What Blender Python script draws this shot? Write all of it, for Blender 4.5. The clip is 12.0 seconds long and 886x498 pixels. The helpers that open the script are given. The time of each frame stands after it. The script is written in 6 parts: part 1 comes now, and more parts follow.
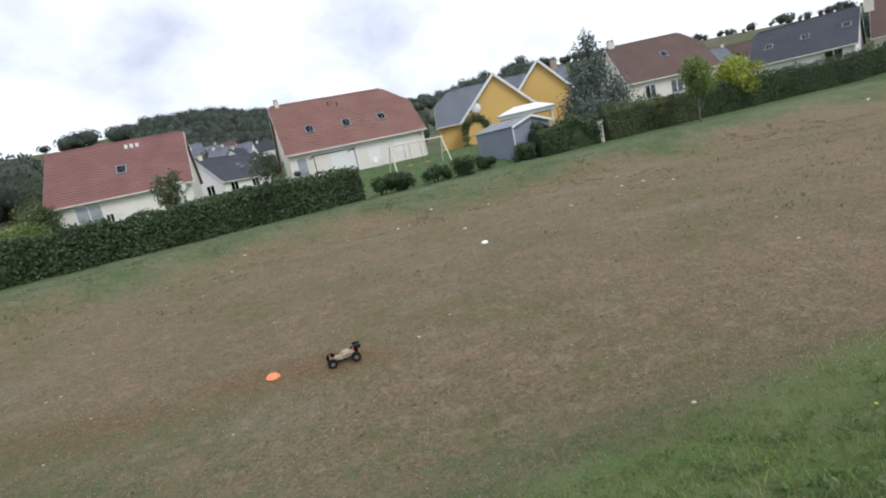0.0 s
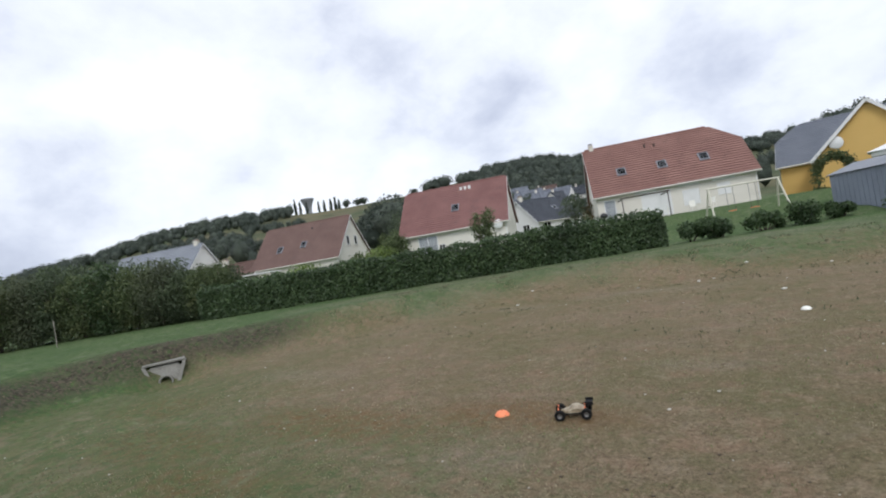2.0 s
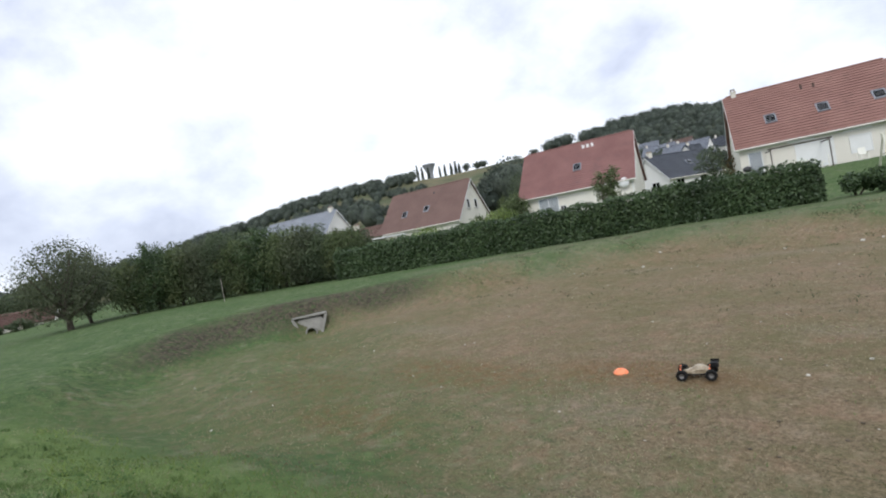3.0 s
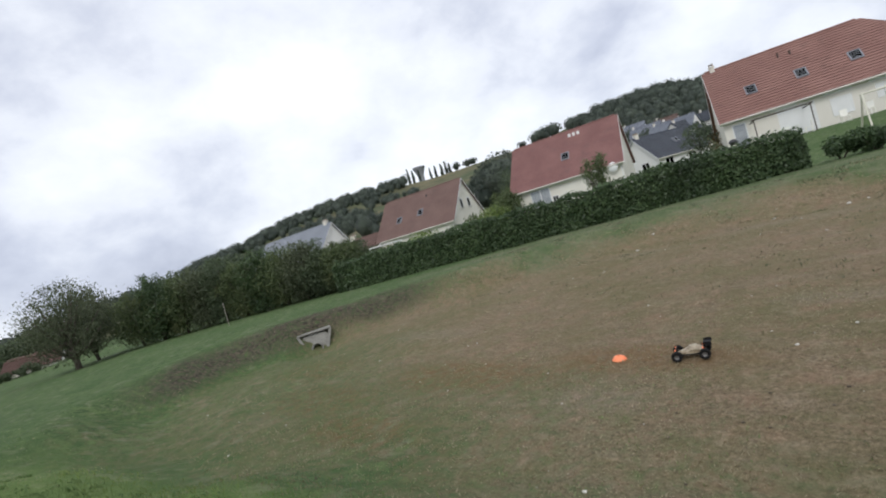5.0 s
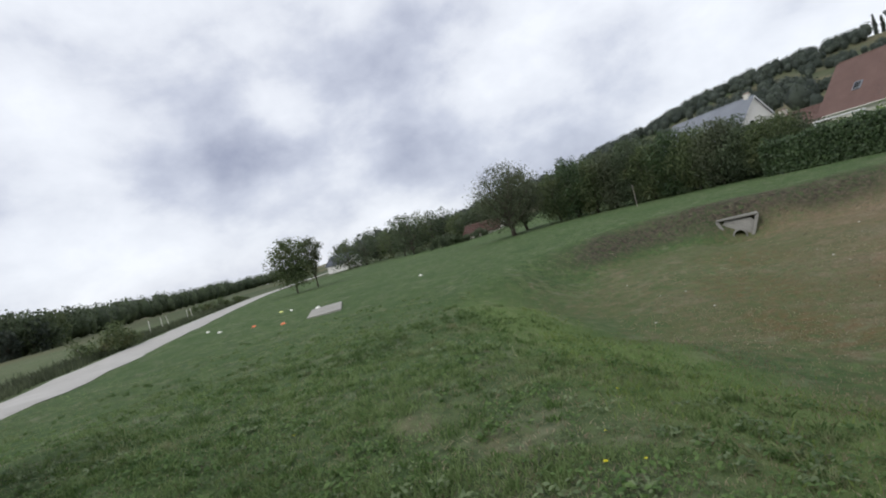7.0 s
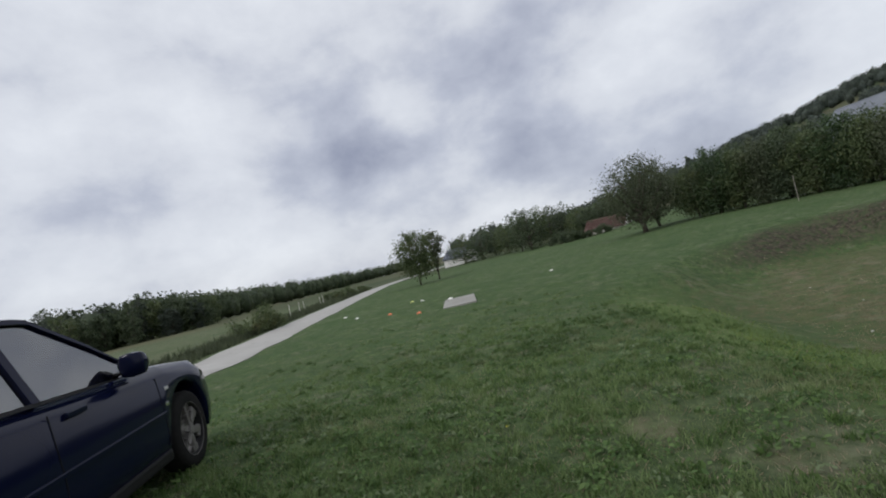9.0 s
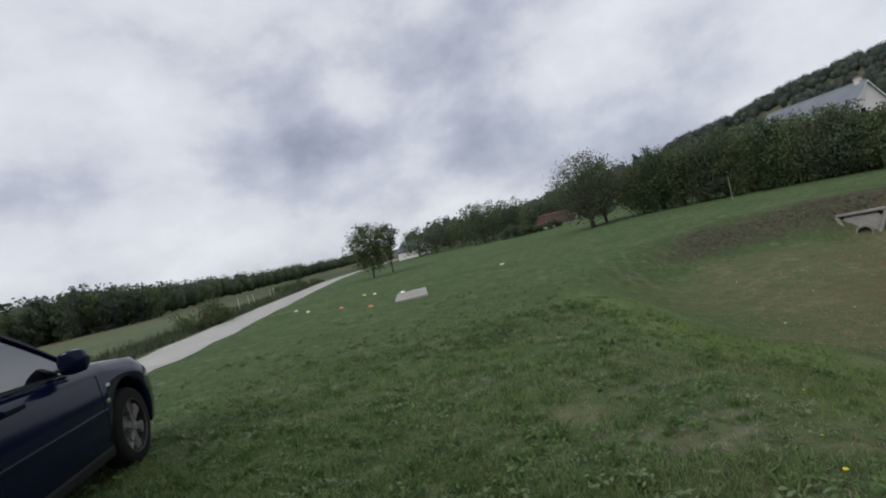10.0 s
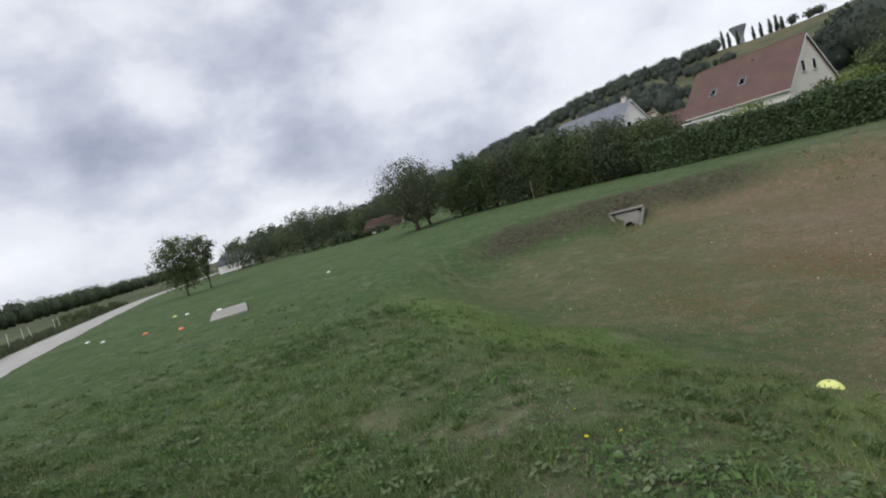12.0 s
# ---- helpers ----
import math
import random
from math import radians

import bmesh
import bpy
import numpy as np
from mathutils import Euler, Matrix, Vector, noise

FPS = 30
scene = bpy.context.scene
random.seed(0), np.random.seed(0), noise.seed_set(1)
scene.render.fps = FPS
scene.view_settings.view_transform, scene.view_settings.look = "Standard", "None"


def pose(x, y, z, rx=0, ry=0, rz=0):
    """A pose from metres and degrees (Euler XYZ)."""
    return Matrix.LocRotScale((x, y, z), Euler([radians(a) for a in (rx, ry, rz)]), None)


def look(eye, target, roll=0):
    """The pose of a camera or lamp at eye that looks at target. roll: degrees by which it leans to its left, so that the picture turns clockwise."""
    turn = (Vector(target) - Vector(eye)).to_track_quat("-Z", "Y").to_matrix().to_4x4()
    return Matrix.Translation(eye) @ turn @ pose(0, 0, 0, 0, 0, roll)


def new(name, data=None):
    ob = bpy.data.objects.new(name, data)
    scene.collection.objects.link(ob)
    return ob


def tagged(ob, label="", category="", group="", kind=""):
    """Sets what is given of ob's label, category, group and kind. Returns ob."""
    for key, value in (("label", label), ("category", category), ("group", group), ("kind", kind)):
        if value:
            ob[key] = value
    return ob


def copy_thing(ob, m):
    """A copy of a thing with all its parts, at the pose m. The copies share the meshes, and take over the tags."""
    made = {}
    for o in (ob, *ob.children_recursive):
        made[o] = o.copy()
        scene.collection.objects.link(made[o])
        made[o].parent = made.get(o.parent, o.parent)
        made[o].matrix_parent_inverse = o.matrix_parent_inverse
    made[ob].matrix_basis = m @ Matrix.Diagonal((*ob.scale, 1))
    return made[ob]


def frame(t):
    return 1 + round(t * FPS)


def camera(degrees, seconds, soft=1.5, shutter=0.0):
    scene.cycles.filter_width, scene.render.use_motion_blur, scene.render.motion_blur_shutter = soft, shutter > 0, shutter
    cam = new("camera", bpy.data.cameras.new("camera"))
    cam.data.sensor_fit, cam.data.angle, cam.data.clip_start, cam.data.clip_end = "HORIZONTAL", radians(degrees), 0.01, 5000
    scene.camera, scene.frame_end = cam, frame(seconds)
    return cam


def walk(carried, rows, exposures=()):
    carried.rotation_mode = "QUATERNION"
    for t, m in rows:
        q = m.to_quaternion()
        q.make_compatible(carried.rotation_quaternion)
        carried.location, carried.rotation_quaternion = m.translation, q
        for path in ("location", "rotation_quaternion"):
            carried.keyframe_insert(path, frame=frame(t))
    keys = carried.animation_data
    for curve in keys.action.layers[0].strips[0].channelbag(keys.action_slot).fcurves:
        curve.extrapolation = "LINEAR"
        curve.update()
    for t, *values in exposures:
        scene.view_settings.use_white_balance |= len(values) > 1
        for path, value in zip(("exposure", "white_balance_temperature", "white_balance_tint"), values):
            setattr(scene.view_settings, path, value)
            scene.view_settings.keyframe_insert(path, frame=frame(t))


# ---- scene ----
cam = camera(81.4, 12.0, soft=2.0)

# ---- camera path: seconds, eye, target, lean ----
PATH = [
    (0, (0.408, -0.531, 1.882), (0.283, 1.432, 1.52), -12.4),
    (0.5, (0.508, -0.406, 1.672), (0.442, 1.568, 1.357), -11.5),
    (1, (0.83, -0.056, 1.638), (0.895, 1.94, 1.526), -16.4),
    (1.5, (0.992, 0.196, 1.59), (0.337, 2.071, 1.356), -13.2),
    (2, (1.108, 0.155, 1.632), (-0.065, 1.775, 1.659), -9.5),
    (2.5, (1.211, 0.049, 1.575), (-0.283, 1.377, 1.518), -7.7),
    (4.5, (1.566, -0.094, 1.671), (0.078, 1.243, 1.664), -15.2),
    (5, (1.553, -0.07, 1.671), (0.031, 1.227, 1.637), -16.0),
    (5.5, (1.524, 0.005, 1.687), (-0.191, 1.03, 1.603), -11.7),
    (6, (1.505, -0.167, 1.679), (-0.324, 0.641, 1.625), -12.7),
    (6.5, (1.393, -0.333, 1.658), (-0.549, 0.145, 1.65), -12.1),
    (7, (1.301, -0.569, 1.61), (-0.694, -0.69, 1.558), -14.6),
    (7.5, (1.222, -1.038, 1.706), (-0.725, -1.485, 1.602), -16.3),
    (9.5, (1.121, -1.438, 1.693), (-0.808, -1.963, 1.75), -12.7),
    (10, (1.278, -1.297, 1.723), (-0.686, -1.672, 1.692), -13.0),
    (10.5, (1.293, -1.22, 1.719), (-0.695, -1.437, 1.685), -13.3),
    (11, (1.304, -1.226, 1.719), (-0.684, -1.448, 1.681), -15.4),
    (11.5, (1.288, -1.136, 1.721), (-0.712, -1.132, 1.691), -15.1),
    (12, (1.306, -1.022, 1.721), (-0.67, -0.769, 1.549), -15.2),
]
EXPOSURES = [(0, 0.4, 6300, 10), (0.5, 0.82, 6300, 10), (1, 0.82, 6300, 10), (1.5, 0.36, 6300, 10), (2, 0.24, 6300, 10), (2.5, 0.48, 6300, 10), (4.5, 0.2, 6360, 10), (5.5, 0.2, 6420, 10), (6, 0.28, 6420, 10), (6.5, 0.16, 6420, 10), (7, 0.07, 6440, 10), (7.5, 0.14, 6460, 10), (9.5, -0.28, 6400, 10), (10.5, -0.13, 6480, 10), (12, 0.02, 6480, 10)]
walk(cam, [(t, look(e, g, r)) for t, e, g, r in PATH], EXPOSURES)


# ---- world: an overcast sky with broken cloud ----
SUN_ELEVATION, SUN_AZIMUTH = radians(46), radians(142)   # azimuth clockwise from +y


CLOUDS = [(-112, 12.3, 10.0, 3.2, 0.13), (-116, 16.5, 7.5, 3.8, 0.07), (-92, 12, 7.5, 4.2, 0.12), (-93, 7.6, 8.8, 2.2, 0.08), (-76, 8.5, 11.2, 5.0, 0.11), (-83, 4, 11.2, 2.0, 0.08), (-137, 12, 11.2, 1.8, 0.05),
          (-110, 7.2, 8.8, 1.6, 0.06), (-95, 21, 11.2, 5.0, 0.09), (-72, 15, 10.4, 3.4, 0.026), (-52, 13, 10.4, 3, 0.019), (-43, 22.5, 7.8, 4, 0.03), (-36, 16, 15.6, 4, 0.019), (-10, 14.5, 11.7, 4, 0.019),
          (-34, 9.5, 15.6, 4, 0.015), (-24, 17, 13.0, 3, 0.019), (10, 11, 16.9, 4, 0.015), (-140, 24, 10.0, 5.0, 0.04), (-64, 26, 11.7, 3, 0.019), (-107, 17, 4, 2, -0.07), (-81, 18, 5, 4, -0.08),
          (-126, 8, 9, 4, -0.06), (-132, 19, 9, 5, -0.07), (-68, 19, 5, 3, -0.06), (-58, 20, 9, 4, -0.07), (-97, 2.6, 9, 1.2, -0.06), (-19, 13, 6, 3, -0.05), (-8, 9.5, 6, 2, -0.06),
          (-100, 10, 3, 3, -0.05)]


def make_world():
    world = bpy.data.worlds.new("overcast_sky")
    world.use_nodes = True
    nt = world.node_tree
    nt.nodes.clear()
    N, L = nt.nodes.new, nt.links.new
    out, bg = N("ShaderNodeOutputWorld"), N("ShaderNodeBackground")
    sky = N("ShaderNodeTexSky")
    sky.sky_type, sky.sun_disc = "NISHITA", False
    sky.sun_elevation, sky.sun_rotation = SUN_ELEVATION, SUN_AZIMUTH
    scale_sky = N("ShaderNodeVectorMath")
    scale_sky.operation = "SCALE"
    scale_sky.inputs["Scale"].default_value = 0.10
    L(sky.outputs[0], scale_sky.inputs[0])
    co, sep = N("ShaderNodeTexCoord"), N("ShaderNodeSeparateXYZ")
    L(co.outputs["Generated"], sep.inputs[0])

    def m(op, a, b):
        n = N("ShaderNodeMath")
        n.operation = op
        for i, v in enumerate((a, b)):
            if isinstance(v, (int, float)):
                n.inputs[i].default_value = v
            else:
                L(v, n.inputs[i])
        return n.outputs[0]

    comb = N("ShaderNodeCombineXYZ")
    L(sep.outputs[0], comb.inputs[0])
    L(sep.outputs[1], comb.inputs[1])
    L(m("MULTIPLY", sep.outputs[2], 1.5), comb.inputs[2])

    def noise_tex(scale, detail, rough, dist, shift):
        mp, n = N("ShaderNodeMapping"), N("ShaderNodeTexNoise")
        mp.inputs["Location"].default_value = shift
        L(comb.outputs[0], mp.inputs[0])
        L(mp.outputs[0], n.inputs["Vector"])
        n.inputs["Scale"].default_value, n.inputs["Detail"].default_value = scale, detail
        n.inputs["Roughness"].default_value, n.inputs["Distortion"].default_value = rough, dist
        return n.outputs["Fac"]

    big = noise_tex(2.1, 4, 0.5, 0.1, (3.1, 1.7, 0.4))
    fine = noise_tex(6.5, 8, 0.56, 0.1, (9.0, 4.0, 2.0))
    mix = m("ADD", m("ADD", m("MULTIPLY", big, 0.36), m("MULTIPLY", sep.outputs[1], 0.035)), m("MULTIPLY", fine, 0.30))
    mix = m("ADD", mix, 0.182)
    # the larger cloud banks: azimuth, elevation, half width and half height in degrees, depth of shade
    stir, stirred, shift = N("ShaderNodeTexNoise"), N("ShaderNodeVectorMath"), N("ShaderNodeVectorMath")
    stir.inputs["Scale"].default_value, stir.inputs["Detail"].default_value = 9.0, 5
    L(co.outputs["Generated"], stir.inputs["Vector"])
    shift.operation, stirred.operation = "MULTIPLY_ADD", "ADD"
    L(stir.outputs["Color"], shift.inputs[0])
    shift.inputs[1].default_value, shift.inputs[2].default_value = (0.14, 0.14, 0.09), (-0.07, -0.07, -0.045)
    L(co.outputs["Generated"], stirred.inputs[0])
    L(shift.outputs[0], stirred.inputs[1])
    for az, el, wide, high, shade in CLOUDS:
        a, e = radians(az), radians(el)
        centre = Vector((math.sin(a) * math.cos(e), math.cos(a) * math.cos(e), math.sin(e)))
        right = Vector((math.cos(a), -math.sin(a), 0))
        up = right.cross(centre)
        away = N("ShaderNodeVectorMath")
        away.operation = "SUBTRACT"
        L(stirred.outputs[0], away.inputs[0])
        away.inputs[1].default_value = centre
        total = None
        for axis, half in ((right, wide), (up, high), (centre, 45)):
            d = N("ShaderNodeVectorMath")
            d.operation = "DOT_PRODUCT"
            L(away.outputs[0], d.inputs[0])
            d.inputs[1].default_value = axis / math.sin(radians(half))
            sq = m("POWER", m("ABSOLUTE", d.outputs["Value"], 0), 2)
            total = sq if total is None else m("ADD", total, sq)
        mix = m("SUBTRACT", mix, m("MULTIPLY", m("POWER", 2.718, m("MULTIPLY", total, -0.9)), shade))
    ramp = N("ShaderNodeValToRGB")
    e = ramp.color_ramp.elements
    e[0].position, e[0].color = 0.31, (0.36, 0.39, 0.505, 1)
    e[1].position, e[1].color = 0.585, (0.945, 0.975, 1.03, 1)
    mid = e.new(0.425)
    mid.color = (0.60, 0.635, 0.74, 1)
    top = e.new(0.495)
    top.color = (0.80, 0.83, 0.90, 1)
    L(mix, ramp.inputs[0])
    blend = N("ShaderNodeMix")
    blend.data_type = "RGBA"
    blend.inputs["Factor"].default_value = 0.92
    L(scale_sky.outputs[0], blend.inputs["A"])
    L(ramp.outputs[0], blend.inputs["B"])
    L(blend.outputs["Result"], bg.inputs[0])
    bg.inputs["Strength"].default_value = 1.0
    L(bg.outputs[0], out.inputs[0])
    scene.world = world


make_world()
sun = new("sun", bpy.data.lights.new("sun", "SUN"))
sun.data.energy, sun.data.angle, sun.data.color = 1.25, radians(22), (1.0, 0.98, 0.95)
sun.matrix_world = look((0, 0, 60), (-math.sin(SUN_AZIMUTH) * 60 / math.tan(SUN_ELEVATION), -math.cos(SUN_AZIMUTH) * 60 / math.tan(SUN_ELEVATION), 0))


# ---- materials ----
def shader(name):
    mat = bpy.data.materials.new(name)
    mat.use_nodes = True
    return mat, mat.node_tree.nodes, mat.node_tree.links, mat.node_tree.nodes["Principled BSDF"]


def mix_rgb(nodes, links, fac, a, b, mode="MIX"):
    n = nodes.new("ShaderNodeMix")
    n.data_type, n.blend_type = "RGBA", mode
    for key, v in (("Factor", fac), ("A", a), ("B", b)):
        if isinstance(v, (int, float)):
            n.inputs[key].default_value = v
        elif isinstance(v, tuple):
            n.inputs[key].default_value = (*v, 1)
        else:
            links.new(v, n.inputs[key])
    return n.outputs["Result"]


def tex_noise(nodes, links, scale, detail=4, rough=0.55, coord="Object", stretch=None):
    co, n = nodes.new("ShaderNodeTexCoord"), nodes.new("ShaderNodeTexNoise")
    n.inputs["Scale"].default_value, n.inputs["Detail"].default_value, n.inputs["Roughness"].default_value = scale, detail, rough
    if stretch:
        mp = nodes.new("ShaderNodeMapping")
        mp.inputs["Scale"].default_value = stretch
        links.new(co.outputs[coord], mp.inputs[0])
        links.new(mp.outputs[0], n.inputs["Vector"])
    else:
        links.new(co.outputs[coord], n.inputs["Vector"])
    return n.outputs["Fac"]


def ramped(nodes, links, fac, lo, hi):
    n = nodes.new("ShaderNodeMapRange")
    n.inputs["From Min"].default_value, n.inputs["From Max"].default_value = lo, hi
    links.new(fac, n.inputs["Value"])
    return n.outputs["Result"]


def bumped(nodes, links, bsdf, height, strength, distance):
    b = nodes.new("ShaderNodeBump")
    b.inputs["Strength"].default_value, b.inputs["Distance"].default_value = strength, distance
    links.new(height, b.inputs["Height"])
    links.new(b.outputs[0], bsdf.inputs["Normal"])


def surface(name, a, b, big=0.6, fine=14.0, rough=0.8, metal=0.0, bump=0.25, depth=0.01, stain=None, random_amount=0.0, spec=0.4):
    """A surface of two shades, mixed at a large and a fine scale, with relief."""
    mat, nodes, links, bsdf = shader(name)
    n1, n2 = tex_noise(nodes, links, big, 5), tex_noise(nodes, links, fine, 6, 0.65)
    add = nodes.new("ShaderNodeMath")
    add.operation = "ADD"
    add.use_clamp = True
    links.new(ramped(nodes, links, n1, 0.3, 0.9), add.inputs[0])
    links.new(ramped(nodes, links, n2, 0.42, 1.0), add.inputs[1])
    col = mix_rgb(nodes, links, add.outputs[0], a, b)
    if stain:
        n3 = tex_noise(nodes, links, big * 2.3, 7, 0.7)
        col = mix_rgb(nodes, links, ramped(nodes, links, n3, 0.56, 0.74), col, stain)
    if random_amount:
        info, hsv = nodes.new("ShaderNodeObjectInfo"), nodes.new("ShaderNodeHueSaturation")
        r = nodes.new("ShaderNodeMapRange")
        r.inputs["To Min"].default_value, r.inputs["To Max"].default_value = 1 - random_amount, 1 + random_amount
        links.new(info.outputs["Random"], r.inputs["Value"])
        links.new(r.outputs[0], hsv.inputs["Value"])
        links.new(col, hsv.inputs["Color"])
        col = hsv.outputs[0]
    links.new(col, bsdf.inputs["Base Color"])
    bsdf.inputs["Roughness"].default_value, bsdf.inputs["Metallic"].default_value = rough, metal
    bsdf.inputs["Specular IOR Level"].default_value = spec
    if bump:
        bumped(nodes, links, bsdf, n2, bump, depth)
    return mat


def leaf_material(name, dark, light, odd=None, rough=0.6, trans=0.25, mass=False):
    """Leaves: each one takes its own shade."""
    mat, nodes, links, bsdf = shader(name)
    geo = nodes.new("ShaderNodeNewGeometry")
    col = mix_rgb(nodes, links, geo.outputs["Random Per Island"], dark, light)
    n = tex_noise(nodes, links, 0.35, 4)
    col = mix_rgb(nodes, links, ramped(nodes, links, n, 0.42, 0.75), col, tuple(0.55 * c for c in dark))
    if odd:
        n2 = tex_noise(nodes, links, 0.8, 4)
        col = mix_rgb(nodes, links, ramped(nodes, links, n2, 0.55, 0.78), col, odd)
    links.new(col, bsdf.inputs["Base Color"])
    bsdf.inputs["Roughness"].default_value = rough
    bsdf.inputs["Specular IOR Level"].default_value = 0.25
    if mass:
        bumped(nodes, links, bsdf, tex_noise(nodes, links, 0.9, 6, 0.7), 1.0, 0.9)
    soft = nodes.new("ShaderNodeBsdfTranslucent")
    links.new(col, soft.inputs[0])
    mixer, out = nodes.new("ShaderNodeMixShader"), nodes["Material Output"]
    mixer.inputs[0].default_value = trans
    links.new(bsdf.outputs[0], mixer.inputs[1])
    links.new(soft.outputs[0], mixer.inputs[2])
    links.new(mixer.outputs[0], out.inputs[0])
    return mat


def glass_material(name, tint=(0.93, 0.95, 0.96), rough=0.02, ior=1.6):
    """A thin pane: clear with a slight tint, and a mirror at grazing angles."""
    mat, nodes, links, bsdf = shader(name)
    clear, gloss = nodes.new("ShaderNodeBsdfTransparent"), nodes.new("ShaderNodeBsdfGlossy")
    fres, mixer = nodes.new("ShaderNodeFresnel"), nodes.new("ShaderNodeMixShader")
    clear.inputs["Color"].default_value = (*tint, 1)
    gloss.inputs["Roughness"].default_value = rough
    fres.inputs["IOR"].default_value = ior
    links.new(fres.outputs[0], mixer.inputs[0])
    links.new(clear.outputs[0], mixer.inputs[1])
    links.new(gloss.outputs[0], mixer.inputs[2])
    links.new(mixer.outputs[0], nodes["Material Output"].inputs[0])
    return mat


def ground_material():
    """Mown grass, the dry floor of the basin, the lush bank, worn soil and the far fields."""
    mat, nodes, links, bsdf = shader("ground_cover")

    def attr(name):
        a = nodes.new("ShaderNodeAttribute")
        a.attribute_name = name
        return a.outputs["Fac"]

    def math2(op, a, b, clamp=False):
        n = nodes.new("ShaderNodeMath")
        n.operation, n.use_clamp = op, clamp
        for i, v in enumerate((a, b)):
            if isinstance(v, (int, float)):
                n.inputs[i].default_value = v
            else:
                links.new(v, n.inputs[i])
        return n.outputs[0]

    coarse = tex_noise(nodes, links, 26, 8, 0.75)
    small = tex_noise(nodes, links, 5.5, 6, 0.7)
    grain = tex_noise(nodes, links, 95, 5, 0.75)
    medium = tex_noise(nodes, links, 0.9, 5, 0.6)
    wide = tex_noise(nodes, links, 0.22, 4, 0.55)
    fine = math2("ADD", math2("MULTIPLY", coarse, 0.6), math2("MULTIPLY", grain, 0.4))
    clod = tex_noise(nodes, links, 11, 6, 0.7)
    patch = tex_noise(nodes, links, 2.3, 5, 0.65)
    streak = tex_noise(nodes, links, 1.3, 5, 0.65, stretch=(0.35, 1.2, 1))
    tuft = tex_noise(nodes, links, 3.4, 4, 0.6)
    weed = tex_noise(nodes, links, 4.6, 4, 0.62, stretch=(1.1, 0.9, 1))
    grass = mix_rgb(nodes, links, ramped(nodes, links, fine, 0.41, 0.61), (0.014, 0.034, 0.010), (0.122, 0.180, 0.072))
    grass = mix_rgb(nodes, links, math2("MULTIPLY", ramped(nodes, links, medium, 0.35, 0.75), 0.55), grass, (0.105, 0.158, 0.060))
    grass = mix_rgb(nodes, links, math2("MULTIPLY", ramped(nodes, links, small, 0.58, 0.74), ramped(nodes, links, wide, 0.35, 0.6)), grass, (0.195, 0.200, 0.118))
    grass = mix_rgb(nodes, links, math2("MULTIPLY", ramped(nodes, links, tuft, 0.46, 0.62), 0.6), grass, (0.132, 0.178, 0.068))
    grass = mix_rgb(nodes, links, math2("MULTIPLY", ramped(nodes, links, weed, 0.50, 0.66), 0.5), grass, (0.034, 0.072, 0.020))
    grass = mix_rgb(nodes, links, math2("MULTIPLY", ramped(nodes, links, patch, 0.53, 0.66), 0.6), grass, (0.205, 0.205, 0.135))
    grass = mix_rgb(nodes, links, math2("MULTIPLY", attr("dull"), ramped(nodes, links, math2("ADD", math2("MULTIPLY", streak, 0.6), math2("MULTIPLY", small, 0.4)), 0.36, 0.60)), grass, (0.160, 0.158, 0.100))
    grass = mix_rgb(nodes, links, math2("MULTIPLY", ramped(nodes, links, clod, 0.52, 0.63), 0.75), grass, (0.020, 0.044, 0.013))
    grass = mix_rgb(nodes, links, math2("MULTIPLY", ramped(nodes, links, math2("ADD", math2("MULTIPLY", wide, 0.5), math2("MULTIPLY", medium, 0.5)), 0.47, 0.60), 0.5), grass, (0.040, 0.082, 0.024))
    dry = mix_rgb(nodes, links, ramped(nodes, links, fine, 0.41, 0.60), (0.054, 0.041, 0.028), (0.305, 0.246, 0.172))
    dry = mix_rgb(nodes, links, math2("MULTIPLY", ramped(nodes, links, small, 0.45, 0.75), 0.6), dry, (0.135, 0.138, 0.066))
    dry = mix_rgb(nodes, links, math2("MULTIPLY", ramped(nodes, links, medium, 0.5, 0.72), 0.55), dry, (0.150, 0.148, 0.074))
    dry = mix_rgb(nodes, links, math2("MULTIPLY", ramped(nodes, links, streak, 0.56, 0.72), 0.35), dry, (0.27, 0.235, 0.19))
    dry = mix_rgb(nodes, links, math2("MULTIPLY", ramped(nodes, links, wide, 0.40, 0.60), 0.7), dry, (0.115, 0.116, 0.056))
    dry = mix_rgb(nodes, links, math2("MULTIPLY", ramped(nodes, links, patch, 0.48, 0.66), 0.6), dry, (0.215, 0.152, 0.105))
    dry = mix_rgb(nodes, links, math2("MULTIPLY", ramped(nodes, links, clod, 0.54, 0.70), math2("MULTIPLY", ramped(nodes, links, medium, 0.35, 0.65), 0.75)), dry, (0.058, 0.052, 0.032))
    dry = mix_rgb(nodes, links, math2("MULTIPLY", ramped(nodes, links, tuft, 0.50, 0.64), 0.4), dry, (0.100, 0.112, 0.050))
    dry = mix_rgb(nodes, links, math2("MULTIPLY", ramped(nodes, links, weed, 0.54, 0.66), 0.3), dry, (0.300, 0.262, 0.195))
    rust = mix_rgb(nodes, links, ramped(nodes, links, fine, 0.3, 0.72), (0.075, 0.046, 0.022), (0.21, 0.145, 0.07))
    dry = mix_rgb(nodes, links, math2("MULTIPLY", attr("rust"), ramped(nodes, links, small, 0.3, 0.62)), dry, rust)
    pale = mix_rgb(nodes, links, ramped(nodes, links, fine, 0.3, 0.7), (0.13, 0.112, 0.088), (0.315, 0.278, 0.225))
    dry = mix_rgb(nodes, links, math2("MULTIPLY", math2("MULTIPLY", attr("pale"), 0.6), ramped(nodes, links, clod, 0.40, 0.6)), dry, pale)
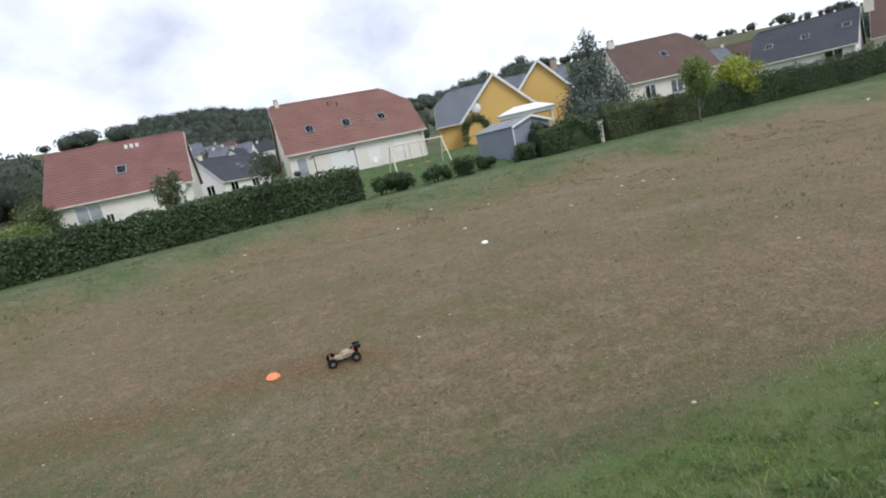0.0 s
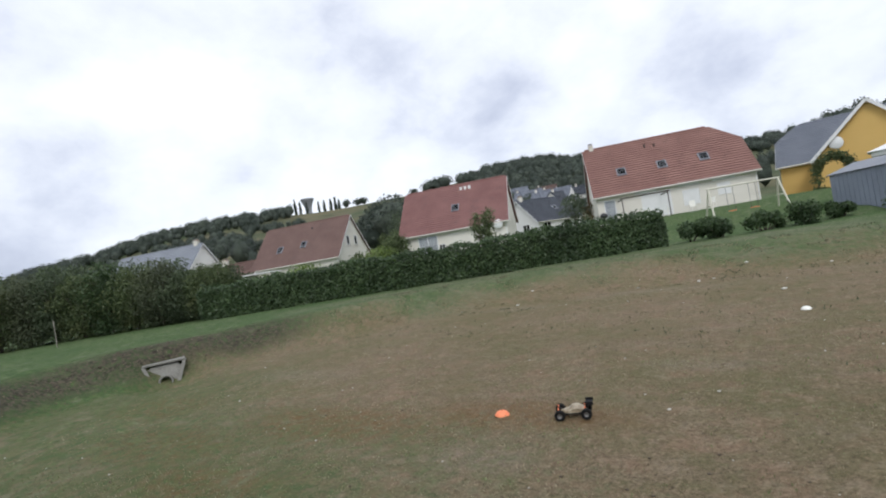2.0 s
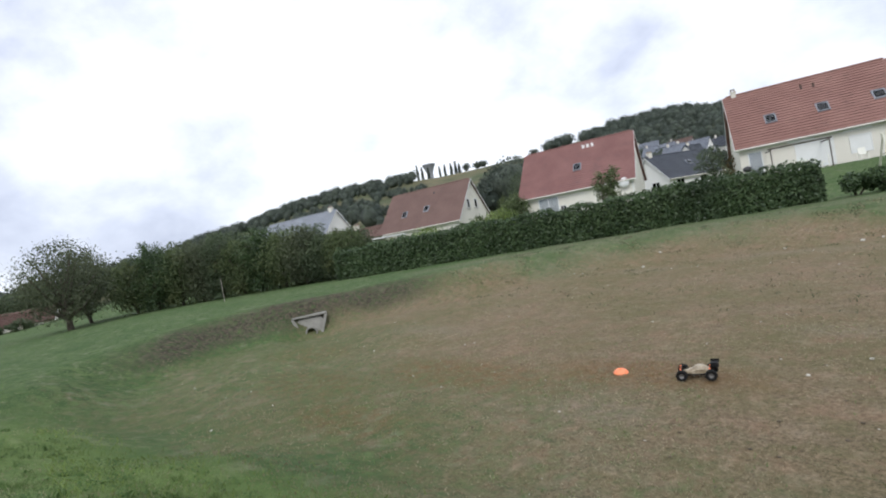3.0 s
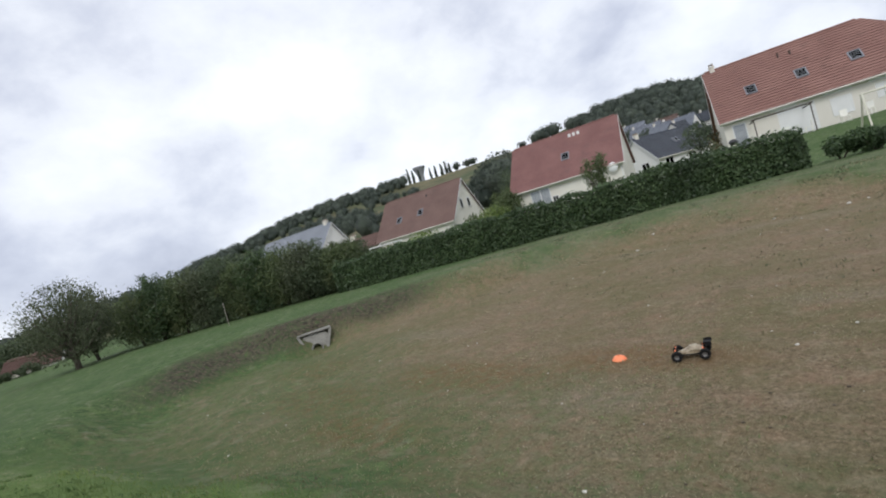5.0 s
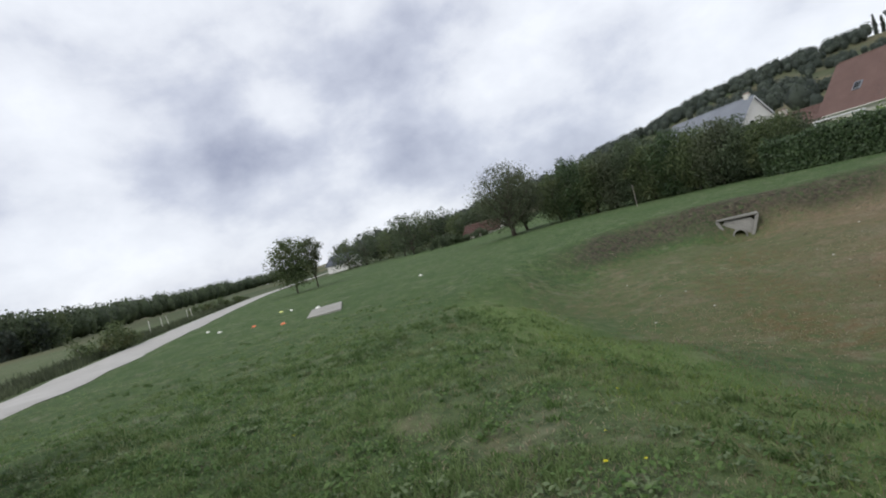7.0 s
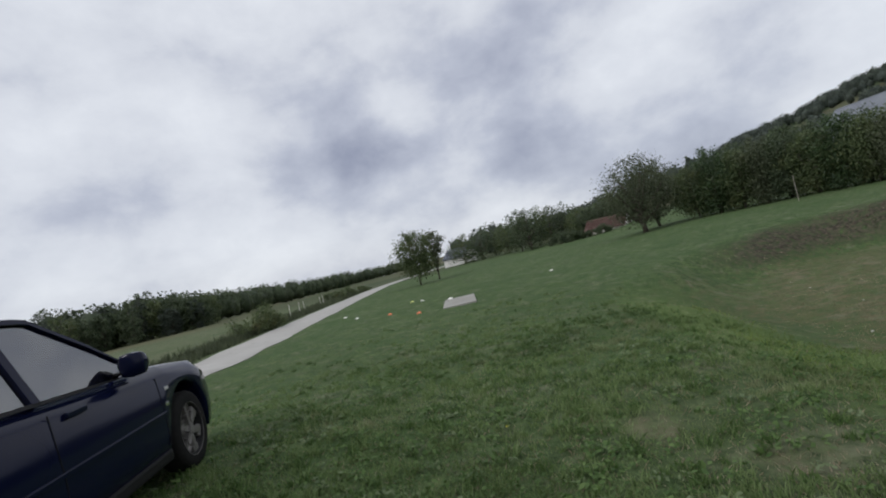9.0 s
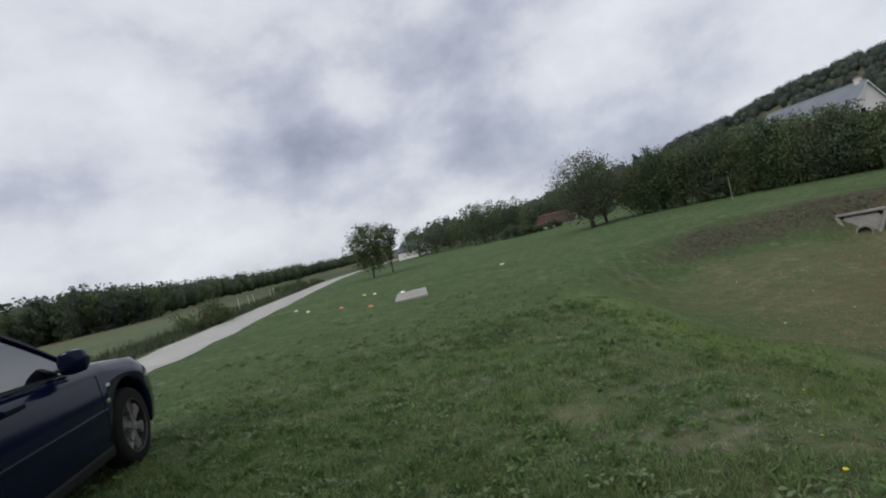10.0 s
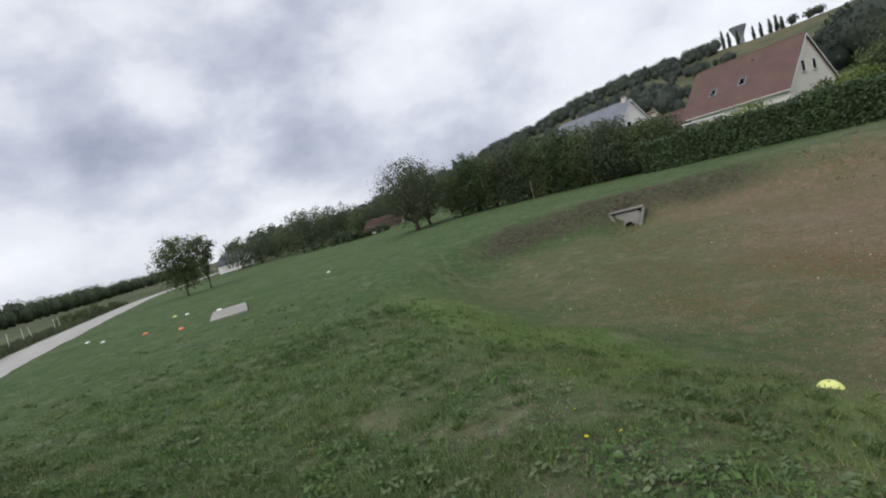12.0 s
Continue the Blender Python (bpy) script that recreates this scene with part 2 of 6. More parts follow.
    speck = tex_noise(nodes, links, 17, 7, 0.8)
    dry = mix_rgb(nodes, links, math2("MULTIPLY", ramped(nodes, links, speck, 0.53, 0.62), 0.6), dry, (0.060, 0.046, 0.032))
    dry = mix_rgb(nodes, links, math2("MULTIPLY", ramped(nodes, links, speck, 0.46, 0.38), 0.55), dry, (0.300, 0.240, 0.170))
    dry = mix_rgb(nodes, links, 1.0, dry, (1.06, 0.99, 0.94), "MULTIPLY")
    edge = math2("ADD", attr("dry"), math2("MULTIPLY", math2("SUBTRACT", small, 0.5), 1.4))
    col = mix_rgb(nodes, links, ramped(nodes, links, edge, 0.25, 0.8), grass, dry)
    lush = mix_rgb(nodes, links, ramped(nodes, links, fine, 0.3, 0.7), (0.084, 0.138, 0.030), (0.205, 0.285, 0.085))
    col = mix_rgb(nodes, links, math2("MULTIPLY", attr("lush"), 0.72), col, lush)
    soil = mix_rgb(nodes, links, ramped(nodes, links, clod, 0.42, 0.62), (0.024, 0.020, 0.016), (0.112, 0.094, 0.068))
    col = mix_rgb(nodes, links, math2("MULTIPLY", attr("soil"), ramped(nodes, links, small, 0.25, 0.55)), col, soil)
    f1 = tex_noise(nodes, links, 0.011, 3, 0.5)
    f2 = tex_noise(nodes, links, 0.06, 5, 0.6)
    col = mix_rgb(nodes, links, math2("MULTIPLY", math2("MULTIPLY", attr("worn"), 0.75), ramped(nodes, links, small, 0.40, 0.62)), col, (0.22, 0.19, 0.125))
    field = mix_rgb(nodes, links, ramped(nodes, links, f1, 0.4, 0.6), (0.062, 0.085, 0.040), (0.135, 0.120, 0.068))
    field = mix_rgb(nodes, links, ramped(nodes, links, f2, 0.45, 0.75), field, (0.05, 0.068, 0.032))
    col = mix_rgb(nodes, links, attr("far"), col, field)
    links.new(col, bsdf.inputs["Base Color"])
    bsdf.inputs["Roughness"].default_value = 0.95
    bsdf.inputs["Specular IOR Level"].default_value = 0.15
    both = math2("ADD", math2("ADD", math2("MULTIPLY", fine, 0.5), small), math2("MULTIPLY", tuft, 0.35))
    bumped(nodes, links, bsdf, both, 0.9, 0.05)
    return mat


MAT = dict(
    ground=ground_material(),
    plaster=surface("cream_render", (0.66, 0.62, 0.54), (0.76, 0.73, 0.66), 0.3, 22, 0.9, bump=0.2, depth=0.004, stain=(0.58, 0.55, 0.48)),
    white_plaster=surface("white_render", (0.72, 0.70, 0.66), (0.80, 0.79, 0.76), 0.3, 22, 0.9, bump=0.2, depth=0.004),
    yellow_plaster=surface("ochre_render", (0.58, 0.37, 0.115), (0.66, 0.44, 0.15), 0.3, 20, 0.9, bump=0.2, depth=0.004),
    red_tile=surface("red_clay_tile", (0.185, 0.088, 0.080), (0.255, 0.132, 0.120), 0.5, 9, 0.85, bump=0.3, stain=(0.16, 0.092, 0.085)),
    salmon_tile=surface("salmon_clay_tile", (0.140, 0.085, 0.072), (0.195, 0.124, 0.106), 0.5, 9, 0.85, bump=0.3, stain=(0.12, 0.085, 0.072)),
    brown_tile=surface("brown_clay_tile", (0.110, 0.072, 0.060), (0.155, 0.104, 0.088), 0.5, 9, 0.75, bump=0.3, stain=(0.14, 0.08, 0.06)),
    terracotta_tile=surface("terracotta_tile", (0.195, 0.099, 0.082), (0.265, 0.146, 0.122), 0.5, 9, 0.85, bump=0.35, stain=(0.15, 0.085, 0.068)),
    slate=surface("blue_grey_slate", (0.13, 0.145, 0.175), (0.215, 0.23, 0.265), 0.5, 9, 0.45, bump=0.3),
    dark_slate=surface("dark_slate", (0.035, 0.04, 0.052), (0.07, 0.078, 0.095), 0.5, 9, 0.5, bump=0.3),
    light_slate=surface("light_grey_slate", (0.19, 0.205, 0.235), (0.26, 0.28, 0.31), 0.5, 9, 0.45, bump=0.2),
    white_paint=surface("white_paint", (0.70, 0.70, 0.68), (0.80, 0.80, 0.79), 1.0, 30, 0.5, bump=0.05),
    grey_paint=surface("blue_grey_boards", (0.20, 0.225, 0.275), (0.26, 0.29, 0.345), 0.8, 12, 0.6, bump=0.1),
    cream_metal=surface("cream_painted_metal", (0.55, 0.53, 0.42), (0.66, 0.64, 0.54), 1.0, 20, 0.5, bump=0.05),
    dark_metal=surface("dark_painted_metal", (0.03, 0.03, 0.032), (0.06, 0.06, 0.062), 1.0, 20, 0.45, bump=0.05),
    brick=surface("chimney_brick", (0.30, 0.2, 0.15), (0.42, 0.32, 0.25), 3, 16, 0.85, bump=0.3),
    concrete=surface("weathered_concrete", (0.25, 0.24, 0.215), (0.38, 0.365, 0.33), 1.2, 24, 0.9, bump=0.35, stain=(0.16, 0.15, 0.125)),
    wet_concrete=surface("stained_concrete", (0.15, 0.145, 0.125), (0.30, 0.29, 0.26), 1.6, 26, 0.9, bump=0.4, stain=(0.07, 0.068, 0.052)),
    tower_concrete=surface("tower_concrete", (0.22, 0.23, 0.24), (0.3, 0.31, 0.32), 0.05, 2, 0.9, bump=0.1),
    path=surface("pale_gravel", (0.34, 0.325, 0.30), (0.47, 0.455, 0.425), 0.5, 30, 0.95, bump=0.5, depth=0.012, stain=(0.27, 0.255, 0.22)),
    bark=surface("bark", (0.055, 0.045, 0.035), (0.12, 0.10, 0.08), 2, 18, 0.95, bump=0.6, depth=0.02),
    pale_bark=surface("pale_bark", (0.16, 0.145, 0.12), (0.28, 0.26, 0.22), 2, 18, 0.95, bump=0.5, depth=0.02),
    post_wood=surface("grey_wood", (0.22, 0.2, 0.17), (0.36, 0.33, 0.28), 3, 30, 0.9, bump=0.4),
    white_stone=surface("white_chalk", (0.5, 0.48, 0.43), (0.68, 0.66, 0.6), 8, 60, 0.9, bump=0.3),
    soil_clod=surface("soil_clod", (0.07, 0.055, 0.04), (0.15, 0.12, 0.085), 8, 60, 0.95, bump=0.3),
    window=glass_material("window_glass"),
    car_glass=glass_material("tinted_car_glass", (0.66, 0.75, 0.78), 0.02, 3.3),
    inside=surface("dark_interior", (0.02, 0.02, 0.022), (0.05, 0.048, 0.045), 0.8, 5, 0.9, bump=0),
    curtain=surface("pale_curtain", (0.35, 0.36, 0.37), (0.5, 0.51, 0.52), 2, 9, 0.9, bump=0),
    hedge=leaf_material("hedge_leaf", (0.036, 0.066, 0.028), (0.105, 0.155, 0.066), rough=0.38),
    # the shade between hedge leaves is put into this dark core colour
    hedge_shade_core=surface("hedge_inner_shade", (0.020, 0.034, 0.013), (0.045, 0.066, 0.025), 1.5, 12, 0.9, bump=0.8, depth=0.1),
    shrub=leaf_material("shrub_leaf", (0.072, 0.102, 0.045), (0.160, 0.198, 0.086), (0.15, 0.145, 0.055)),
    wood_leaf=leaf_material("woodland_leaf", (0.058, 0.082, 0.046), (0.130, 0.166, 0.086)),
    # aerial haze is put into this paler, bluer leaf colour
    hazed_leaf=leaf_material("hazed_woodland_leaf", (0.058, 0.077, 0.062), (0.118, 0.142, 0.106), mass=True),
    lime_leaf=leaf_material("lime_leaf", (0.22, 0.26, 0.03), (0.44, 0.48, 0.09)),
    fresh_leaf=leaf_material("young_tree_leaf", (0.11, 0.16, 0.04), (0.25, 0.33, 0.10)),
    olive_leaf=leaf_material("grey_green_leaf", (0.065, 0.082, 0.046), (0.155, 0.178, 0.10)),
    conifer=leaf_material("blue_green_needle", (0.10, 0.135, 0.115), (0.21, 0.25, 0.22), trans=0.2),
    red_leaf=leaf_material("russet_leaf", (0.07, 0.05, 0.02), (0.17, 0.12, 0.05)),
    grass=leaf_material("grass_blade", (0.120, 0.195, 0.062), (0.305, 0.390, 0.170), (0.40, 0.38, 0.24), trans=0.5),
    lush_grass=leaf_material("lush_grass_blade", (0.16, 0.235, 0.055), (0.36, 0.45, 0.155), trans=0.5),
    straw=leaf_material("dry_grass_blade", (0.23, 0.19, 0.115), (0.52, 0.45, 0.315), trans=0.5),
    clover=leaf_material("clover_leaf", (0.062, 0.122, 0.032), (0.160, 0.245, 0.080), trans=0.35),
    pale_weed=leaf_material("pale_weed_leaf", (0.105, 0.155, 0.070), (0.220, 0.275, 0.140), trans=0.3),
    petal=surface("yellow_petal", (0.72, 0.66, 0.03), (0.82, 0.78, 0.06), 20, 80, 0.6, bump=0),
    orange=surface("orange_plastic", (0.85, 0.22, 0.09), (0.92, 0.30, 0.14), 3, 30, 0.5, bump=0.05),
    lemon=surface("yellow_plastic", (0.72, 0.75, 0.22), (0.82, 0.84, 0.32), 3, 30, 0.5, bump=0.05),
    white_plastic=surface("white_plastic", (0.78, 0.76, 0.68), (0.85, 0.84, 0.78), 3, 30, 0.5, bump=0.05),
    rubber=surface("black_rubber", (0.010, 0.010, 0.010), (0.020, 0.0195, 0.019), 4, 40, 0.9, bump=0.3, depth=0.003, spec=0.12),
    black_plastic=surface("black_plastic", (0.008, 0.008, 0.009), (0.016, 0.016, 0.017), 3, 30, 0.55, bump=0.05, spec=0.15),
    alloy=surface("dirty_alloy", (0.16, 0.15, 0.145), (0.28, 0.27, 0.26), 6, 40, 0.5, metal=0.6, bump=0.05, stain=(0.14, 0.12, 0.1)),
    chrome=surface("worn_chrome", (0.6, 0.6, 0.6), (0.7, 0.7, 0.7), 6, 40, 0.2, metal=1.0, bump=0),
    lamp=surface("clear_lamp_plastic", (0.5, 0.5, 0.5), (0.65, 0.65, 0.63), 6, 40, 0.15, bump=0),
    buggy_shell=surface("tan_white_shell", (0.16, 0.115, 0.065), (0.55, 0.48, 0.36), 9, 30, 0.45, bump=0.05, stain=(0.06, 0.05, 0.04)),
    cabin=surface("grey_upholstery", (0.05, 0.05, 0.055), (0.09, 0.09, 0.095), 4, 40, 0.9, bump=0.1),
)
paint, _n, _l, _b = shader("navy_car_paint")
_b.inputs["Base Color"].default_value = (0.004, 0.0060, 0.024, 1)
_b.inputs["Roughness"].default_value, _b.inputs["Metallic"].default_value = 0.2, 0.0
_b.inputs["Specular IOR Level"].default_value = 0.14
_b.inputs["Coat Weight"].default_value, _b.inputs["Coat Roughness"].default_value = 0.05, 0.08
_dust = tex_noise(_n, _l, 3.0, 6, 0.7)
_rough = _n.new("ShaderNodeMapRange")
_rough.inputs["To Min"].default_value, _rough.inputs["To Max"].default_value = 0.07, 0.22
_l.new(_dust, _rough.inputs["Value"])
_l.new(_rough.outputs[0], _b.inputs["Roughness"])
MAT["paint"] = paint


# ---- mesh helpers ----
rng = np.random.default_rng(7)


def mesh_object(name, verts, faces, material, parent=None, label="", smooth=False):
    me = bpy.data.meshes.new(name)
    me.from_pydata([tuple(v) for v in verts], [], [tuple(f) for f in faces])
    me.validate()
    me.materials.append(material)
    if smooth:
        me.polygons.foreach_set("use_smooth", [True] * len(me.polygons))
    ob = new(name, me)
    if parent is not None:
        ob.parent = parent
    if label:
        tagged(ob, label=label)
    return ob


def part(name, bm, material, parent, label="", smooth=False):
    """Links a bmesh as one mesh object under a thing or a part."""
    me = bpy.data.meshes.new(name)
    bm.normal_update()
    bm.to_mesh(me)
    bm.free()
    me.materials.append(material)
    if smooth:
        me.polygons.foreach_set("use_smooth", [True] * len(me.polygons))
    ob = new(name, me)
    ob.parent = parent
    if label:
        tagged(ob, label=label)
    return ob


def thing(name, m, label, category, group="", kind=""):
    ob = new(name)
    ob.empty_display_size = 0.2
    ob.matrix_world = m
    return tagged(ob, label, category, group, kind)


def add_box(bm, lo, hi, m=None, bevel=0.0):
    lo, hi = Vector(lo), Vector(hi)
    geo = bmesh.ops.create_cube(bm, size=1.0)
    verts = geo["verts"]
    for v in verts:
        v.co = Vector([lo[i] + (v.co[i] + 0.5) * (hi[i] - lo[i]) for i in range(3)])
        if m is not None:
            v.co = m @ v.co
    if bevel:
        edges = list({e for v in verts for e in v.link_edges})
        bmesh.ops.bevel(bm, geom=edges, offset=bevel, segments=2, affect="EDGES", profile=0.6)
    return bm


def box(lo, hi, m=None, bevel=0.0):
    return add_box(bmesh.new(), lo, hi, m, bevel)


def add_tube(bm, points, radii, sides=8):
    """A tapered tube through points, closed at both ends."""
    rings = []
    for i, p in enumerate(points):
        p = Vector(p)
        a = Vector(points[max(i - 1, 0)])
        b = Vector(points[min(i + 1, len(points) - 1)])
        d = (b - a).normalized()
        u = d.cross(Vector((0.31, 0.87, 0.38))).normalized()
        w = d.cross(u)
        r = radii[i] if hasattr(radii, "__len__") else radii
        rings.append([bm.verts.new(p + (u * math.cos(k * 2 * math.pi / sides) + w * math.sin(k * 2 * math.pi / sides)) * r) for k in range(sides)])
    for a, b in zip(rings, rings[1:]):
        for k in range(sides):
            bm.faces.new((a[k], a[(k + 1) % sides], b[(k + 1) % sides], b[k]))
    bm.faces.new(rings[0][::-1])
    bm.faces.new(rings[-1])
    return bm


def tube(points, radii, sides=8):
    return add_tube(bmesh.new(), points, radii, sides)


def lathe(profile, steps=24, axis="z"):
    """A turned body from (radius, height) pairs."""
    bm = bmesh.new()
    rings = []
    for r, h in profile:
        ring = []
        for k in range(steps):
            a = 2 * math.pi * k / steps
            c, s = r * math.cos(a), r * math.sin(a)
            ring.append(bm.verts.new((c, s, h) if axis == "z" else (c, h, s)))
        rings.append(ring)
    for a, b in zip(rings, rings[1:]):
        for k in range(steps):
            f = (a[k], a[(k + 1) % steps], b[(k + 1) % steps], b[k])
            bm.faces.new(f if axis == "z" else f[::-1])
    return bm


def fast_mesh(name, verts, loops, per_face, material, parent=None, smooth=False):
    """A large mesh from arrays; every face has per_face corners."""
    me = bpy.data.meshes.new(name)
    n = len(loops) // per_face
    me.vertices.add(len(verts))
    me.vertices.foreach_set("co", np.asarray(verts, dtype=np.float32).ravel())
    me.loops.add(len(loops))
    me.loops.foreach_set("vertex_index", np.asarray(loops, dtype=np.int32))
    me.polygons.add(n)
    me.polygons.foreach_set("loop_start", np.arange(n, dtype=np.int32) * per_face)
    if smooth:
        me.polygons.foreach_set("use_smooth", np.ones(n, dtype=bool))
    me.update(calc_edges=True)
    me.materials.append(material)
    ob = new(name, me)
    if parent is not None:
        ob.parent = parent
    return ob


def leaf_arrays(P, size, normals=None, flat=0.6, slim=0.55):
    """Pointed leaves, two triangles folded along the rib, one at each place of P."""
    n = len(P)
    size = np.broadcast_to(np.asarray(size, dtype=float), (n,))
    N = rng.normal(size=(n, 3))
    if normals is not None:
        N = N * flat + normals
    N /= np.linalg.norm(N, axis=1)[:, None] + 1e-9
    U = np.cross(N, rng.normal(size=(n, 3)))
    U /= np.linalg.norm(U, axis=1)[:, None] + 1e-9
    W = np.cross(N, U)
    s = size[:, None]
    V = np.stack([P - U * s * 0.5, P + W * s * 0.5 * slim + N * s * 0.08, P + U * s * 0.5, P - W * s * 0.5 * slim + N * s * 0.08], axis=1)
    return V.reshape(-1, 3)


def leaves(name, P, size, material, parent=None, normals=None, flat=0.6, slim=0.55):
    V = leaf_arrays(np.asarray(P), size, normals, flat, slim)
    return fast_mesh(name, V, np.arange(len(V)), 4, material, parent)


def value_noise(x, y, seed=0):
    """Smooth noise from 0 to 1 over the plan."""
    xi, yi = np.floor(x).astype(np.int64), np.floor(y).astype(np.int64)
    fx, fy = x - xi, y - yi
    fx, fy = fx * fx * (3 - 2 * fx), fy * fy * (3 - 2 * fy)

    def h(a, b):
        k = (a * 374761393 + b * 668265263 + seed * 1442695041) & 0x7FFFFFFF
        k = ((k ^ (k >> 13)) * 1274126177) & 0x7FFFFFFF
        return ((k ^ (k >> 16)) & 0xFFFF) / 65535.0

    top = h(xi, yi) * (1 - fx) + h(xi + 1, yi) * fx
    low = h(xi, yi + 1) * (1 - fx) + h(xi + 1, yi + 1) * fx
    return top * (1 - fy) + low * fy


def smooth(a, b, v):
    t = np.clip((v - a) / (b - a), 0, 1)
    return t * t * (3 - 2 * t)


# ---- the lie of the land ----
BASIN = [(-14.4, 1.8), (-16.2, 5.5), (-15.9, 8.4), (-14.0, 11.8), (-12.2, 14.5), (-10.0, 17.3), (-6.0, 19.6), (1, 21.2), (9, 22.6), (16, 25.5),
         (27, 31), (33, 28), (30, 20), (20, 12), (12, 7.6), (6, 5.2), (2.5, 4.2), (-1, 3.0), (-4, 2.4), (-6.5, 1.7), (-10, 1.2)]
RIDGE = [(-180, 0), (-140, 0), (-112, 0.2), (-105, 0.7), (-97, 1.2), (-88, 1.8), (-80, 3.0), (-73.7, 3.9), (-70, 4.6), (-66, 5.6), (-63, 6.3), (-60, 6.6), (-55, 7.0), (-52, 6.95), (-49, 6.85), (-45, 6.95),
         (-40, 7.2), (-36, 7.2), (-33.5, 7.7), (-27.8, 8.2), (-25, 8.2), (-19, 7.2), (-11, 6.0), (-3, 5.5), (0, 5.4), (3, 5.8), (8, 6.4), (15, 6.0), (22, 5.2), (30, 4.6), (36, 4.2), (60, 3.5), (90, 2), (120, 0), (180, 0)]


def basin_distance(x, y):
    """Metres outside the toe of the basin's banks; negative inside."""
    best, inside = np.full(np.shape(x), 1e9), np.zeros(np.shape(x), dtype=bool)
    for (ax, ay), (bx, by) in zip(BASIN, BASIN[1:] + BASIN[:1]):
        dx, dy = bx - ax, by - ay
        t = np.clip(((x - ax) * dx + (y - ay) * dy) / (dx * dx + dy * dy), 0, 1)
        best = np.minimum(best, np.hypot(x - ax - t * dx, y - ay - t * dy))
        cross = ((ay > y) != (by > y)) & (x < dx * (y - ay) / (dy if dy else 1e-9) + ax)
        inside ^= cross
    return np.where(inside, -best, best)


def land(x, y):
    x, y = np.asarray(x, dtype=float), np.asarray(y, dtype=float)
    r, az = np.hypot(x, y), np.degrees(np.arctan2(x, y))
    el = np.interp(az, [a for a, _ in RIDGE], [e for _, e in RIDGE])
    up = smooth(1.0, 4.0, el)
    z = 0.3 - 0.2 * smooth(-4, -14, x) * smooth(6, 0, y)
    start = np.interp(az, [-60, -46, -22, 6, 14], [46, 36, 29, 29, 52])
    z = z + 1.6 * up * smooth(0, 18, r - start)
    z = z + 0.19 * (1 - smooth(1.2, 3.6, np.hypot(x + 1.6, y + 5.4)))
    t = np.clip((r - 55) / 465, 0, None)
    z = z + np.where(t <= 1, np.tan(np.radians(np.maximum(el, 0))) * 520 * np.minimum(t, 1) ** 1.45, np.tan(np.radians(np.maximum(el, 0))) * 520 - (t - 1) * 12)
    z = z - (1 - smooth(0, 1.5, el)) * np.clip((r - 40) * 0.0065, 0, 3.2)
    d = basin_distance(x, y)
    z = z - 1.02 * (1 - smooth(0, 1, (d + 0.7 + 0.5 * (value_noise(x * 0.6, y * 0.6, 3) - 0.5)) / (3.9 - 1.3 * smooth(-10, -14, x) - 0.9 * (1 - smooth(0.8, 2.4, np.hypot(x + 16.2, y - 8.2))))))
    z = z - 0.24 * (1 - smooth(0.3, 1.5, np.hypot(x + 14.95, y - 7.5)))
    near = smooth(60, 20, r)
    z = z + near * (0.07 * (value_noise(x * 0.5, y * 0.5, 1) - 0.5) + 0.03 * (value_noise(x * 1.9, y * 1.9, 2) - 0.5) + 0.02 * (value_noise(x * 6, y * 6, 4) - 0.5) + 0.025 * (value_noise(x * 3.4, y * 3.4, 6) - 0.5))
    return z


def ground_z(x, y):
    return float(land(np.array([x]), np.array([y]))[0])


def spots(x, y, places):
    """How far a place lies in one of the soft patches (x, y, radius along x, radius along y)."""
    out = np.zeros(np.shape(x))
    for px, py, rx, ry in places:
        out = np.maximum(out, 1 - smooth(0.35, 1.0, np.hypot((x - px) / rx, (y - py) / ry)))
    return out


RUST = [(-5.6, 5.6, 3.0, 1.0), (-2.5, 6.4, 2.2, 0.8), (-8.6, 4.2, 2.6, 1.1), (-11.5, 5.6, 2.4, 1.2), (-5.5, 3.4, 2.0, 0.7)]
PALE = [(-9.6, 8.2, 2.6, 0.8), (-0.6, 9.0, 1.3, 0.5), (-2.4, 4.9, 1.0, 0.6), (-3.5, 18.3, 3.2, 0.9), (-7.8, 16.8, 1.8, 0.7), (3.5, 20.2, 3.0, 0.7), (5.5, 12.5, 2.5, 0.8)]
SOIL = [(-2.4, -1.3, 0.34, 0.24), (-1.75, -0.75, 0.2, 0.13)]


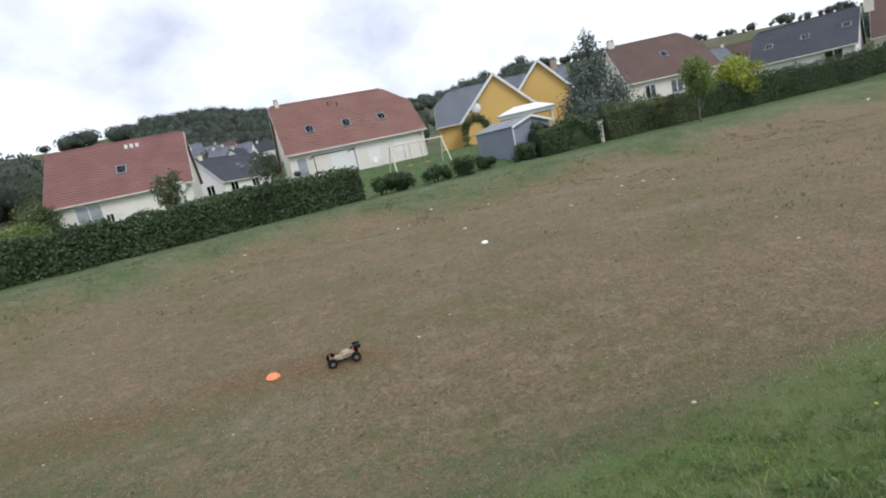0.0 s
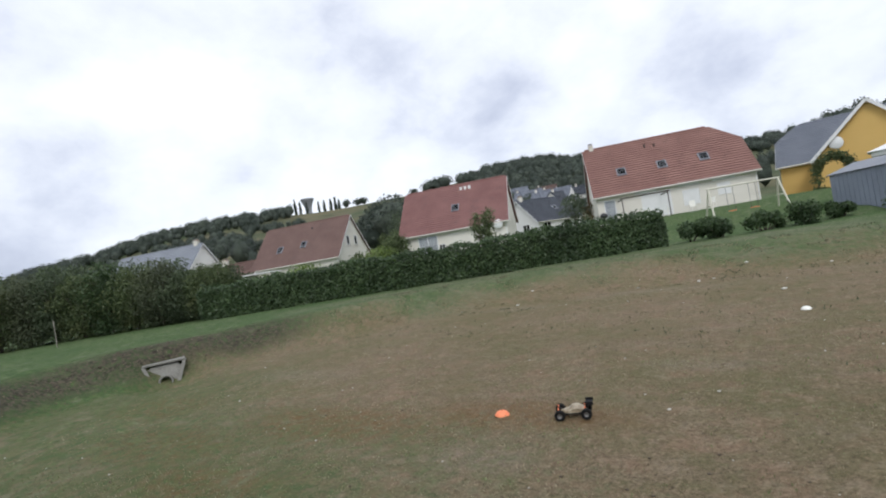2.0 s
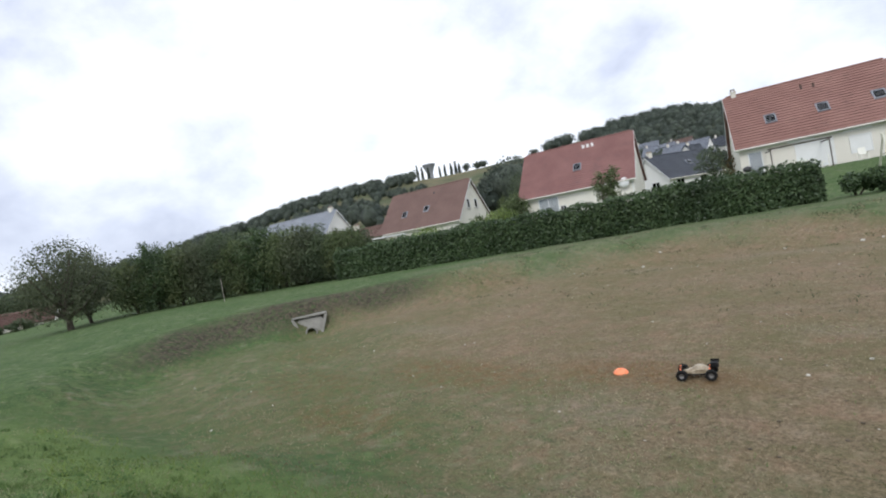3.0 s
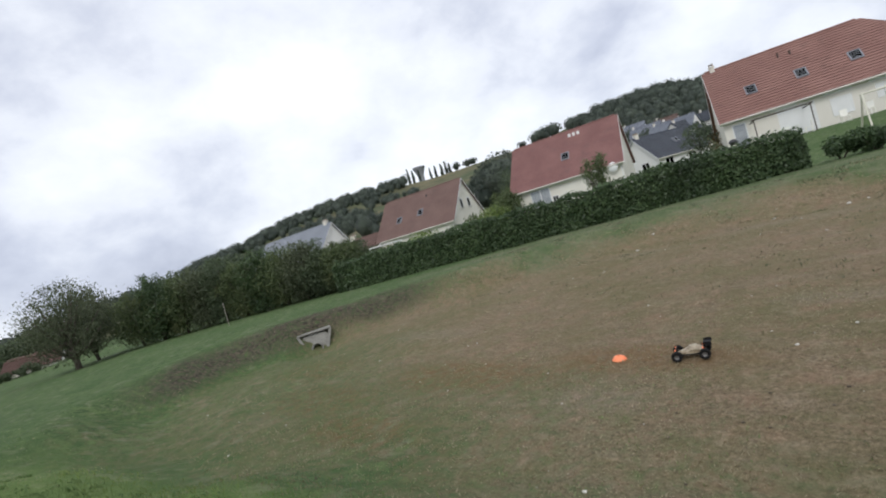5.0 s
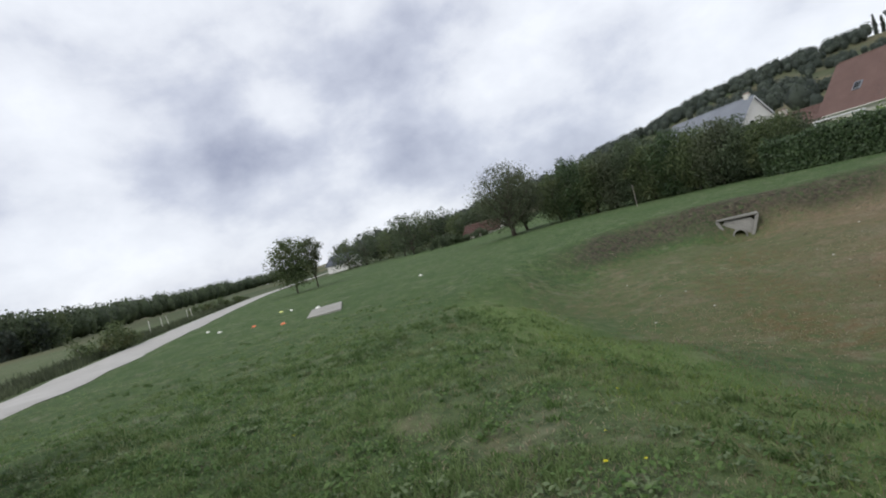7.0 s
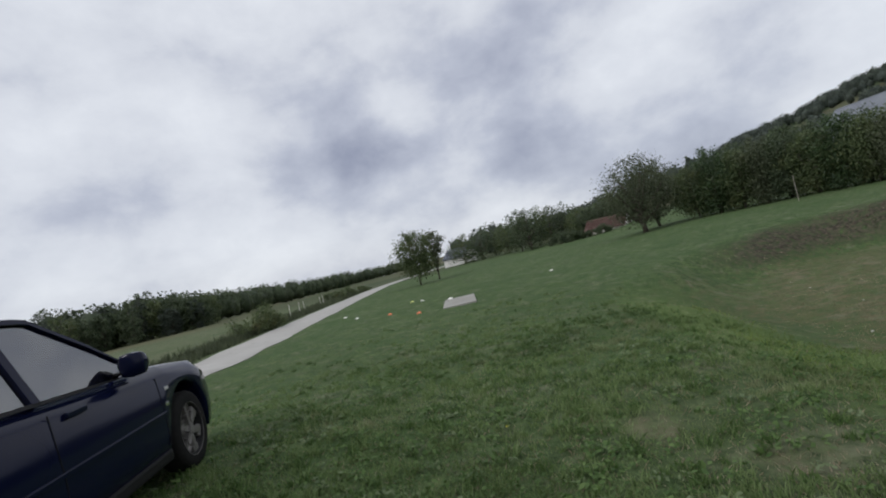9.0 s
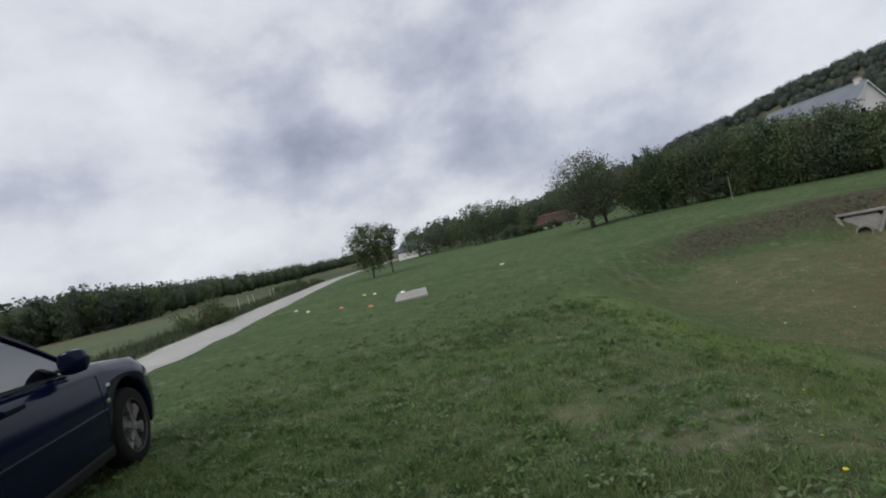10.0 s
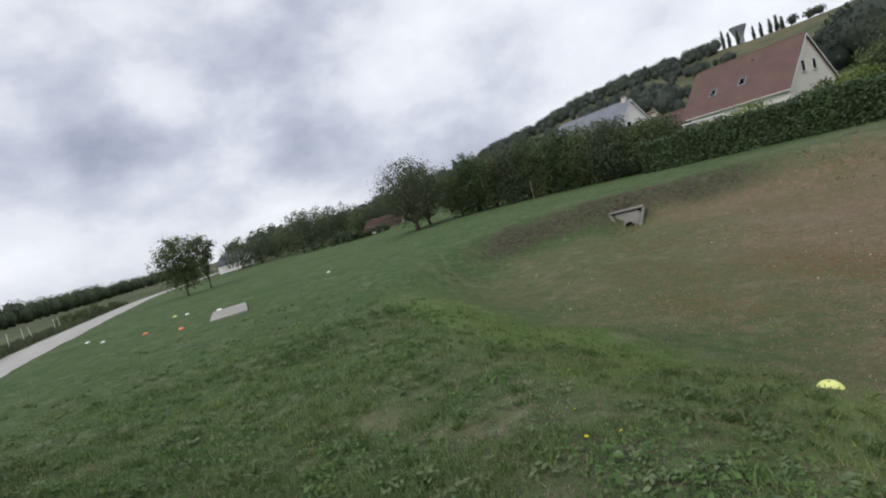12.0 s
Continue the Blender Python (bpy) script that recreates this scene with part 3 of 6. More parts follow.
def build_ground():
    steps = 384
    radii = [0.0] + list(0.45 * 1.0302 ** np.arange(300))
    az = np.arange(steps) * 2 * np.pi / steps
    R, A = np.meshgrid(radii[1:], az, indexing="ij")
    X, Y = (R * np.sin(A)).ravel(), (R * np.cos(A)).ravel()
    X, Y = np.concatenate([[0.0], X]), np.concatenate([[0.0], Y])
    Z = land(X, Y)
    rings = len(radii) - 1
    idx = 1 + np.arange(rings * steps).reshape(rings, steps)
    nxt = np.roll(idx, -1, axis=1)
    quads = np.stack([idx[:-1], idx[1:], nxt[1:], nxt[:-1]], axis=-1).reshape(-1, 4)
    fan = [(0, int(idx[0, k]), int(nxt[0, k])) for k in range(steps)]
    me = bpy.data.meshes.new("ground")
    loops = np.concatenate([quads.ravel(), np.array(fan).ravel()]).astype(np.int32)
    starts = np.concatenate([np.arange(len(quads)) * 4, len(quads) * 4 + np.arange(len(fan)) * 3]).astype(np.int32)
    me.vertices.add(len(X))
    me.vertices.foreach_set("co", np.stack([X, Y, Z], axis=1).astype(np.float32).ravel())
    me.loops.add(len(loops))
    me.loops.foreach_set("vertex_index", loops)
    me.polygons.add(len(starts))
    me.polygons.foreach_set("loop_start", starts)
    me.polygons.foreach_set("use_smooth", np.ones(len(starts), dtype=bool))
    me.update(calc_edges=True)
    me.flip_normals()
    d, r = basin_distance(X, Y), np.hypot(X, Y)
    wob = 0.9 * (value_noise(X * 0.8, Y * 0.8, 61) - 0.5)
    bank = smooth(-0.3, 0.5, d + wob) * (1 - smooth(1.0, 2.2, d + wob)) * smooth(-13.4, -15.2, X) * smooth(1.0, 3.5, Y) * smooth(14.5, 11.0, Y)
    layers = dict(
        dry=(1 - smooth(-1.2, 2.6, d - 0.7 * smooth(8, 15, Y) + 2.0 * (value_noise(X * 0.5, Y * 0.5, 9) - 0.5))) * (0.57 + 0.43 * smooth(2.5, 7.5, Y + 0.22 * X - 2.0 * (value_noise(X * 0.35, Y * 0.35, 19) - 0.5))) * (1 - 0.20 * smooth(-5, -11, X)),
        lush=np.clip(smooth(0.2, 1.5, d) * (1 - smooth(1.9, 3.0, d)) * smooth(-13, -7, X) * smooth(10, 4, Y), 0, 1) * (0.6 + 0.4 * value_noise(X * 0.9, Y * 0.9, 29)),
        rust=spots(X, Y, RUST), pale=spots(X, Y, PALE), soil=bank, worn=spots(X, Y, SOIL), dull=smooth(9, 14, Y + 0.15 * X) * smooth(45, 34, Y) * (1 - smooth(4.5, 7.5, d)) * 0.85 + 0.8 * (1 - smooth(2.8, 6.0, d)) * smooth(-4.5, -0.5, X) * smooth(9, 7, Y) + 0.85 * smooth(10.6, 11.6, 0.292 * X - 0.956 * Y), far=smooth(60, 95, r))
    for key, values in layers.items():
        a = me.attributes.new(key, "FLOAT", "POINT")
        a.data.foreach_set("value", values.astype(np.float32))
    me.materials.append(MAT["ground"])
    return tagged(new("ground", me), "grassy ground with a shallow dried-out basin and far fields", "ground", kind="structure")


ground = build_ground()


def build_path():
    """A pale gravel lane, slightly proud of the grass, bending away at its far end."""
    line = []
    for s in np.linspace(-40, 130, 120):
        bend = 0.0 if s < 62 else (s - 62) ** 2 * 0.004
        c = 9.3 + 0.03 * math.sin(s * 0.13)
        line.append((-0.956 * s + 0.292 * c - 0.292 * bend, -0.292 * s - 0.956 * c + 0.956 * bend))
    verts, faces = [], []
    for i, (x, y) in enumerate(line):
        a, b = line[max(i - 1, 0)], line[min(i + 1, len(line) - 1)]
        d = Vector((b[0] - a[0], b[1] - a[1])).normalized()
        n = Vector((-d.y, d.x))
        for k in range(7):
            w = (k / 6 - 0.5) * (2.85 + 0.04 * math.sin(i * 1.7 + k) * (k in (0, 6)))
            px, py = x + n.x * w, y + n.y * w
            verts.append((px, py, ground_z(px, py) + (0.065 if 0 < k < 6 else 0.012) + 0.012 * (k == 3)))
    for i in range(len(line) - 1):
        for k in range(6):
            a = i * 7 + k
            faces.append((a, a + 1, a + 8, a + 7))
    ob = mesh_object("path", verts, faces, MAT["path"], smooth=True)
    return tagged(ob, "pale gravel lane along the edge of the grass", "path", kind="structure")


build_path()


# ---- foliage ----
def hedge(name, p, q, width, height, label, material, density=300, leaf=0.115, ragged=0.12, group=""):
    """A clipped hedge from p to q: an inner mass coloured dark for the shade within, and a coat of leaves."""
    p, q = Vector((*p, 0)), Vector((*q, 0))
    length = (q - p).length
    d = (q - p).normalized()
    n = Vector((-d.y, d.x, 0))
    base = (ground_z(p.x, p.y) + ground_z(q.x, q.y)) / 2
    top = thing(name, Matrix.Translation((p.x, p.y, base)), label, "hedge", group)
    steps = max(6, int(length / 0.5))
    ring = [(-0.5, -0.1), (-0.48, 0.45), (-0.44, 0.8), (-0.33, 0.97), (0, 1.0), (0.33, 0.97), (0.44, 0.8), (0.48, 0.45), (0.5, -0.1)]
    verts, faces = [], []
    for i in range(steps + 1):
        s = length * i / steps
        g = ground_z(p.x + d.x * s, p.y + d.y * s) - base
        for u, v in ring:
            k = 0.92 + ragged * (noise.noise((s * 0.9, u * 3, v * 3)))
            c = d * s + n * (u * width * 0.9 * k)
            verts.append((c.x, c.y, g + v * height * 0.95 * k))
    m = len(ring)
    for i in range(steps):
        for k in range(m - 1):
            a = i * m + k
            faces.append((a, a + m, a + m + 1, a + 1))
    faces.append(tuple(range(m)))
    faces.append(tuple(range(steps * m, steps * m + m))[::-1])
    mesh_object("inner_mass", verts, faces, MAT["hedge_shade_core"], top)
    count = int(length * (2 * height + width) * density)
    s = rng.random(count) * length
    t = rng.random(count) * (2 * height + width)
    side = np.where(t < height, -0.5, np.where(t < height + width, (t - height) / width - 0.5, 0.5))
    v = np.where(t < height, t, np.where(t < height + width, height, 2 * height + width - t)) / height
    lump = 1 + ragged * (2 * value_noise(s * 1.1, v * 2.2 + side * 3, 11) - 1) + rng.normal(size=count) * 0.035
    gz = land(p.x + d.x * s, p.y + d.y * s) - base
    sag = 1 - 0.12 * smooth(0.6, 1.0, v) * (np.abs(side) > 0.49)
    off = side * width * lump * sag
    P = np.stack([d.x * s + n.x * off, d.y * s + n.y * off, gz + 0.02 + v * height * (0.97 + (lump - 1) * (v > 0.7))], axis=1)
    N = np.stack([n.x * np.sign(side), n.y * np.sign(side), np.where(np.abs(side) < 0.499, 1.5, 0.5)], axis=1)
    leaves("foliage", P, leaf * (0.7 + 0.6 * rng.random(count)), material, top, N, 0.9, 0.6)
    return top


def lumps_for(h, spread, low, count, shape, seed):
    """Centres and radii of the lobes of a crown."""
    r = random.Random(seed)
    out = []
    for i in range(count):
        f = (i + 0.5) / count
        zz = low + (h - low) * f
        if shape == "cone":
            wide = spread * (1 - f) ** 0.8 + 0.08 * spread
        elif shape == "column":
            wide = spread * (0.55 + 0.45 * math.sin(math.pi * min(1, f * 1.1)))
        elif shape == "vase":
            wide = spread * (0.35 + 0.75 * f ** 0.8) * (1.0 if f < 0.85 else 0.75)
        else:
            wide = spread * math.sqrt(max(0.06, 1 - (2 * f - 0.85) ** 2 / 1.4))
        a = i * 2.4 + r.random()
        k = wide * (0.35 + 0.45 * r.random()) * (0.35 if shape == 'column' and h > 12 else 1.0)
        out.append((math.cos(a) * k, math.sin(a) * k, zz, wide * (0.42 + 0.25 * r.random()) + 0.12))
    return out


def crown_points(lobes, count, hollow=0.55):
    L = np.array(lobes)
    w = L[:, 3] ** 2
    pick = rng.choice(len(L), size=count, p=w / w.sum())
    D = rng.normal(size=(count, 3))
    D /= np.linalg.norm(D, axis=1)[:, None]
    k = (hollow + (1 - hollow) * rng.random(count)) * (0.82 + 0.26 * rng.random(count))
    P = L[pick, :3] + D * (L[pick, 3] * k)[:, None] * np.array([1, 1, 0.85])
    return P, D


def tree(name, x, y, h, spread, low, label, material, bark, seed, trunk=0.09, lobes=14, count=2600, leaf=0.12, shape="round", stems=1, category="tree", group="", hollow=0.5):
    top = thing(name, Matrix.Translation((x, y, ground_z(x, y))), label, category, group)
    r = random.Random(seed)
    lob = lumps_for(h, spread, low, lobes, shape, seed)
    for s in range(stems):
        lean = (r.uniform(-0.12, 0.12) * h * (stems > 1), r.uniform(-0.12, 0.12) * h * (stems > 1))
        top_z = h * (0.8 if shape in ("cone", "column") else 0.6)
        pts = [(0.05 * (stems > 1) * math.cos(s * 2.1), 0.05 * (stems > 1) * math.sin(s * 2.1), -0.1)]
        for i in range(1, 6):
            f = i / 5
            pts.append((lean[0] * f + r.uniform(-0.03, 0.03), lean[1] * f + r.uniform(-0.03, 0.03), top_z * f))
        bm = tube(pts, [trunk * (1.25 if i == 0 else 1 - 0.15 * i) for i in range(6)], 9)
        for lx, ly, lz, lr in lob[:: max(1, len(lob) // 9)]:
            f = min(0.85, max(0.25, (lz / h) * 0.7))
            a = Vector(pts[min(4, int(f * 5))])
            b = Vector((lx, ly, lz))
            mid = a.lerp(b, 0.5) + Vector((0, 0, -0.06 * (b - a).length))
            add_tube(bm, [a, mid, b], [trunk * 0.42, trunk * 0.28, trunk * 0.1], 6)
        part("trunk", bm, bark, top, smooth=True)
    P, D = crown_points(lob, count, hollow)
    leaves("crown", P, leaf * (0.7 + 0.6 * rng.random(count)), material, top, D, 1.0)
    return top


def bush(name, x, y, w, h, label, material, seed, count=900, leaf=0.11, category="bush", group=""):
    top = thing(name, Matrix.Translation((x, y, ground_z(x, y))), label, category, group)
    r = random.Random(seed)
    lob = [(r.uniform(-0.5, 0.5) * w * 0.7, r.uniform(-0.5, 0.5) * w * 0.7, h * r.uniform(0.16, 0.66), min(w, h) * r.uniform(0.26, 0.42)) for _ in range(9)]
    bm = bmesh.new()
    for lx, ly, lz, lr in lob:
        add_tube(bm, [(lx * 0.2, ly * 0.2, -0.05), (lx * 0.6, ly * 0.6, lz * 0.5), (lx, ly, lz)], [0.03, 0.022, 0.01], 5)
    part("stems", bm, MAT["bark"], top)
    P, D = crown_points(lob, count, 0.4)
    P[:, 2] = np.maximum(P[:, 2], 0.02)
    leaves("foliage", P, leaf * (0.7 + 0.6 * rng.random(count)), material, top, D, 0.9, 0.6)
    return top


def ico_template(level):
    bm = bmesh.new()
    bmesh.ops.create_icosphere(bm, subdivisions=level, radius=1.0)
    V = np.array([v.co[:] for v in bm.verts])
    F = np.array([[v.index for v in f.verts] for f in bm.faces])
    bm.free()
    return V, F


ICO = ico_template(2)


def woodland(name, places, label, material, twig=0.75, per_tree=100, category="wood"):
    """A far wood: uneven crowns close together, each with a ragged coat of leaf sprays."""
    V0, F0 = ICO
    verts, loops, base = [], [], 0
    coats, normals, sizes = [], [], []
    for x, y, h, w in places:
        z = ground_z(x, y)
        k = 1 + 0.30 * (rng.random(len(V0)) - 0.5) + 0.22 * np.sin(V0[:, 0] * 4 + x) * np.cos(V0[:, 1] * 4 + y)
        V = V0 * k[:, None] * np.array([w * 0.36, w * 0.36, h * 0.42]) + np.array([x, y, z + h * 0.47])
        verts.append(V)
        loops.append((F0 + base).ravel())
        base += len(V)
        D = rng.normal(size=(per_tree, 3))
        D[:, 2] = np.abs(D[:, 2]) * 0.9 - 0.25
        D /= np.linalg.norm(D, axis=1)[:, None]
        coats.append(D * np.array([w * 0.5, w * 0.5, h * 0.53]) * (0.93 + 0.22 * rng.random((per_tree, 1))) + np.array([x, y, z + h * 0.47]))
        normals.append(D)
        sizes.append(np.full(per_tree, twig * w / 6) * (0.6 + 0.8 * rng.random(per_tree)))
    top = thing(name, Matrix.Identity(4), label, category, kind="stuff")
    fast_mesh("crowns", np.concatenate(verts), np.concatenate(loops), 3, material, top, smooth=True)
    leaves("leaf_sprays", np.concatenate(coats), np.concatenate(sizes), material, top, np.concatenate(normals), 1.0, 0.7)
    return top


def polar(az, r):
    return r * math.sin(radians(az)), r * math.cos(radians(az))


# ---- houses ----
def slope_part(name, parent, material, L, rise, run, y0, z0, flip, cut_left=0.0, cut_right=0.0, cut_from=0.62, over=0.25, courses=22):
    """One roof slope of overlapping courses; cut_left and cut_right take the corner off for a half hip."""
    bm = bmesh.new()
    ln = math.hypot(rise, run)
    nz, ny = run / ln, -rise / ln
    thick = 0.05
    start = -0.08

    def at(x, t, lift):
        y = y0 + run * t
        z = z0 + rise * t
        y, z = y + ny * lift, z + nz * lift
        return (x, (y if not flip else 2 * (y0 + run) - y), z)

    def span(t):
        k = max(0.0, (t - cut_from) / (1 - cut_from))
        return -over + cut_left * k, L + over - cut_right * k

    prof = []
    for i in range(courses):
        t0, t1 = start + (1 - start) * i / courses, start + (1 - start) * (i + 1) / courses
        prof += [(t0, thick + 0.045), (t1, thick)]
    prof += [(1.0, -0.04), (start, -0.04)]
    left, right = [bm.verts.new(at(span(t)[0], t, k)) for t, k in prof], [bm.verts.new(at(span(t)[1], t, k)) for t, k in prof]
    for i in range(len(prof)):
        j = (i + 1) % len(prof)
        bm.faces.new((left[i], right[i], right[j], left[j]))
    bm.faces.new(left[::-1])
    bm.faces.new(right)
    bmesh.ops.recalc_face_normals(bm, faces=bm.faces)
    return part(name, bm, material, parent)


def window_part(parent, x, z, w, h, y, inside="inside", facing="front", L=0.0, shutter=False, bars=1, sill=True):
    """A window: frame proud of the wall, pane set back in it, sill below."""
    def place(px, py, pz):
        if facing == "front":
            return (px, y - py, pz)
        if facing == "right":
            return (L + py, px, pz)
        return (-py, px, pz)

    def bx(lo, hi):
        a, b = place(*lo), place(*hi)
        return box([min(i, j) for i, j in zip(a, b)], [max(i, j) for i, j in zip(a, b)])

    frame_bm = bmesh.new()
    for lo, hi in (((x, 0, z), (x + 0.07, 0.05, z + h)), ((x + w - 0.07, 0, z), (x + w, 0.05, z + h)), ((x + 0.07, 0, z), (x + w - 0.07, 0.05, z + 0.07)), ((x + 0.07, 0, z + h - 0.07), (x + w - 0.07, 0.05, z + h))):
        a, b = place(*lo), place(*hi)
        add_box(frame_bm, [min(i, j) for i, j in zip(a, b)], [max(i, j) for i, j in zip(a, b)])
    for k in range(bars):
        c = x + w * (k + 1) / (bars + 1)
        a, b = place(c - 0.035, 0, z + 0.07), place(c + 0.035, 0.046, z + h - 0.07)
        add_box(frame_bm, [min(i, j) for i, j in zip(a, b)], [max(i, j) for i, j in zip(a, b)])
    win = part("window", frame_bm, MAT["white_paint"], parent)
    part("room_behind", bx((x + 0.07, 0.004, z + 0.07), (x + w - 0.07, 0.008, z + h - 0.07)), MAT[inside], win)
    if inside == "white_paint":   # a closed roller shutter
        return win
    pane = part("pane", bx((x + 0.07, 0.022, z + 0.07), (x + w - 0.07, 0.03, z + h - 0.07)), MAT["window"], win)
    pane.visible_shadow = False
    if sill:
        part("sill", bx((x - 0.06, 0, z - 0.07), (x + w + 0.06, 0.12, z - 0.004)), MAT["concrete"], win)
    return win


def roof_window(parent, x, t, rise, run, y0, z0, w=0.8, h=1.0, open_tilt=0.0, pale=True):
    """A roof window lying in the front slope."""
    ang = math.atan2(rise, run)
    m = Matrix.Translation((x, y0 + run * t, z0 + rise * t)) @ Matrix.Rotation(ang, 4, "X")
    bm = bmesh.new()
    for lo, hi in (((-w / 2, -h / 2, 0.05), (-w / 2 + 0.08, h / 2, 0.17)), ((w / 2 - 0.08, -h / 2, 0.05), (w / 2, h / 2, 0.17)), ((-w / 2 + 0.08, -h / 2, 0.05), (w / 2 - 0.08, -h / 2 + 0.08, 0.17)), ((-w / 2 + 0.08, h / 2 - 0.08, 0.05), (w / 2 - 0.08, h / 2, 0.17))):
        add_box(bm, lo, hi, m)
    rw = part("roof_window", bm, MAT["light_slate"], parent)
    # plate under the pane: where pale, the reflection is put into its white colour
    part("blind", box((-w / 2 + 0.08, -h / 2 + 0.08, 0.09), (w / 2 - 0.08, h / 2 - 0.08, 0.125), m), MAT[{True: "white_paint", False: "inside"}.get(pale, pale)], rw)
    pane = part("pane", box((-w / 2 + 0.08, -h / 2 + 0.08, 0.150), (w / 2 - 0.08, h / 2 - 0.08, 0.156), m), MAT["window"], rw)
    pane.visible_shadow = False
    return rw


def gable_house(x, y, turn, L, D, zb, eave, ridge, roof, wall, label, cut_left=0.0, cut_right=0.0, chimney=(), roof_windows=(), windows=(), gutters=True, fascia=True, group="houses by the basin"):
    """A house with its front on y = 0 of its own plan, x from 0 to L, the ridge above the middle."""
    top = thing("house", pose(x, y, zb, 0, 0, turn), label, "house", group)
    rise, run = ridge - eave, D / 2
    kl, kr = cut_left, cut_right
    cf = 0.62

    def gable(xx, cut):
        if cut:
            zc = eave + rise * cf
            return [(xx, 0, -1.2), (xx, D, -1.2), (xx, D, eave), (xx, D - run * cf, zc), (xx, run * cf, zc), (xx, 0, eave)]
        return [(xx, 0, -1.2), (xx, D, -1.2), (xx, D, eave), (xx, run, ridge), (xx, 0, eave)]

    bm = bmesh.new()
    gl, gr = [bm.verts.new(v) for v in gable(0, kl)], [bm.verts.new(v) for v in gable(L, kr)]
    bm.faces.new(gl[::-1])
    bm.faces.new(gr)
    bm.faces.new((gl[0], gr[0], gr[-1], gl[-1]))
    bm.faces.new((gl[1], gl[2], gr[2], gr[1]))
    bm.faces.new((gl[0], gl[1], gr[1], gr[0]))
    part("wall", bm, MAT[wall], top)
    slope_part("roof", top, MAT[roof], L, rise, run, 0.0, eave, False, kl, kr, cf)
    slope_part("roof", top, MAT[roof], L, rise, run, 0.0, eave, True, kl, kr, cf)
    for cut, x0, sgn in ((kl, 0.0, -1), (kr, L, 1)):
        if cut:
            zc = eave + rise * cf
            b = bmesh.new()
            o = 0.3 * sgn
            tri = [(x0 + o, run * cf - 0.1, zc + 0.02), (x0 + o, D - run * cf + 0.1, zc + 0.02), (x0 - sgn * (cut - 0.25), run, ridge + 0.07)]
            lowered = [(a, c, e - 0.1) for a, c, e in tri]
            va, vb = [b.verts.new(p) for p in tri], [b.verts.new(p) for p in lowered]
            b.faces.new(va if sgn > 0 else va[::-1])
            b.faces.new(vb[::-1] if sgn > 0 else vb)
            for i in range(3):
                j = (i + 1) % 3
                b.faces.new((va[i], vb[i], vb[j], va[j]) if sgn > 0 else (va[j], vb[j], vb[i], va[i]))
            part("half_hip", b, MAT[roof], top)
    part("ridge_cap", tube([(kl, run, ridge + 0.06), (L * 0.5, run, ridge + 0.065), (L - kr, run, ridge + 0.06)], 0.11, 8), MAT[roof], top)
    if gutters:
        part("gutter", tube([(-0.25, -0.08 * run - 0.07, eave - 0.08 * rise - 0.03), (L + 0.25, -0.08 * run - 0.07, eave - 0.08 * rise - 0.03)], 0.06, 8), MAT["plaster"], top, "pale gutter")
        part("downpipe", tube([(L - 0.12, -0.08 * run - 0.06, eave - 0.08 * rise - 0.06), (L - 0.12, -0.07, eave - 0.08 * rise - 0.3), (L - 0.12, -0.07, -0.3)], 0.045, 8), MAT["white_paint"], top)
        part("soffit", box((-0.2, -0.08 * run, eave - 0.08 * rise - 0.11), (L + 0.2, -0.004, eave - 0.08 * rise - 0.07)), MAT["white_paint"], top)
    if fascia:
        for xx, cut in ((-0.28, kl), (L + 0.25, kr)):
            f = cf if cut else 1.0
            for s in (0, 1):
                b = bmesh.new()
                pts = [(-0.08, 0.0), (f, 0.0), (f, -0.16), (-0.08, -0.16)]
                a = []
                for dx in (0, 0.03):
                    a.append([b.verts.new((xx + dx, (run * t if not s else D - run * t), eave + rise * t + dz)) for t, dz in pts])
                b.faces.new(a[0])
                b.faces.new(a[1][::-1])
                for i in range(4):
                    b.faces.new((a[0][i], a[1][i], a[1][(i + 1) % 4], a[0][(i + 1) % 4]))
                part("verge_board", b, MAT["white_paint"], top)
    for cx, cy, ch, cw in chimney:
        b = box((cx - cw / 2, cy - 0.25, ridge - 0.9), (cx + cw / 2, cy + 0.25, ridge + ch), bevel=0.01)
        add_box(b, (cx - cw / 2 - 0.06, cy - 0.31, ridge + ch), (cx + cw / 2 + 0.06, cy + 0.31, ridge + ch + 0.08))
        c = part("chimney", b, MAT["plaster"], top)
        part("chimney_cap", box((cx - cw / 2, cy - 0.22, ridge + ch + 0.25), (cx + cw / 2, cy + 0.22, ridge + ch + 0.31)), MAT["concrete"], c)
        for sx in (-1, 1):
            part("chimney_pot", box((cx + sx * cw * 0.35 - 0.04, cy - 0.18, ridge + ch + 0.08), (cx + sx * cw * 0.35 + 0.04, cy + 0.18, ridge + ch + 0.25)), MAT["brick"], c)
    for rx, t, pale in roof_windows:
        roof_window(top, rx, t, rise, run, 0.0, eave, pale=pale)
    for w in windows:
        window_part(top, *w[:4], 0.0, *w[4:5], **(w[5] if len(w) > 5 else {}))
    return top


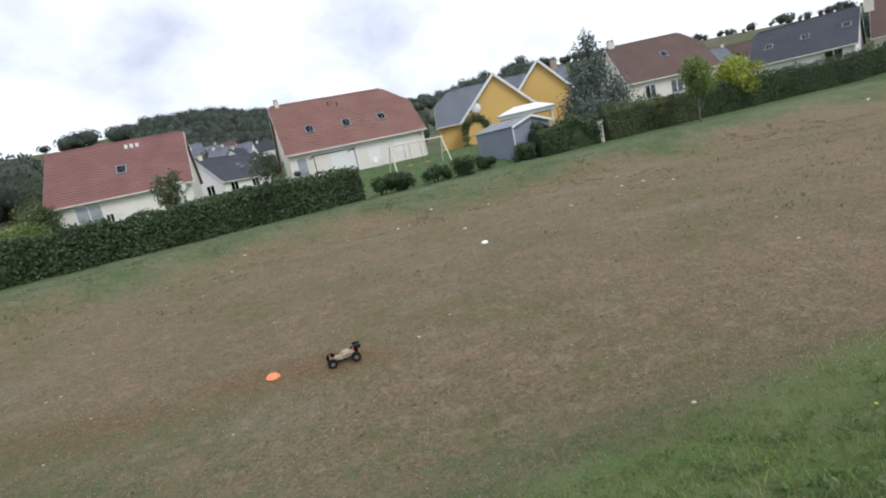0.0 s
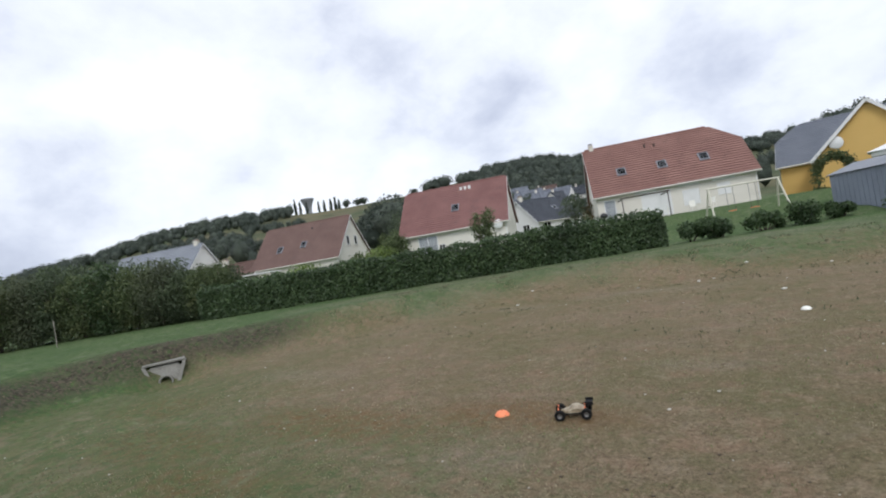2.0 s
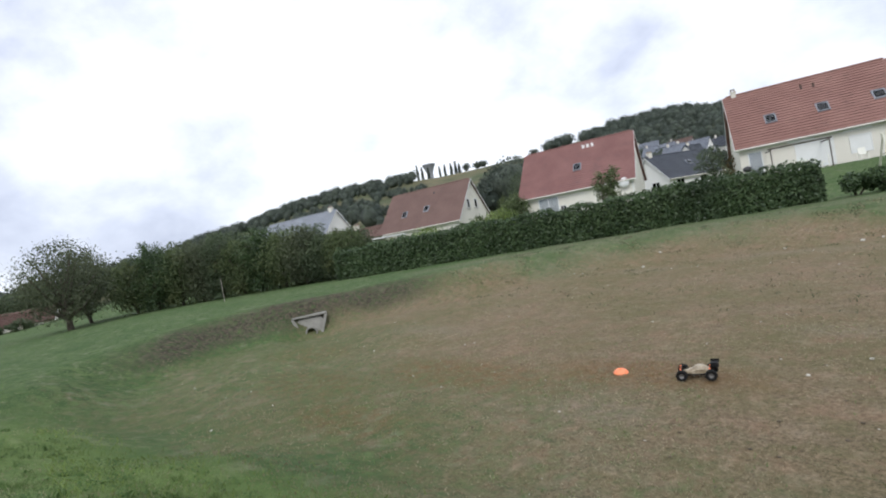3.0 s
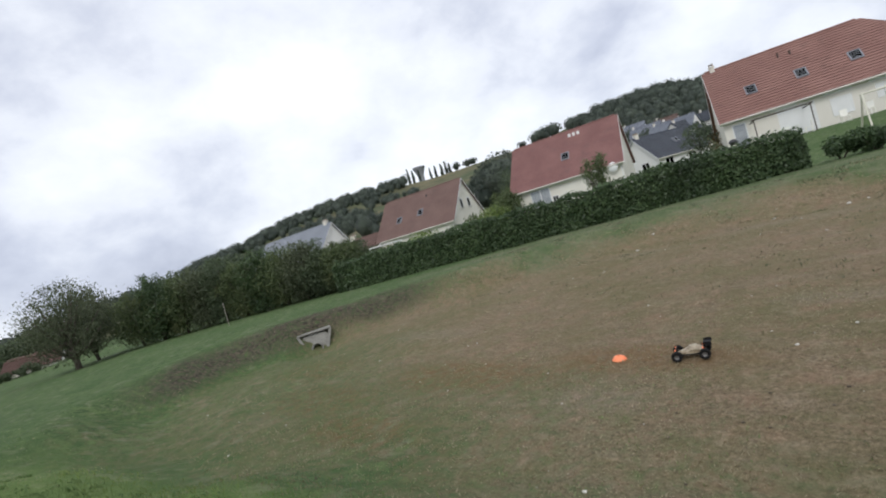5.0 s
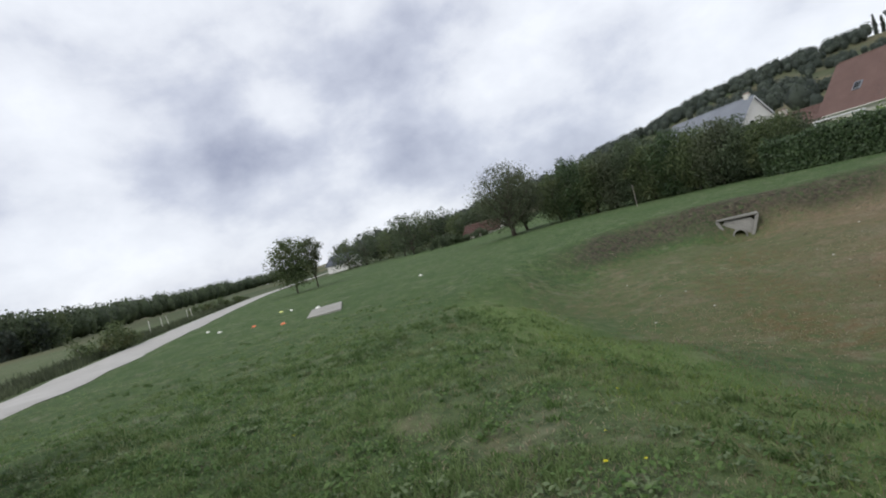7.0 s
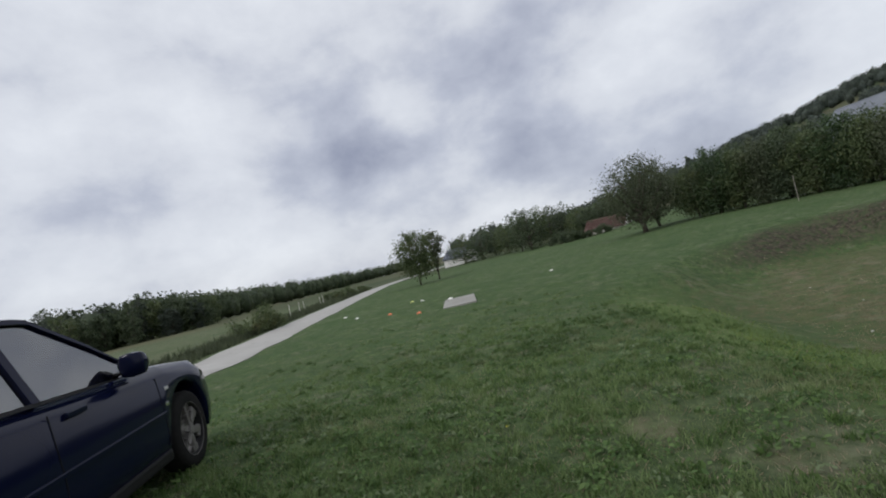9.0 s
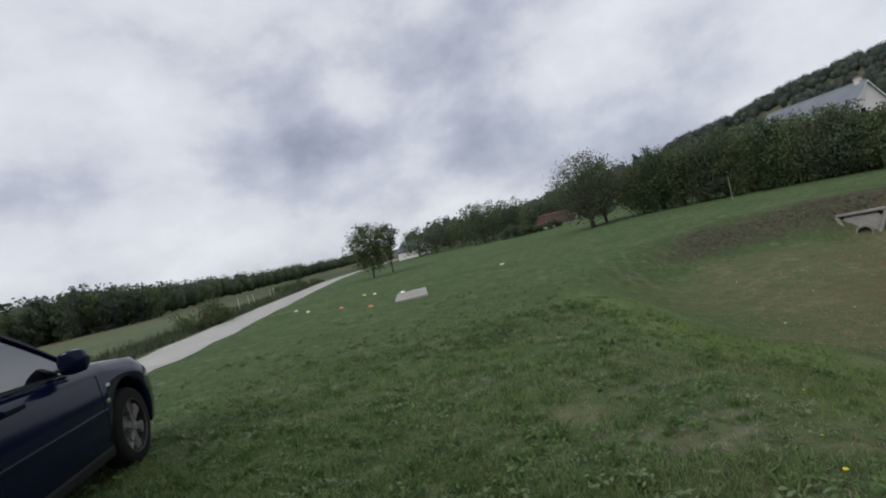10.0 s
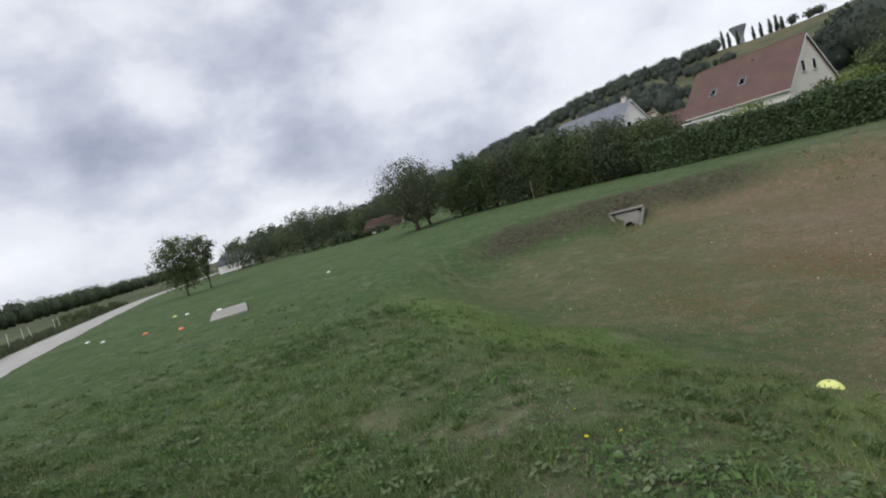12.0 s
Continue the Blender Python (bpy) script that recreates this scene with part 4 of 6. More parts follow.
# ---- the houses beyond the hedge ----
big_house = gable_house(-13.9, 44.5, 23, 12.7, 9.0, 1.85, 2.85, 7.35, "terracotta_tile", "plaster", "long cream house with a red tiled roof and a half-hipped gable", cut_right=2.0,
                        chimney=[(0.6, 4.5, 0.3, 0.36)], roof_windows=[(2.6, 0.36, "white_paint"), (6.0, 0.36, False), (9.4, 0.36, False)],
                        windows=[(0.55, 0.05, 0.95, 2.1, "curtain", dict(bars=0, sill=False)), (3.6, 0.1, 2.4, 2.1, "white_paint", dict(bars=0, sill=False)), (6.9, 0.6, 1.3, 1.3, "white_paint", dict(bars=0)), (9.6, 1.0, 1.0, 1.0, "white_paint", dict(bars=0))])
for vx, vt in ((6.0, 0.78), (5.2, 0.80)):
    part("roof_vent", tube([(vx, 4.5 * vt, 2.85 + 4.5 * vt), (vx, 4.5 * vt, 2.85 + 4.5 * vt + 0.4)], 0.09, 8), MAT["brown_tile"], big_house)
for sx in (3.2, 6.6, 9.3):
    part("roller_shutter_box", box((sx, -0.10, 2.2), (sx + 1.7, -0.003, 2.42), bevel=0.01), MAT["white_paint"], big_house)

mid_house = gable_house(-32.6, 39.95, 22, 10.75, 9.0, 1.6, 2.75, 7.2, "red_tile", "plaster", "cream house with a plain red tiled roof and white gutters",
                        roof_windows=[(5.6, 0.42, True)], windows=[(1.7, 0.5, 2.0, 1.7, "curtain"), (8.3, 0.8, 0.7, 1.2, "inside", dict(bars=0)), (6.3, 0.8, 1.0, 1.2, "inside")])
for k in range(3):
    part("roof_vent", box((6.0 + 0.45 * k, 3.75, 6.55), (6.25 + 0.45 * k, 4.05, 6.9), bevel=0.02), MAT["white_paint"], mid_house)
part("satellite_dish", lathe([(0.001, -0.10), (0.25, -0.06), (0.42, 0.0), (0.44, 0.01), (0.25, -0.04), (0.001, -0.08)], 20, "y"), MAT["white_paint"], mid_house).location = (9.95, -0.35, 2.2)
mid_house.children[-1].scale = (0.6, 0.6, 0.6)
part("awning_box", box((1.2, -0.16, 2.42), (6.2, -0.003, 2.62), bevel=0.02), MAT["white_paint"], mid_house)

far_house = gable_house(-55.9, 38.4, 18, 12.0, 8.4, 1.35, 2.6, 7.3, "salmon_tile", "plaster", "cream house with a faded salmon tiled roof and two gable windows",
                        roof_windows=[(3.2, 0.36, True), (6.6, 0.40, True)],
                        windows=[(2.6, 3.6, 0.75, 1.15, "curtain", dict(facing="right", L=12.0, bars=0)), (4.6, 3.6, 0.75, 1.15, "curtain", dict(facing="right", L=12.0, bars=0))])
part("roof_vent", box((7.0, 3.3, 6.1), (7.2, 3.5, 6.6)), MAT["dark_metal"], far_house)
gable_house(-61.0, 35.4, 18, 6.0, 5.5, 1.0, 1.9, 4.0, "salmon_tile", "plaster", "low garage with a salmon tiled roof behind shrubs", chimney=[(0.5, 2.7, 0.6, 0.6)])
gable_house(-76.0, 28.4, 18, 14.0, 8.4, 1.2, 2.7, 7.3, "light_slate", "white_plaster", "pale house with a light grey roof behind shrubs", chimney=[(13.2, 4.2, 0.4, 0.6)],
            windows=[(2.8, 3.3, 0.8, 1.2, "inside", dict(facing="right", L=14.0, bars=0))])


def ochre_house():
    """A tall ochre house with a slate roof and two gabled fronts."""
    x, y, turn = -0.75, 52.5, -3
    top = gable_house(x, y, turn, 13.5, 8.0, 1.3, 3.2, 6.5, "slate", "yellow_plaster", "ochre rendered house with grey slate roofs and two pointed gables", cut_left=1.6, group="")
    for cx, half, depth, eave, peak, front in ((6.1, 3.5, 6.0, 3.1, 6.6, -2.4), (10.5, 2.7, 4.0, 4.2, 7.1, -0.6)):
        bm = bmesh.new()
        pts = [(cx - half, -1.2), (cx + half, -1.2), (cx + half, eave), (cx, peak), (cx - half, eave)]
        a = [bm.verts.new((px, front, pz)) for px, pz in pts]
        b = [bm.verts.new((px, front + depth, pz)) for px, pz in pts]
        bm.faces.new(a)
        bm.faces.new(b[::-1])
        for i in range(5):
            j = (i + 1) % 5
            bm.faces.new((a[j], a[i], b[i], b[j]))
        part("gable_front", bm, MAT["yellow_plaster"], top)
        for s in (-1, 1):
            bm = bmesh.new()
            e0 = Vector((cx + s * (half + 0.35), 0, eave - 0.35 * (peak - eave) / half))
            e1 = Vector((cx, 0, peak))
            n = Vector((s * (peak - eave), 0, half)).normalized()
            for k in range(14):
                p, q = e0.lerp(e1, k / 14), e0.lerp(e1, (k + 1) / 14)
                c = [p + n * 0.09, q + n * 0.06, q + n * 0.01, p + n * 0.01]
                r1 = [bm.verts.new((v.x, front - 0.3, v.z)) for v in c]
                r2 = [bm.verts.new((v.x, front + depth, v.z)) for v in c]
                bm.faces.new(r1)
                bm.faces.new(r2[::-1])
                for i in range(4):
                    j = (i + 1) % 4
                    bm.faces.new((r1[j], r1[i], r2[i], r2[j]))
            bmesh.ops.recalc_face_normals(bm, faces=bm.faces)
            part("gable_roof", bm, MAT["slate"], top)
            bm = bmesh.new()
            c = [e0 + n * 0.10, e1 + n * 0.10, e1 - n * 0.12, e0 - n * 0.12]
            r1 = [bm.verts.new((v.x, front - 0.34, v.z)) for v in c]
            r2 = [bm.verts.new((v.x, front - 0.305, v.z)) for v in c]
            bm.faces.new(r1)
            bm.faces.new(r2[::-1])
            for i in range(4):
                j = (i + 1) % 4
                bm.faces.new((r1[j], r1[i], r2[i], r2[j]))
            bmesh.ops.recalc_face_normals(bm, faces=bm.faces)
            part("verge_board", bm, MAT["white_paint"], top, "pale verge board")
    part("satellite_dish", lathe([(0.001, -0.10), (0.25, -0.06), (0.45, 0.0), (0.47, 0.01), (0.25, -0.04), (0.001, -0.08)], 20, "y"), MAT["white_paint"], top).location = (4.0, -2.55, 3.9)
    part("chimney", box((12.4, 3.7, 6.2), (13.0, 4.3, 7.3), bevel=0.02), MAT["brick"], top)
    window_part(top, 4.6, 0.6, 1.2, 1.5, -2.4, "curtain")
    window_part(top, 7.2, 0.6, 1.2, 1.5, -2.4, "curtain")
    return top


ochre_house()
gable_house(19.7, 56.5, 5, 9.7, 9.0, 1.9, 2.95, 7.2, "brown_tile", "plaster", "cream house with a brown tiled roof behind a hedge", cut_right=1.5, chimney=[(0.5, 4.5, 0.5, 0.7)], roof_windows=[(5.2, 0.5, True)],
            windows=[(1.6, 0.8, 1.2, 1.4, "inside"), (4.4, 0.8, 1.4, 1.4, "inside")])
gable_house(34.9, 61.5, -40, 9.4, 12.0, 1.6, 2.3, 5.9, "dark_slate", "white_plaster", "low white house with a dark slate roof", chimney=[(10.4, 4.5, 0.5, 0.8)],
            roof_windows=[(1.6, 0.42, True), (5.0, 0.45, True), (8.6, 0.5, True)], windows=[(6.8, 0.8, 1.6, 1.2, "inside")])
gable_house(40.5, 84.0, 10, 6.0, 6.0, 2.8, 3.0, 5.6, "slate", "white_plaster", "small white house with a chimney between trees", chimney=[(0.6, 3.0, 0.8, 0.8)], windows=[(2.5, 1.2, 0.8, 1.0, "inside")])
gable_house(-31.6, 70.0, 66, 9.0, 8.0, 2.1, 2.4, 5.9, "dark_slate", "white_plaster", "white bungalow with a dark slate roof", chimney=[(0.6, 4.0, 0.5, 0.6)], roof_windows=[(5.4, 0.5, True)], windows=[(1.0, 0.8, 1.4, 1.2, "inside"), (5.0, 0.8, 1.4, 1.2, "inside"), (2.0, 0.6, 1.6, 1.5, "inside", dict(facing="left"))])
VILLAGE = [(-25.2, 158, 12, 4, "slate"), (-21.9, 150, 7, 70, "dark_slate"), (-22.9, 186, 8, 75, "slate"), (-27.0, 190, 10, 12, "slate"), (-24.6, 206, 8, 12, "brown_tile"), (-20.6, 176, 8, 15, "dark_slate"), (-27.6, 236, 9, 20, "slate"),
           (-12.8, 154, 9, 12, "slate"), (17.7, 157, 10, -20, "slate"), (27.0, 137, 9, -25, "brown_tile")]
for va, vd, vl, vturn, vr in VILLAGE:
    vx, vy = polar(va, vd)
    gable_house(vx, vy, vturn, vl, 7.0, ground_z(vx, vy) + 0.2, 2.6, 5.6, vr, "white_plaster", "distant white village house on the slope", group="village houses", gutters=False, fascia=False,
                chimney=[(1.0, 3.5, 0.6, 0.6)], windows=[(1.0, 0.9, 1.0, 1.1, "inside"), (vl - 2.2, 0.9, 1.0, 1.1, "inside")])
gable_house(-86, -26.0, 75, 4.2, 4.5, -0.3, 1.7, 3.1, "slate", "white_plaster", "small white house beyond young trees", group="houses across the grass", gutters=False)
gable_house(*polar(-91.3, 63), 76, 4.4, 4.5, ground_z(*polar(-91.3, 63)) - 1.0, 1.5, 2.6, "salmon_tile", "plaster", "low house with an orange tiled roof among trees", group="houses across the grass", gutters=False)


gable_house(47.6, 60.2, -38, 11.0, 9.0, 1.6, 2.6, 7.2, "brown_tile", "plaster", "house with a brown tiled roof beyond the slate house", roof_windows=[(5.0, 0.4, True)], windows=[(2.0, 0.8, 1.4, 1.3, "inside")])

# ---- garden things ----
def garden_shed():
    """A blue-grey board shed under a shallow white-edged roof."""
    top = thing("garden_shed", pose(4.15, 32.5, ground_z(4.1, 32.6), 0, 0, 29), "blue-grey timber garden shed with a white-edged felt roof", "shed")
    W, D, h, p = 2.9, 4.4, 2.15, 2.62
    bm = bmesh.new()
    for lo, hi in (((0, 0, -0.2), (0.05, D, h)), ((W - 0.05, 0, -0.2), (W, D, h)), ((0.05, 0, -0.2), (W - 0.05, 0.05, h)), ((0.05, D - 0.05, -0.2), (W - 0.05, D, h))):
        add_box(bm, lo, hi)
    a = [bm.verts.new(v) for v in ((0, 0.0, h), (W, 0.0, h), (W / 2, 0.0, p))]
    b = [bm.verts.new(v) for v in ((0, D, h), (W, D, h), (W / 2, D, p))]
    bm.faces.new(a)
    bm.faces.new(b[::-1])
    part("wall", bm, MAT["grey_paint"], top)
    for i in range(12):
        y = 0.06 + i * (D - 0.1) / 12
        part("batten", box((-0.018, y, -0.15), (-0.003, y + 0.03, h)), MAT["grey_paint"], top)
    for i in range(8):
        x = 0.1 + i * (W - 0.2) / 8
        part("batten", box((x, -0.018, -0.15), (x + 0.03, -0.003, h)), MAT["grey_paint"], top)
    for s in (0, 1):
        m = Matrix.Translation((W / 2, 0, p + 0.03)) @ Matrix.Rotation(math.atan2(p - h, W / 2) * (1 if s else -1), 4, "Y")
        part("roof", box((0, -0.15, 0), (1.62, D + 0.15, 0.04), m) if s else box((-1.62, -0.15, 0), (0, D + 0.15, 0.04), m), MAT["slate"], top)
        part("roof_edge", box((0, -0.2, -0.08), (1.66, -0.155, 0.05), m) if s else box((-1.66, -0.2, -0.08), (0, -0.155, 0.05), m), MAT["white_paint"], top, "white roof edge")
    part("corner_post", box((-0.03, -0.04, -0.2), (0.03, -0.001, h)), MAT["white_paint"], top)
    return top


garden_shed()


def pavilion():
    """A white-roofed garden pavilion on posts."""
    top = thing("garden_pavilion", pose(4.6, 43.5, ground_z(6, 44), 0, 0, -6), "white-roofed open garden pavilion beside the ochre house", "pavilion")
    for x in (0.1, 2.1, 4.2):
        for y in (0.1, 2.9):
            part("post", box((x - 0.05, y - 0.05, -0.1), (x + 0.05, y + 0.05, 2.1)), MAT["white_paint"], top)
    part("fascia", box((-0.1, -0.1, 2.1), (4.4, 3.1, 2.4), bevel=0.02), MAT["white_paint"], top)
    bm = bmesh.new()
    v = [bm.verts.new(p) for p in ((-0.3, -0.3, 2.41), (4.6, -0.3, 2.41), (4.6, 3.3, 2.41), (-0.3, 3.3, 2.41), (1.2, 1.5, 3.0), (3.2, 1.5, 3.0))]
    for f in ((0, 1, 5, 4), (1, 2, 5), (2, 3, 4, 5), (3, 0, 4), (3, 2, 1, 0)):
        bm.faces.new([v[i] for i in f])
    part("roof", bm, MAT["white_paint"], top)
    return top


pavilion()


def swing_set():
    top = thing("swing_set", pose(-4.2, 36.6, ground_z(-2, 37.3), 0, 0, 24), "cream painted metal garden swing frame on grass", "swing")
    part("top_bar", tube([(0.0, 0, 2.0), (4.2, 0, 2.0)], 0.055, 8), MAT["cream_metal"], top)
    for x in (0.1, 4.1):
        for s in (-1, 1):
            part("leg", tube([(x, 0, 2.0), (x + 0.15 * (1 if x > 1 else -1), s * 0.95, -0.1)], 0.05, 8), MAT["cream_metal"], top)
        part("cross_bar", tube([(x, -0.5, 0.95), (x, 0.5, 0.95)], 0.03, 6), MAT["cream_metal"], top)
    for x in (1.3, 2.6):
        seat = part("swing_seat", box((x - 0.22, -0.09, 0.42), (x + 0.22, 0.09, 0.46), bevel=0.01), MAT["orange"], top)
        for s in (-1, 1):
            part("rope", tube([(x + s * 0.2, 0, 0.44), (x + s * 0.2, 0, 2.0)], 0.012, 5), MAT["dark_metal"], seat)
    return top


swing_set()


def pergola():
    m = pose(-13.9, 44.5, 1.85, 0, 0, 23)
    top = thing("pergola", m @ pose(1.75, -2.6, 0.0), "bare dark metal awning frame in front of the house", "pergola")
    for x in (0.0, 3.5):
        part("post", box((x - 0.035, -0.05, -0.6), (x + 0.035, 0.02, 1.92)), MAT["bark"], top)
        part("rafter", box((x - 0.04, 0.05, 1.85), (x + 0.04, 2.55, 1.92)), MAT["bark"], top)
    part("front_beam", box((-0.15, -0.06, 1.92), (3.65, 0.06, 2.02)), MAT["bark"], top)
    return top


pergola()


def garden_chair():
    top = thing("garden_chair", pose(0, 0, 0), "white plastic garden chair on the terrace", "chair", "garden chairs")
    part("seat", box((-0.22, -0.22, 0.40), (0.22, 0.22, 0.44), bevel=0.01), MAT["white_plastic"], top)
    part("backrest", box((-0.22, 0.19, 0.44), (0.22, 0.23, 0.88), bevel=0.01), MAT["white_plastic"], top)
    for sx in (-1, 1):
        for sy in (-1, 1):
            part("leg", box((sx * 0.2 - 0.02, sy * 0.2 - 0.02, 0), (sx * 0.2 + 0.02, sy * 0.2 + 0.02, 0.40)), MAT["white_plastic"], top)
    return top


def garden_table(x, y):
    top = thing("garden_table", pose(x, y, ground_z(x, y), 0, 0, 20), "white garden table on the terrace", "table")
    part("tabletop", box((-0.8, -0.45, 0.70), (0.8, 0.45, 0.74), bevel=0.015), MAT["white_plastic"], top)
    for sx in (-1, 1):
        for sy in (-1, 1):
            part("leg", box((sx * 0.7 - 0.03, sy * 0.36 - 0.03, 0), (sx * 0.7 + 0.03, sy * 0.36 + 0.03, 0.70)), MAT["white_plastic"], top)


garden_table(-9.6, 43.2)
chair = garden_chair()
chair.matrix_world = pose(-10.9, 43.0, ground_z(-10.9, 43.0), 0, 0, 110)
for cx, cy, ca in ((-8.4, 43.9, -70), (-9.3, 42.3, 180), (-6.4, 44.4, 30), (-5.2, 45.0, -20)):
    copy_thing(chair, pose(cx, cy, ground_z(cx, cy), 0, 0, ca))


def black_barrow(x, y):
    top = thing("barbecue", pose(x, y, ground_z(x, y), 0, 0, 20), "black kettle barbecue beside the house door", "barbecue")
    part("bowl", lathe([(0.02, 0.62), (0.22, 0.66), (0.32, 0.82), (0.33, 0.86), (0.25, 1.02), (0.02, 1.1)], 18), MAT["dark_metal"], top, smooth=True)
    for k in range(3):
        a = k * 2.1
        part("leg", tube([(0.2 * math.cos(a), 0.2 * math.sin(a), 0.68), (0.33 * math.cos(a), 0.33 * math.sin(a), -0.03)], 0.02, 6), MAT["dark_metal"], top)


black_barrow(-13.2, 43.6)

rail = thing("garden_rail", pose(-25.9, 17.6, ground_z(-25.9, 17.6), 0, 0, 40), "white garden washing rail behind the hedge", "rail")
for rx in (0.0, 2.0):
    part("post", tube([(rx, 0, -0.2), (rx, 0, 2.1)], 0.035, 7), MAT["white_paint"], rail)
part("bar", tube([(-0.1, 0, 2.1), (2.1, 0, 2.1)], 0.035, 7), MAT["white_paint"], rail)

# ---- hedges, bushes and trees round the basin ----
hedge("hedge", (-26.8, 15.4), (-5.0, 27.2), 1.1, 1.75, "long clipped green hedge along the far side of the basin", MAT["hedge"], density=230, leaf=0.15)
for i, (bx, by, bw, bh) in enumerate(((-4.0, 28.0, 1.5, 1.15), (-2.7, 28.4, 1.7, 1.3), (-0.9, 29.0, 1.8, 1.2), (0.7, 29.9, 1.9, 1.35), (2.1, 31.2, 1.2, 0.9), (4.6, 31.8, 1.6, 1.2))):
    bush("bush", bx, by, bw, bh, "low dark laurel bush at the grass edge", MAT["hedge"], i, 2400, 0.13, group="bushes at the basin edge")
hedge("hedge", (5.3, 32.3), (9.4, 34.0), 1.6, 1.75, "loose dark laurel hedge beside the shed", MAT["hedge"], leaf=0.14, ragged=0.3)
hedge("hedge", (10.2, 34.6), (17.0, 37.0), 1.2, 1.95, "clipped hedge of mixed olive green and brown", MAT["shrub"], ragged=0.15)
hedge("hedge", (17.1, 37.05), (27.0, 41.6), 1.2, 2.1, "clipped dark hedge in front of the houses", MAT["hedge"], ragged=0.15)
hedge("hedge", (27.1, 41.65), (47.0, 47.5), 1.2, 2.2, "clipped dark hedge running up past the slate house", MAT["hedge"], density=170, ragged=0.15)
for i, (bx, by, bw, bh) in enumerate(((8.2, 36.0, 2.4, 2.6), (11.6, 38.5, 3.0, 3.4), (13.6, 38.0, 3.0, 3.2), (16.0, 40.5, 3.0, 3.0), (9.0, 34.9, 2.0, 2.1))):
    bush("garden_shrub", bx, by, bw, bh, "leafy garden shrub behind the hedge", MAT["shrub" if i % 2 else "olive_leaf"], 40 + i, 1500, 0.16, group="garden shrubs")
top = thing("stone_pillar", pose(9.75, 34.0, ground_z(9.75, 34.0)), "pale stone gate pillar at the hedge end", "pillar")
part("pillar", box((-0.25, -0.25, -0.1), (0.25, 0.25, 1.35), bevel=0.04), MAT["white_stone"], top)
part("pillar_cap", box((-0.32, -0.32, 1.352), (0.32, 0.32, 1.45), bevel=0.03), MAT["concrete"], top)

tree("conifer", 12.4, 43.4, 8.6, 3.0, 0.8, "tall blue-green conifer beside the ochre house", MAT["conifer"], MAT["bark"], 3, 0.16, 34, 9500, 0.25, "cone", hollow=0.3)
tree("young_tree", 15.6, 32.6, 3.9, 0.95, 1.7, "slim young tree with fresh green leaves on the grass", MAT["fresh_leaf"], MAT["pale_bark"], 4, 0.04, 16, 4600, 0.14, hollow=0.3)
tree("maple_tree", 21.6, 39.4, 3.7, 1.7, 1.2, "yellow-green maple behind the hedge", MAT["lime_leaf"], MAT["bark"], 5, 0.08, 18, 6000, 0.17, hollow=0.35)
tree("young_tree", 33.0, 36.6, 4.0, 1.2, 1.6, "young tree with light leaves at the hedge", MAT["fresh_leaf"], MAT["pale_bark"], 6, 0.05, 15, 3600, 0.16)
tree("garden_tree", -16.4, 29.2, 3.6, 1.05, 1.4, "small vase-shaped tree behind the hedge", MAT["shrub"], MAT["bark"], 7, 0.05, 14, 1900, 0.15, "vase", stems=3, hollow=0.15)
tree("garden_tree", -20.5, 56.0, 4.0, 1.6, 1.0, "round green garden tree between two houses", MAT["wood_leaf"], MAT["bark"], 8, 0.09, 12, 1500, 0.2)
tree("garden_tree", -15.8, 50.5, 2.8, 1.7, 0.5, "russet garden tree beside the house", MAT["red_leaf"], MAT["bark"], 9, 0.07, 12, 1400, 0.18)
for i, (tx, ty, th, ts) in enumerate(((-36.2, 47.2, 5.6, 2.2), (-39.6, 48.6, 6.0, 2.3), (-34.6, 42.6, 3.2, 1.7), (-32.4, 38.7, 2.6, 1.5), (-35.0, 40.8, 2.8, 1.5))):
    tree("garden_tree", tx, ty, th, ts, 0.5, "dark bushy tree between two houses", MAT["wood_leaf" if i < 2 else "shrub"], MAT["bark"], 20 + i, 0.1, 14, 2000, 0.22, group="trees between the houses")
part_arch = thing("ivy_arch", pose(2.6, 46.5, ground_z(2.6, 46.5)), "leafy garden arch beside the ochre house", "arch")
arch = [(1.0 * math.cos(a), 0.0, 1.2 + 1.0 * math.sin(a)) for a in np.linspace(0, math.pi, 14)]
arch = [(1.0, 0, -0.1), (1.0, 0, 0.6)] + arch + [(-1.0, 0, 0.6), (-1.0, 0, -0.1)]
part("frame", tube(arch, 0.05, 6), MAT["bark"], part_arch)
AP = np.array(arch)[rng.integers(0, len(arch), 2600)] + rng.normal(size=(2600, 3)) * 0.17
AP[:, 2] = np.maximum(AP[:, 2], 0.05)
leaves("foliage", AP, 0.19, MAT["shrub"], part_arch)

# the tall shrub belt that carries the hedge on to the open grass
SHRUBS = [(-27.2, 15.6, 3.0), (-28.6, 14.9, 3.4), (-30.0, 14.0, 3.7), (-31.4, 13.2, 4.1), (-32.8, 12.3, 4.3), (-34.2, 11.4, 4.4), (-35.4, 10.4, 4.3), (-36.4, 9.3, 4.3), (-37.3, 8.1, 4.5), (-38.0, 6.8, 4.4), (-38.8, 5.6, 4.1)]
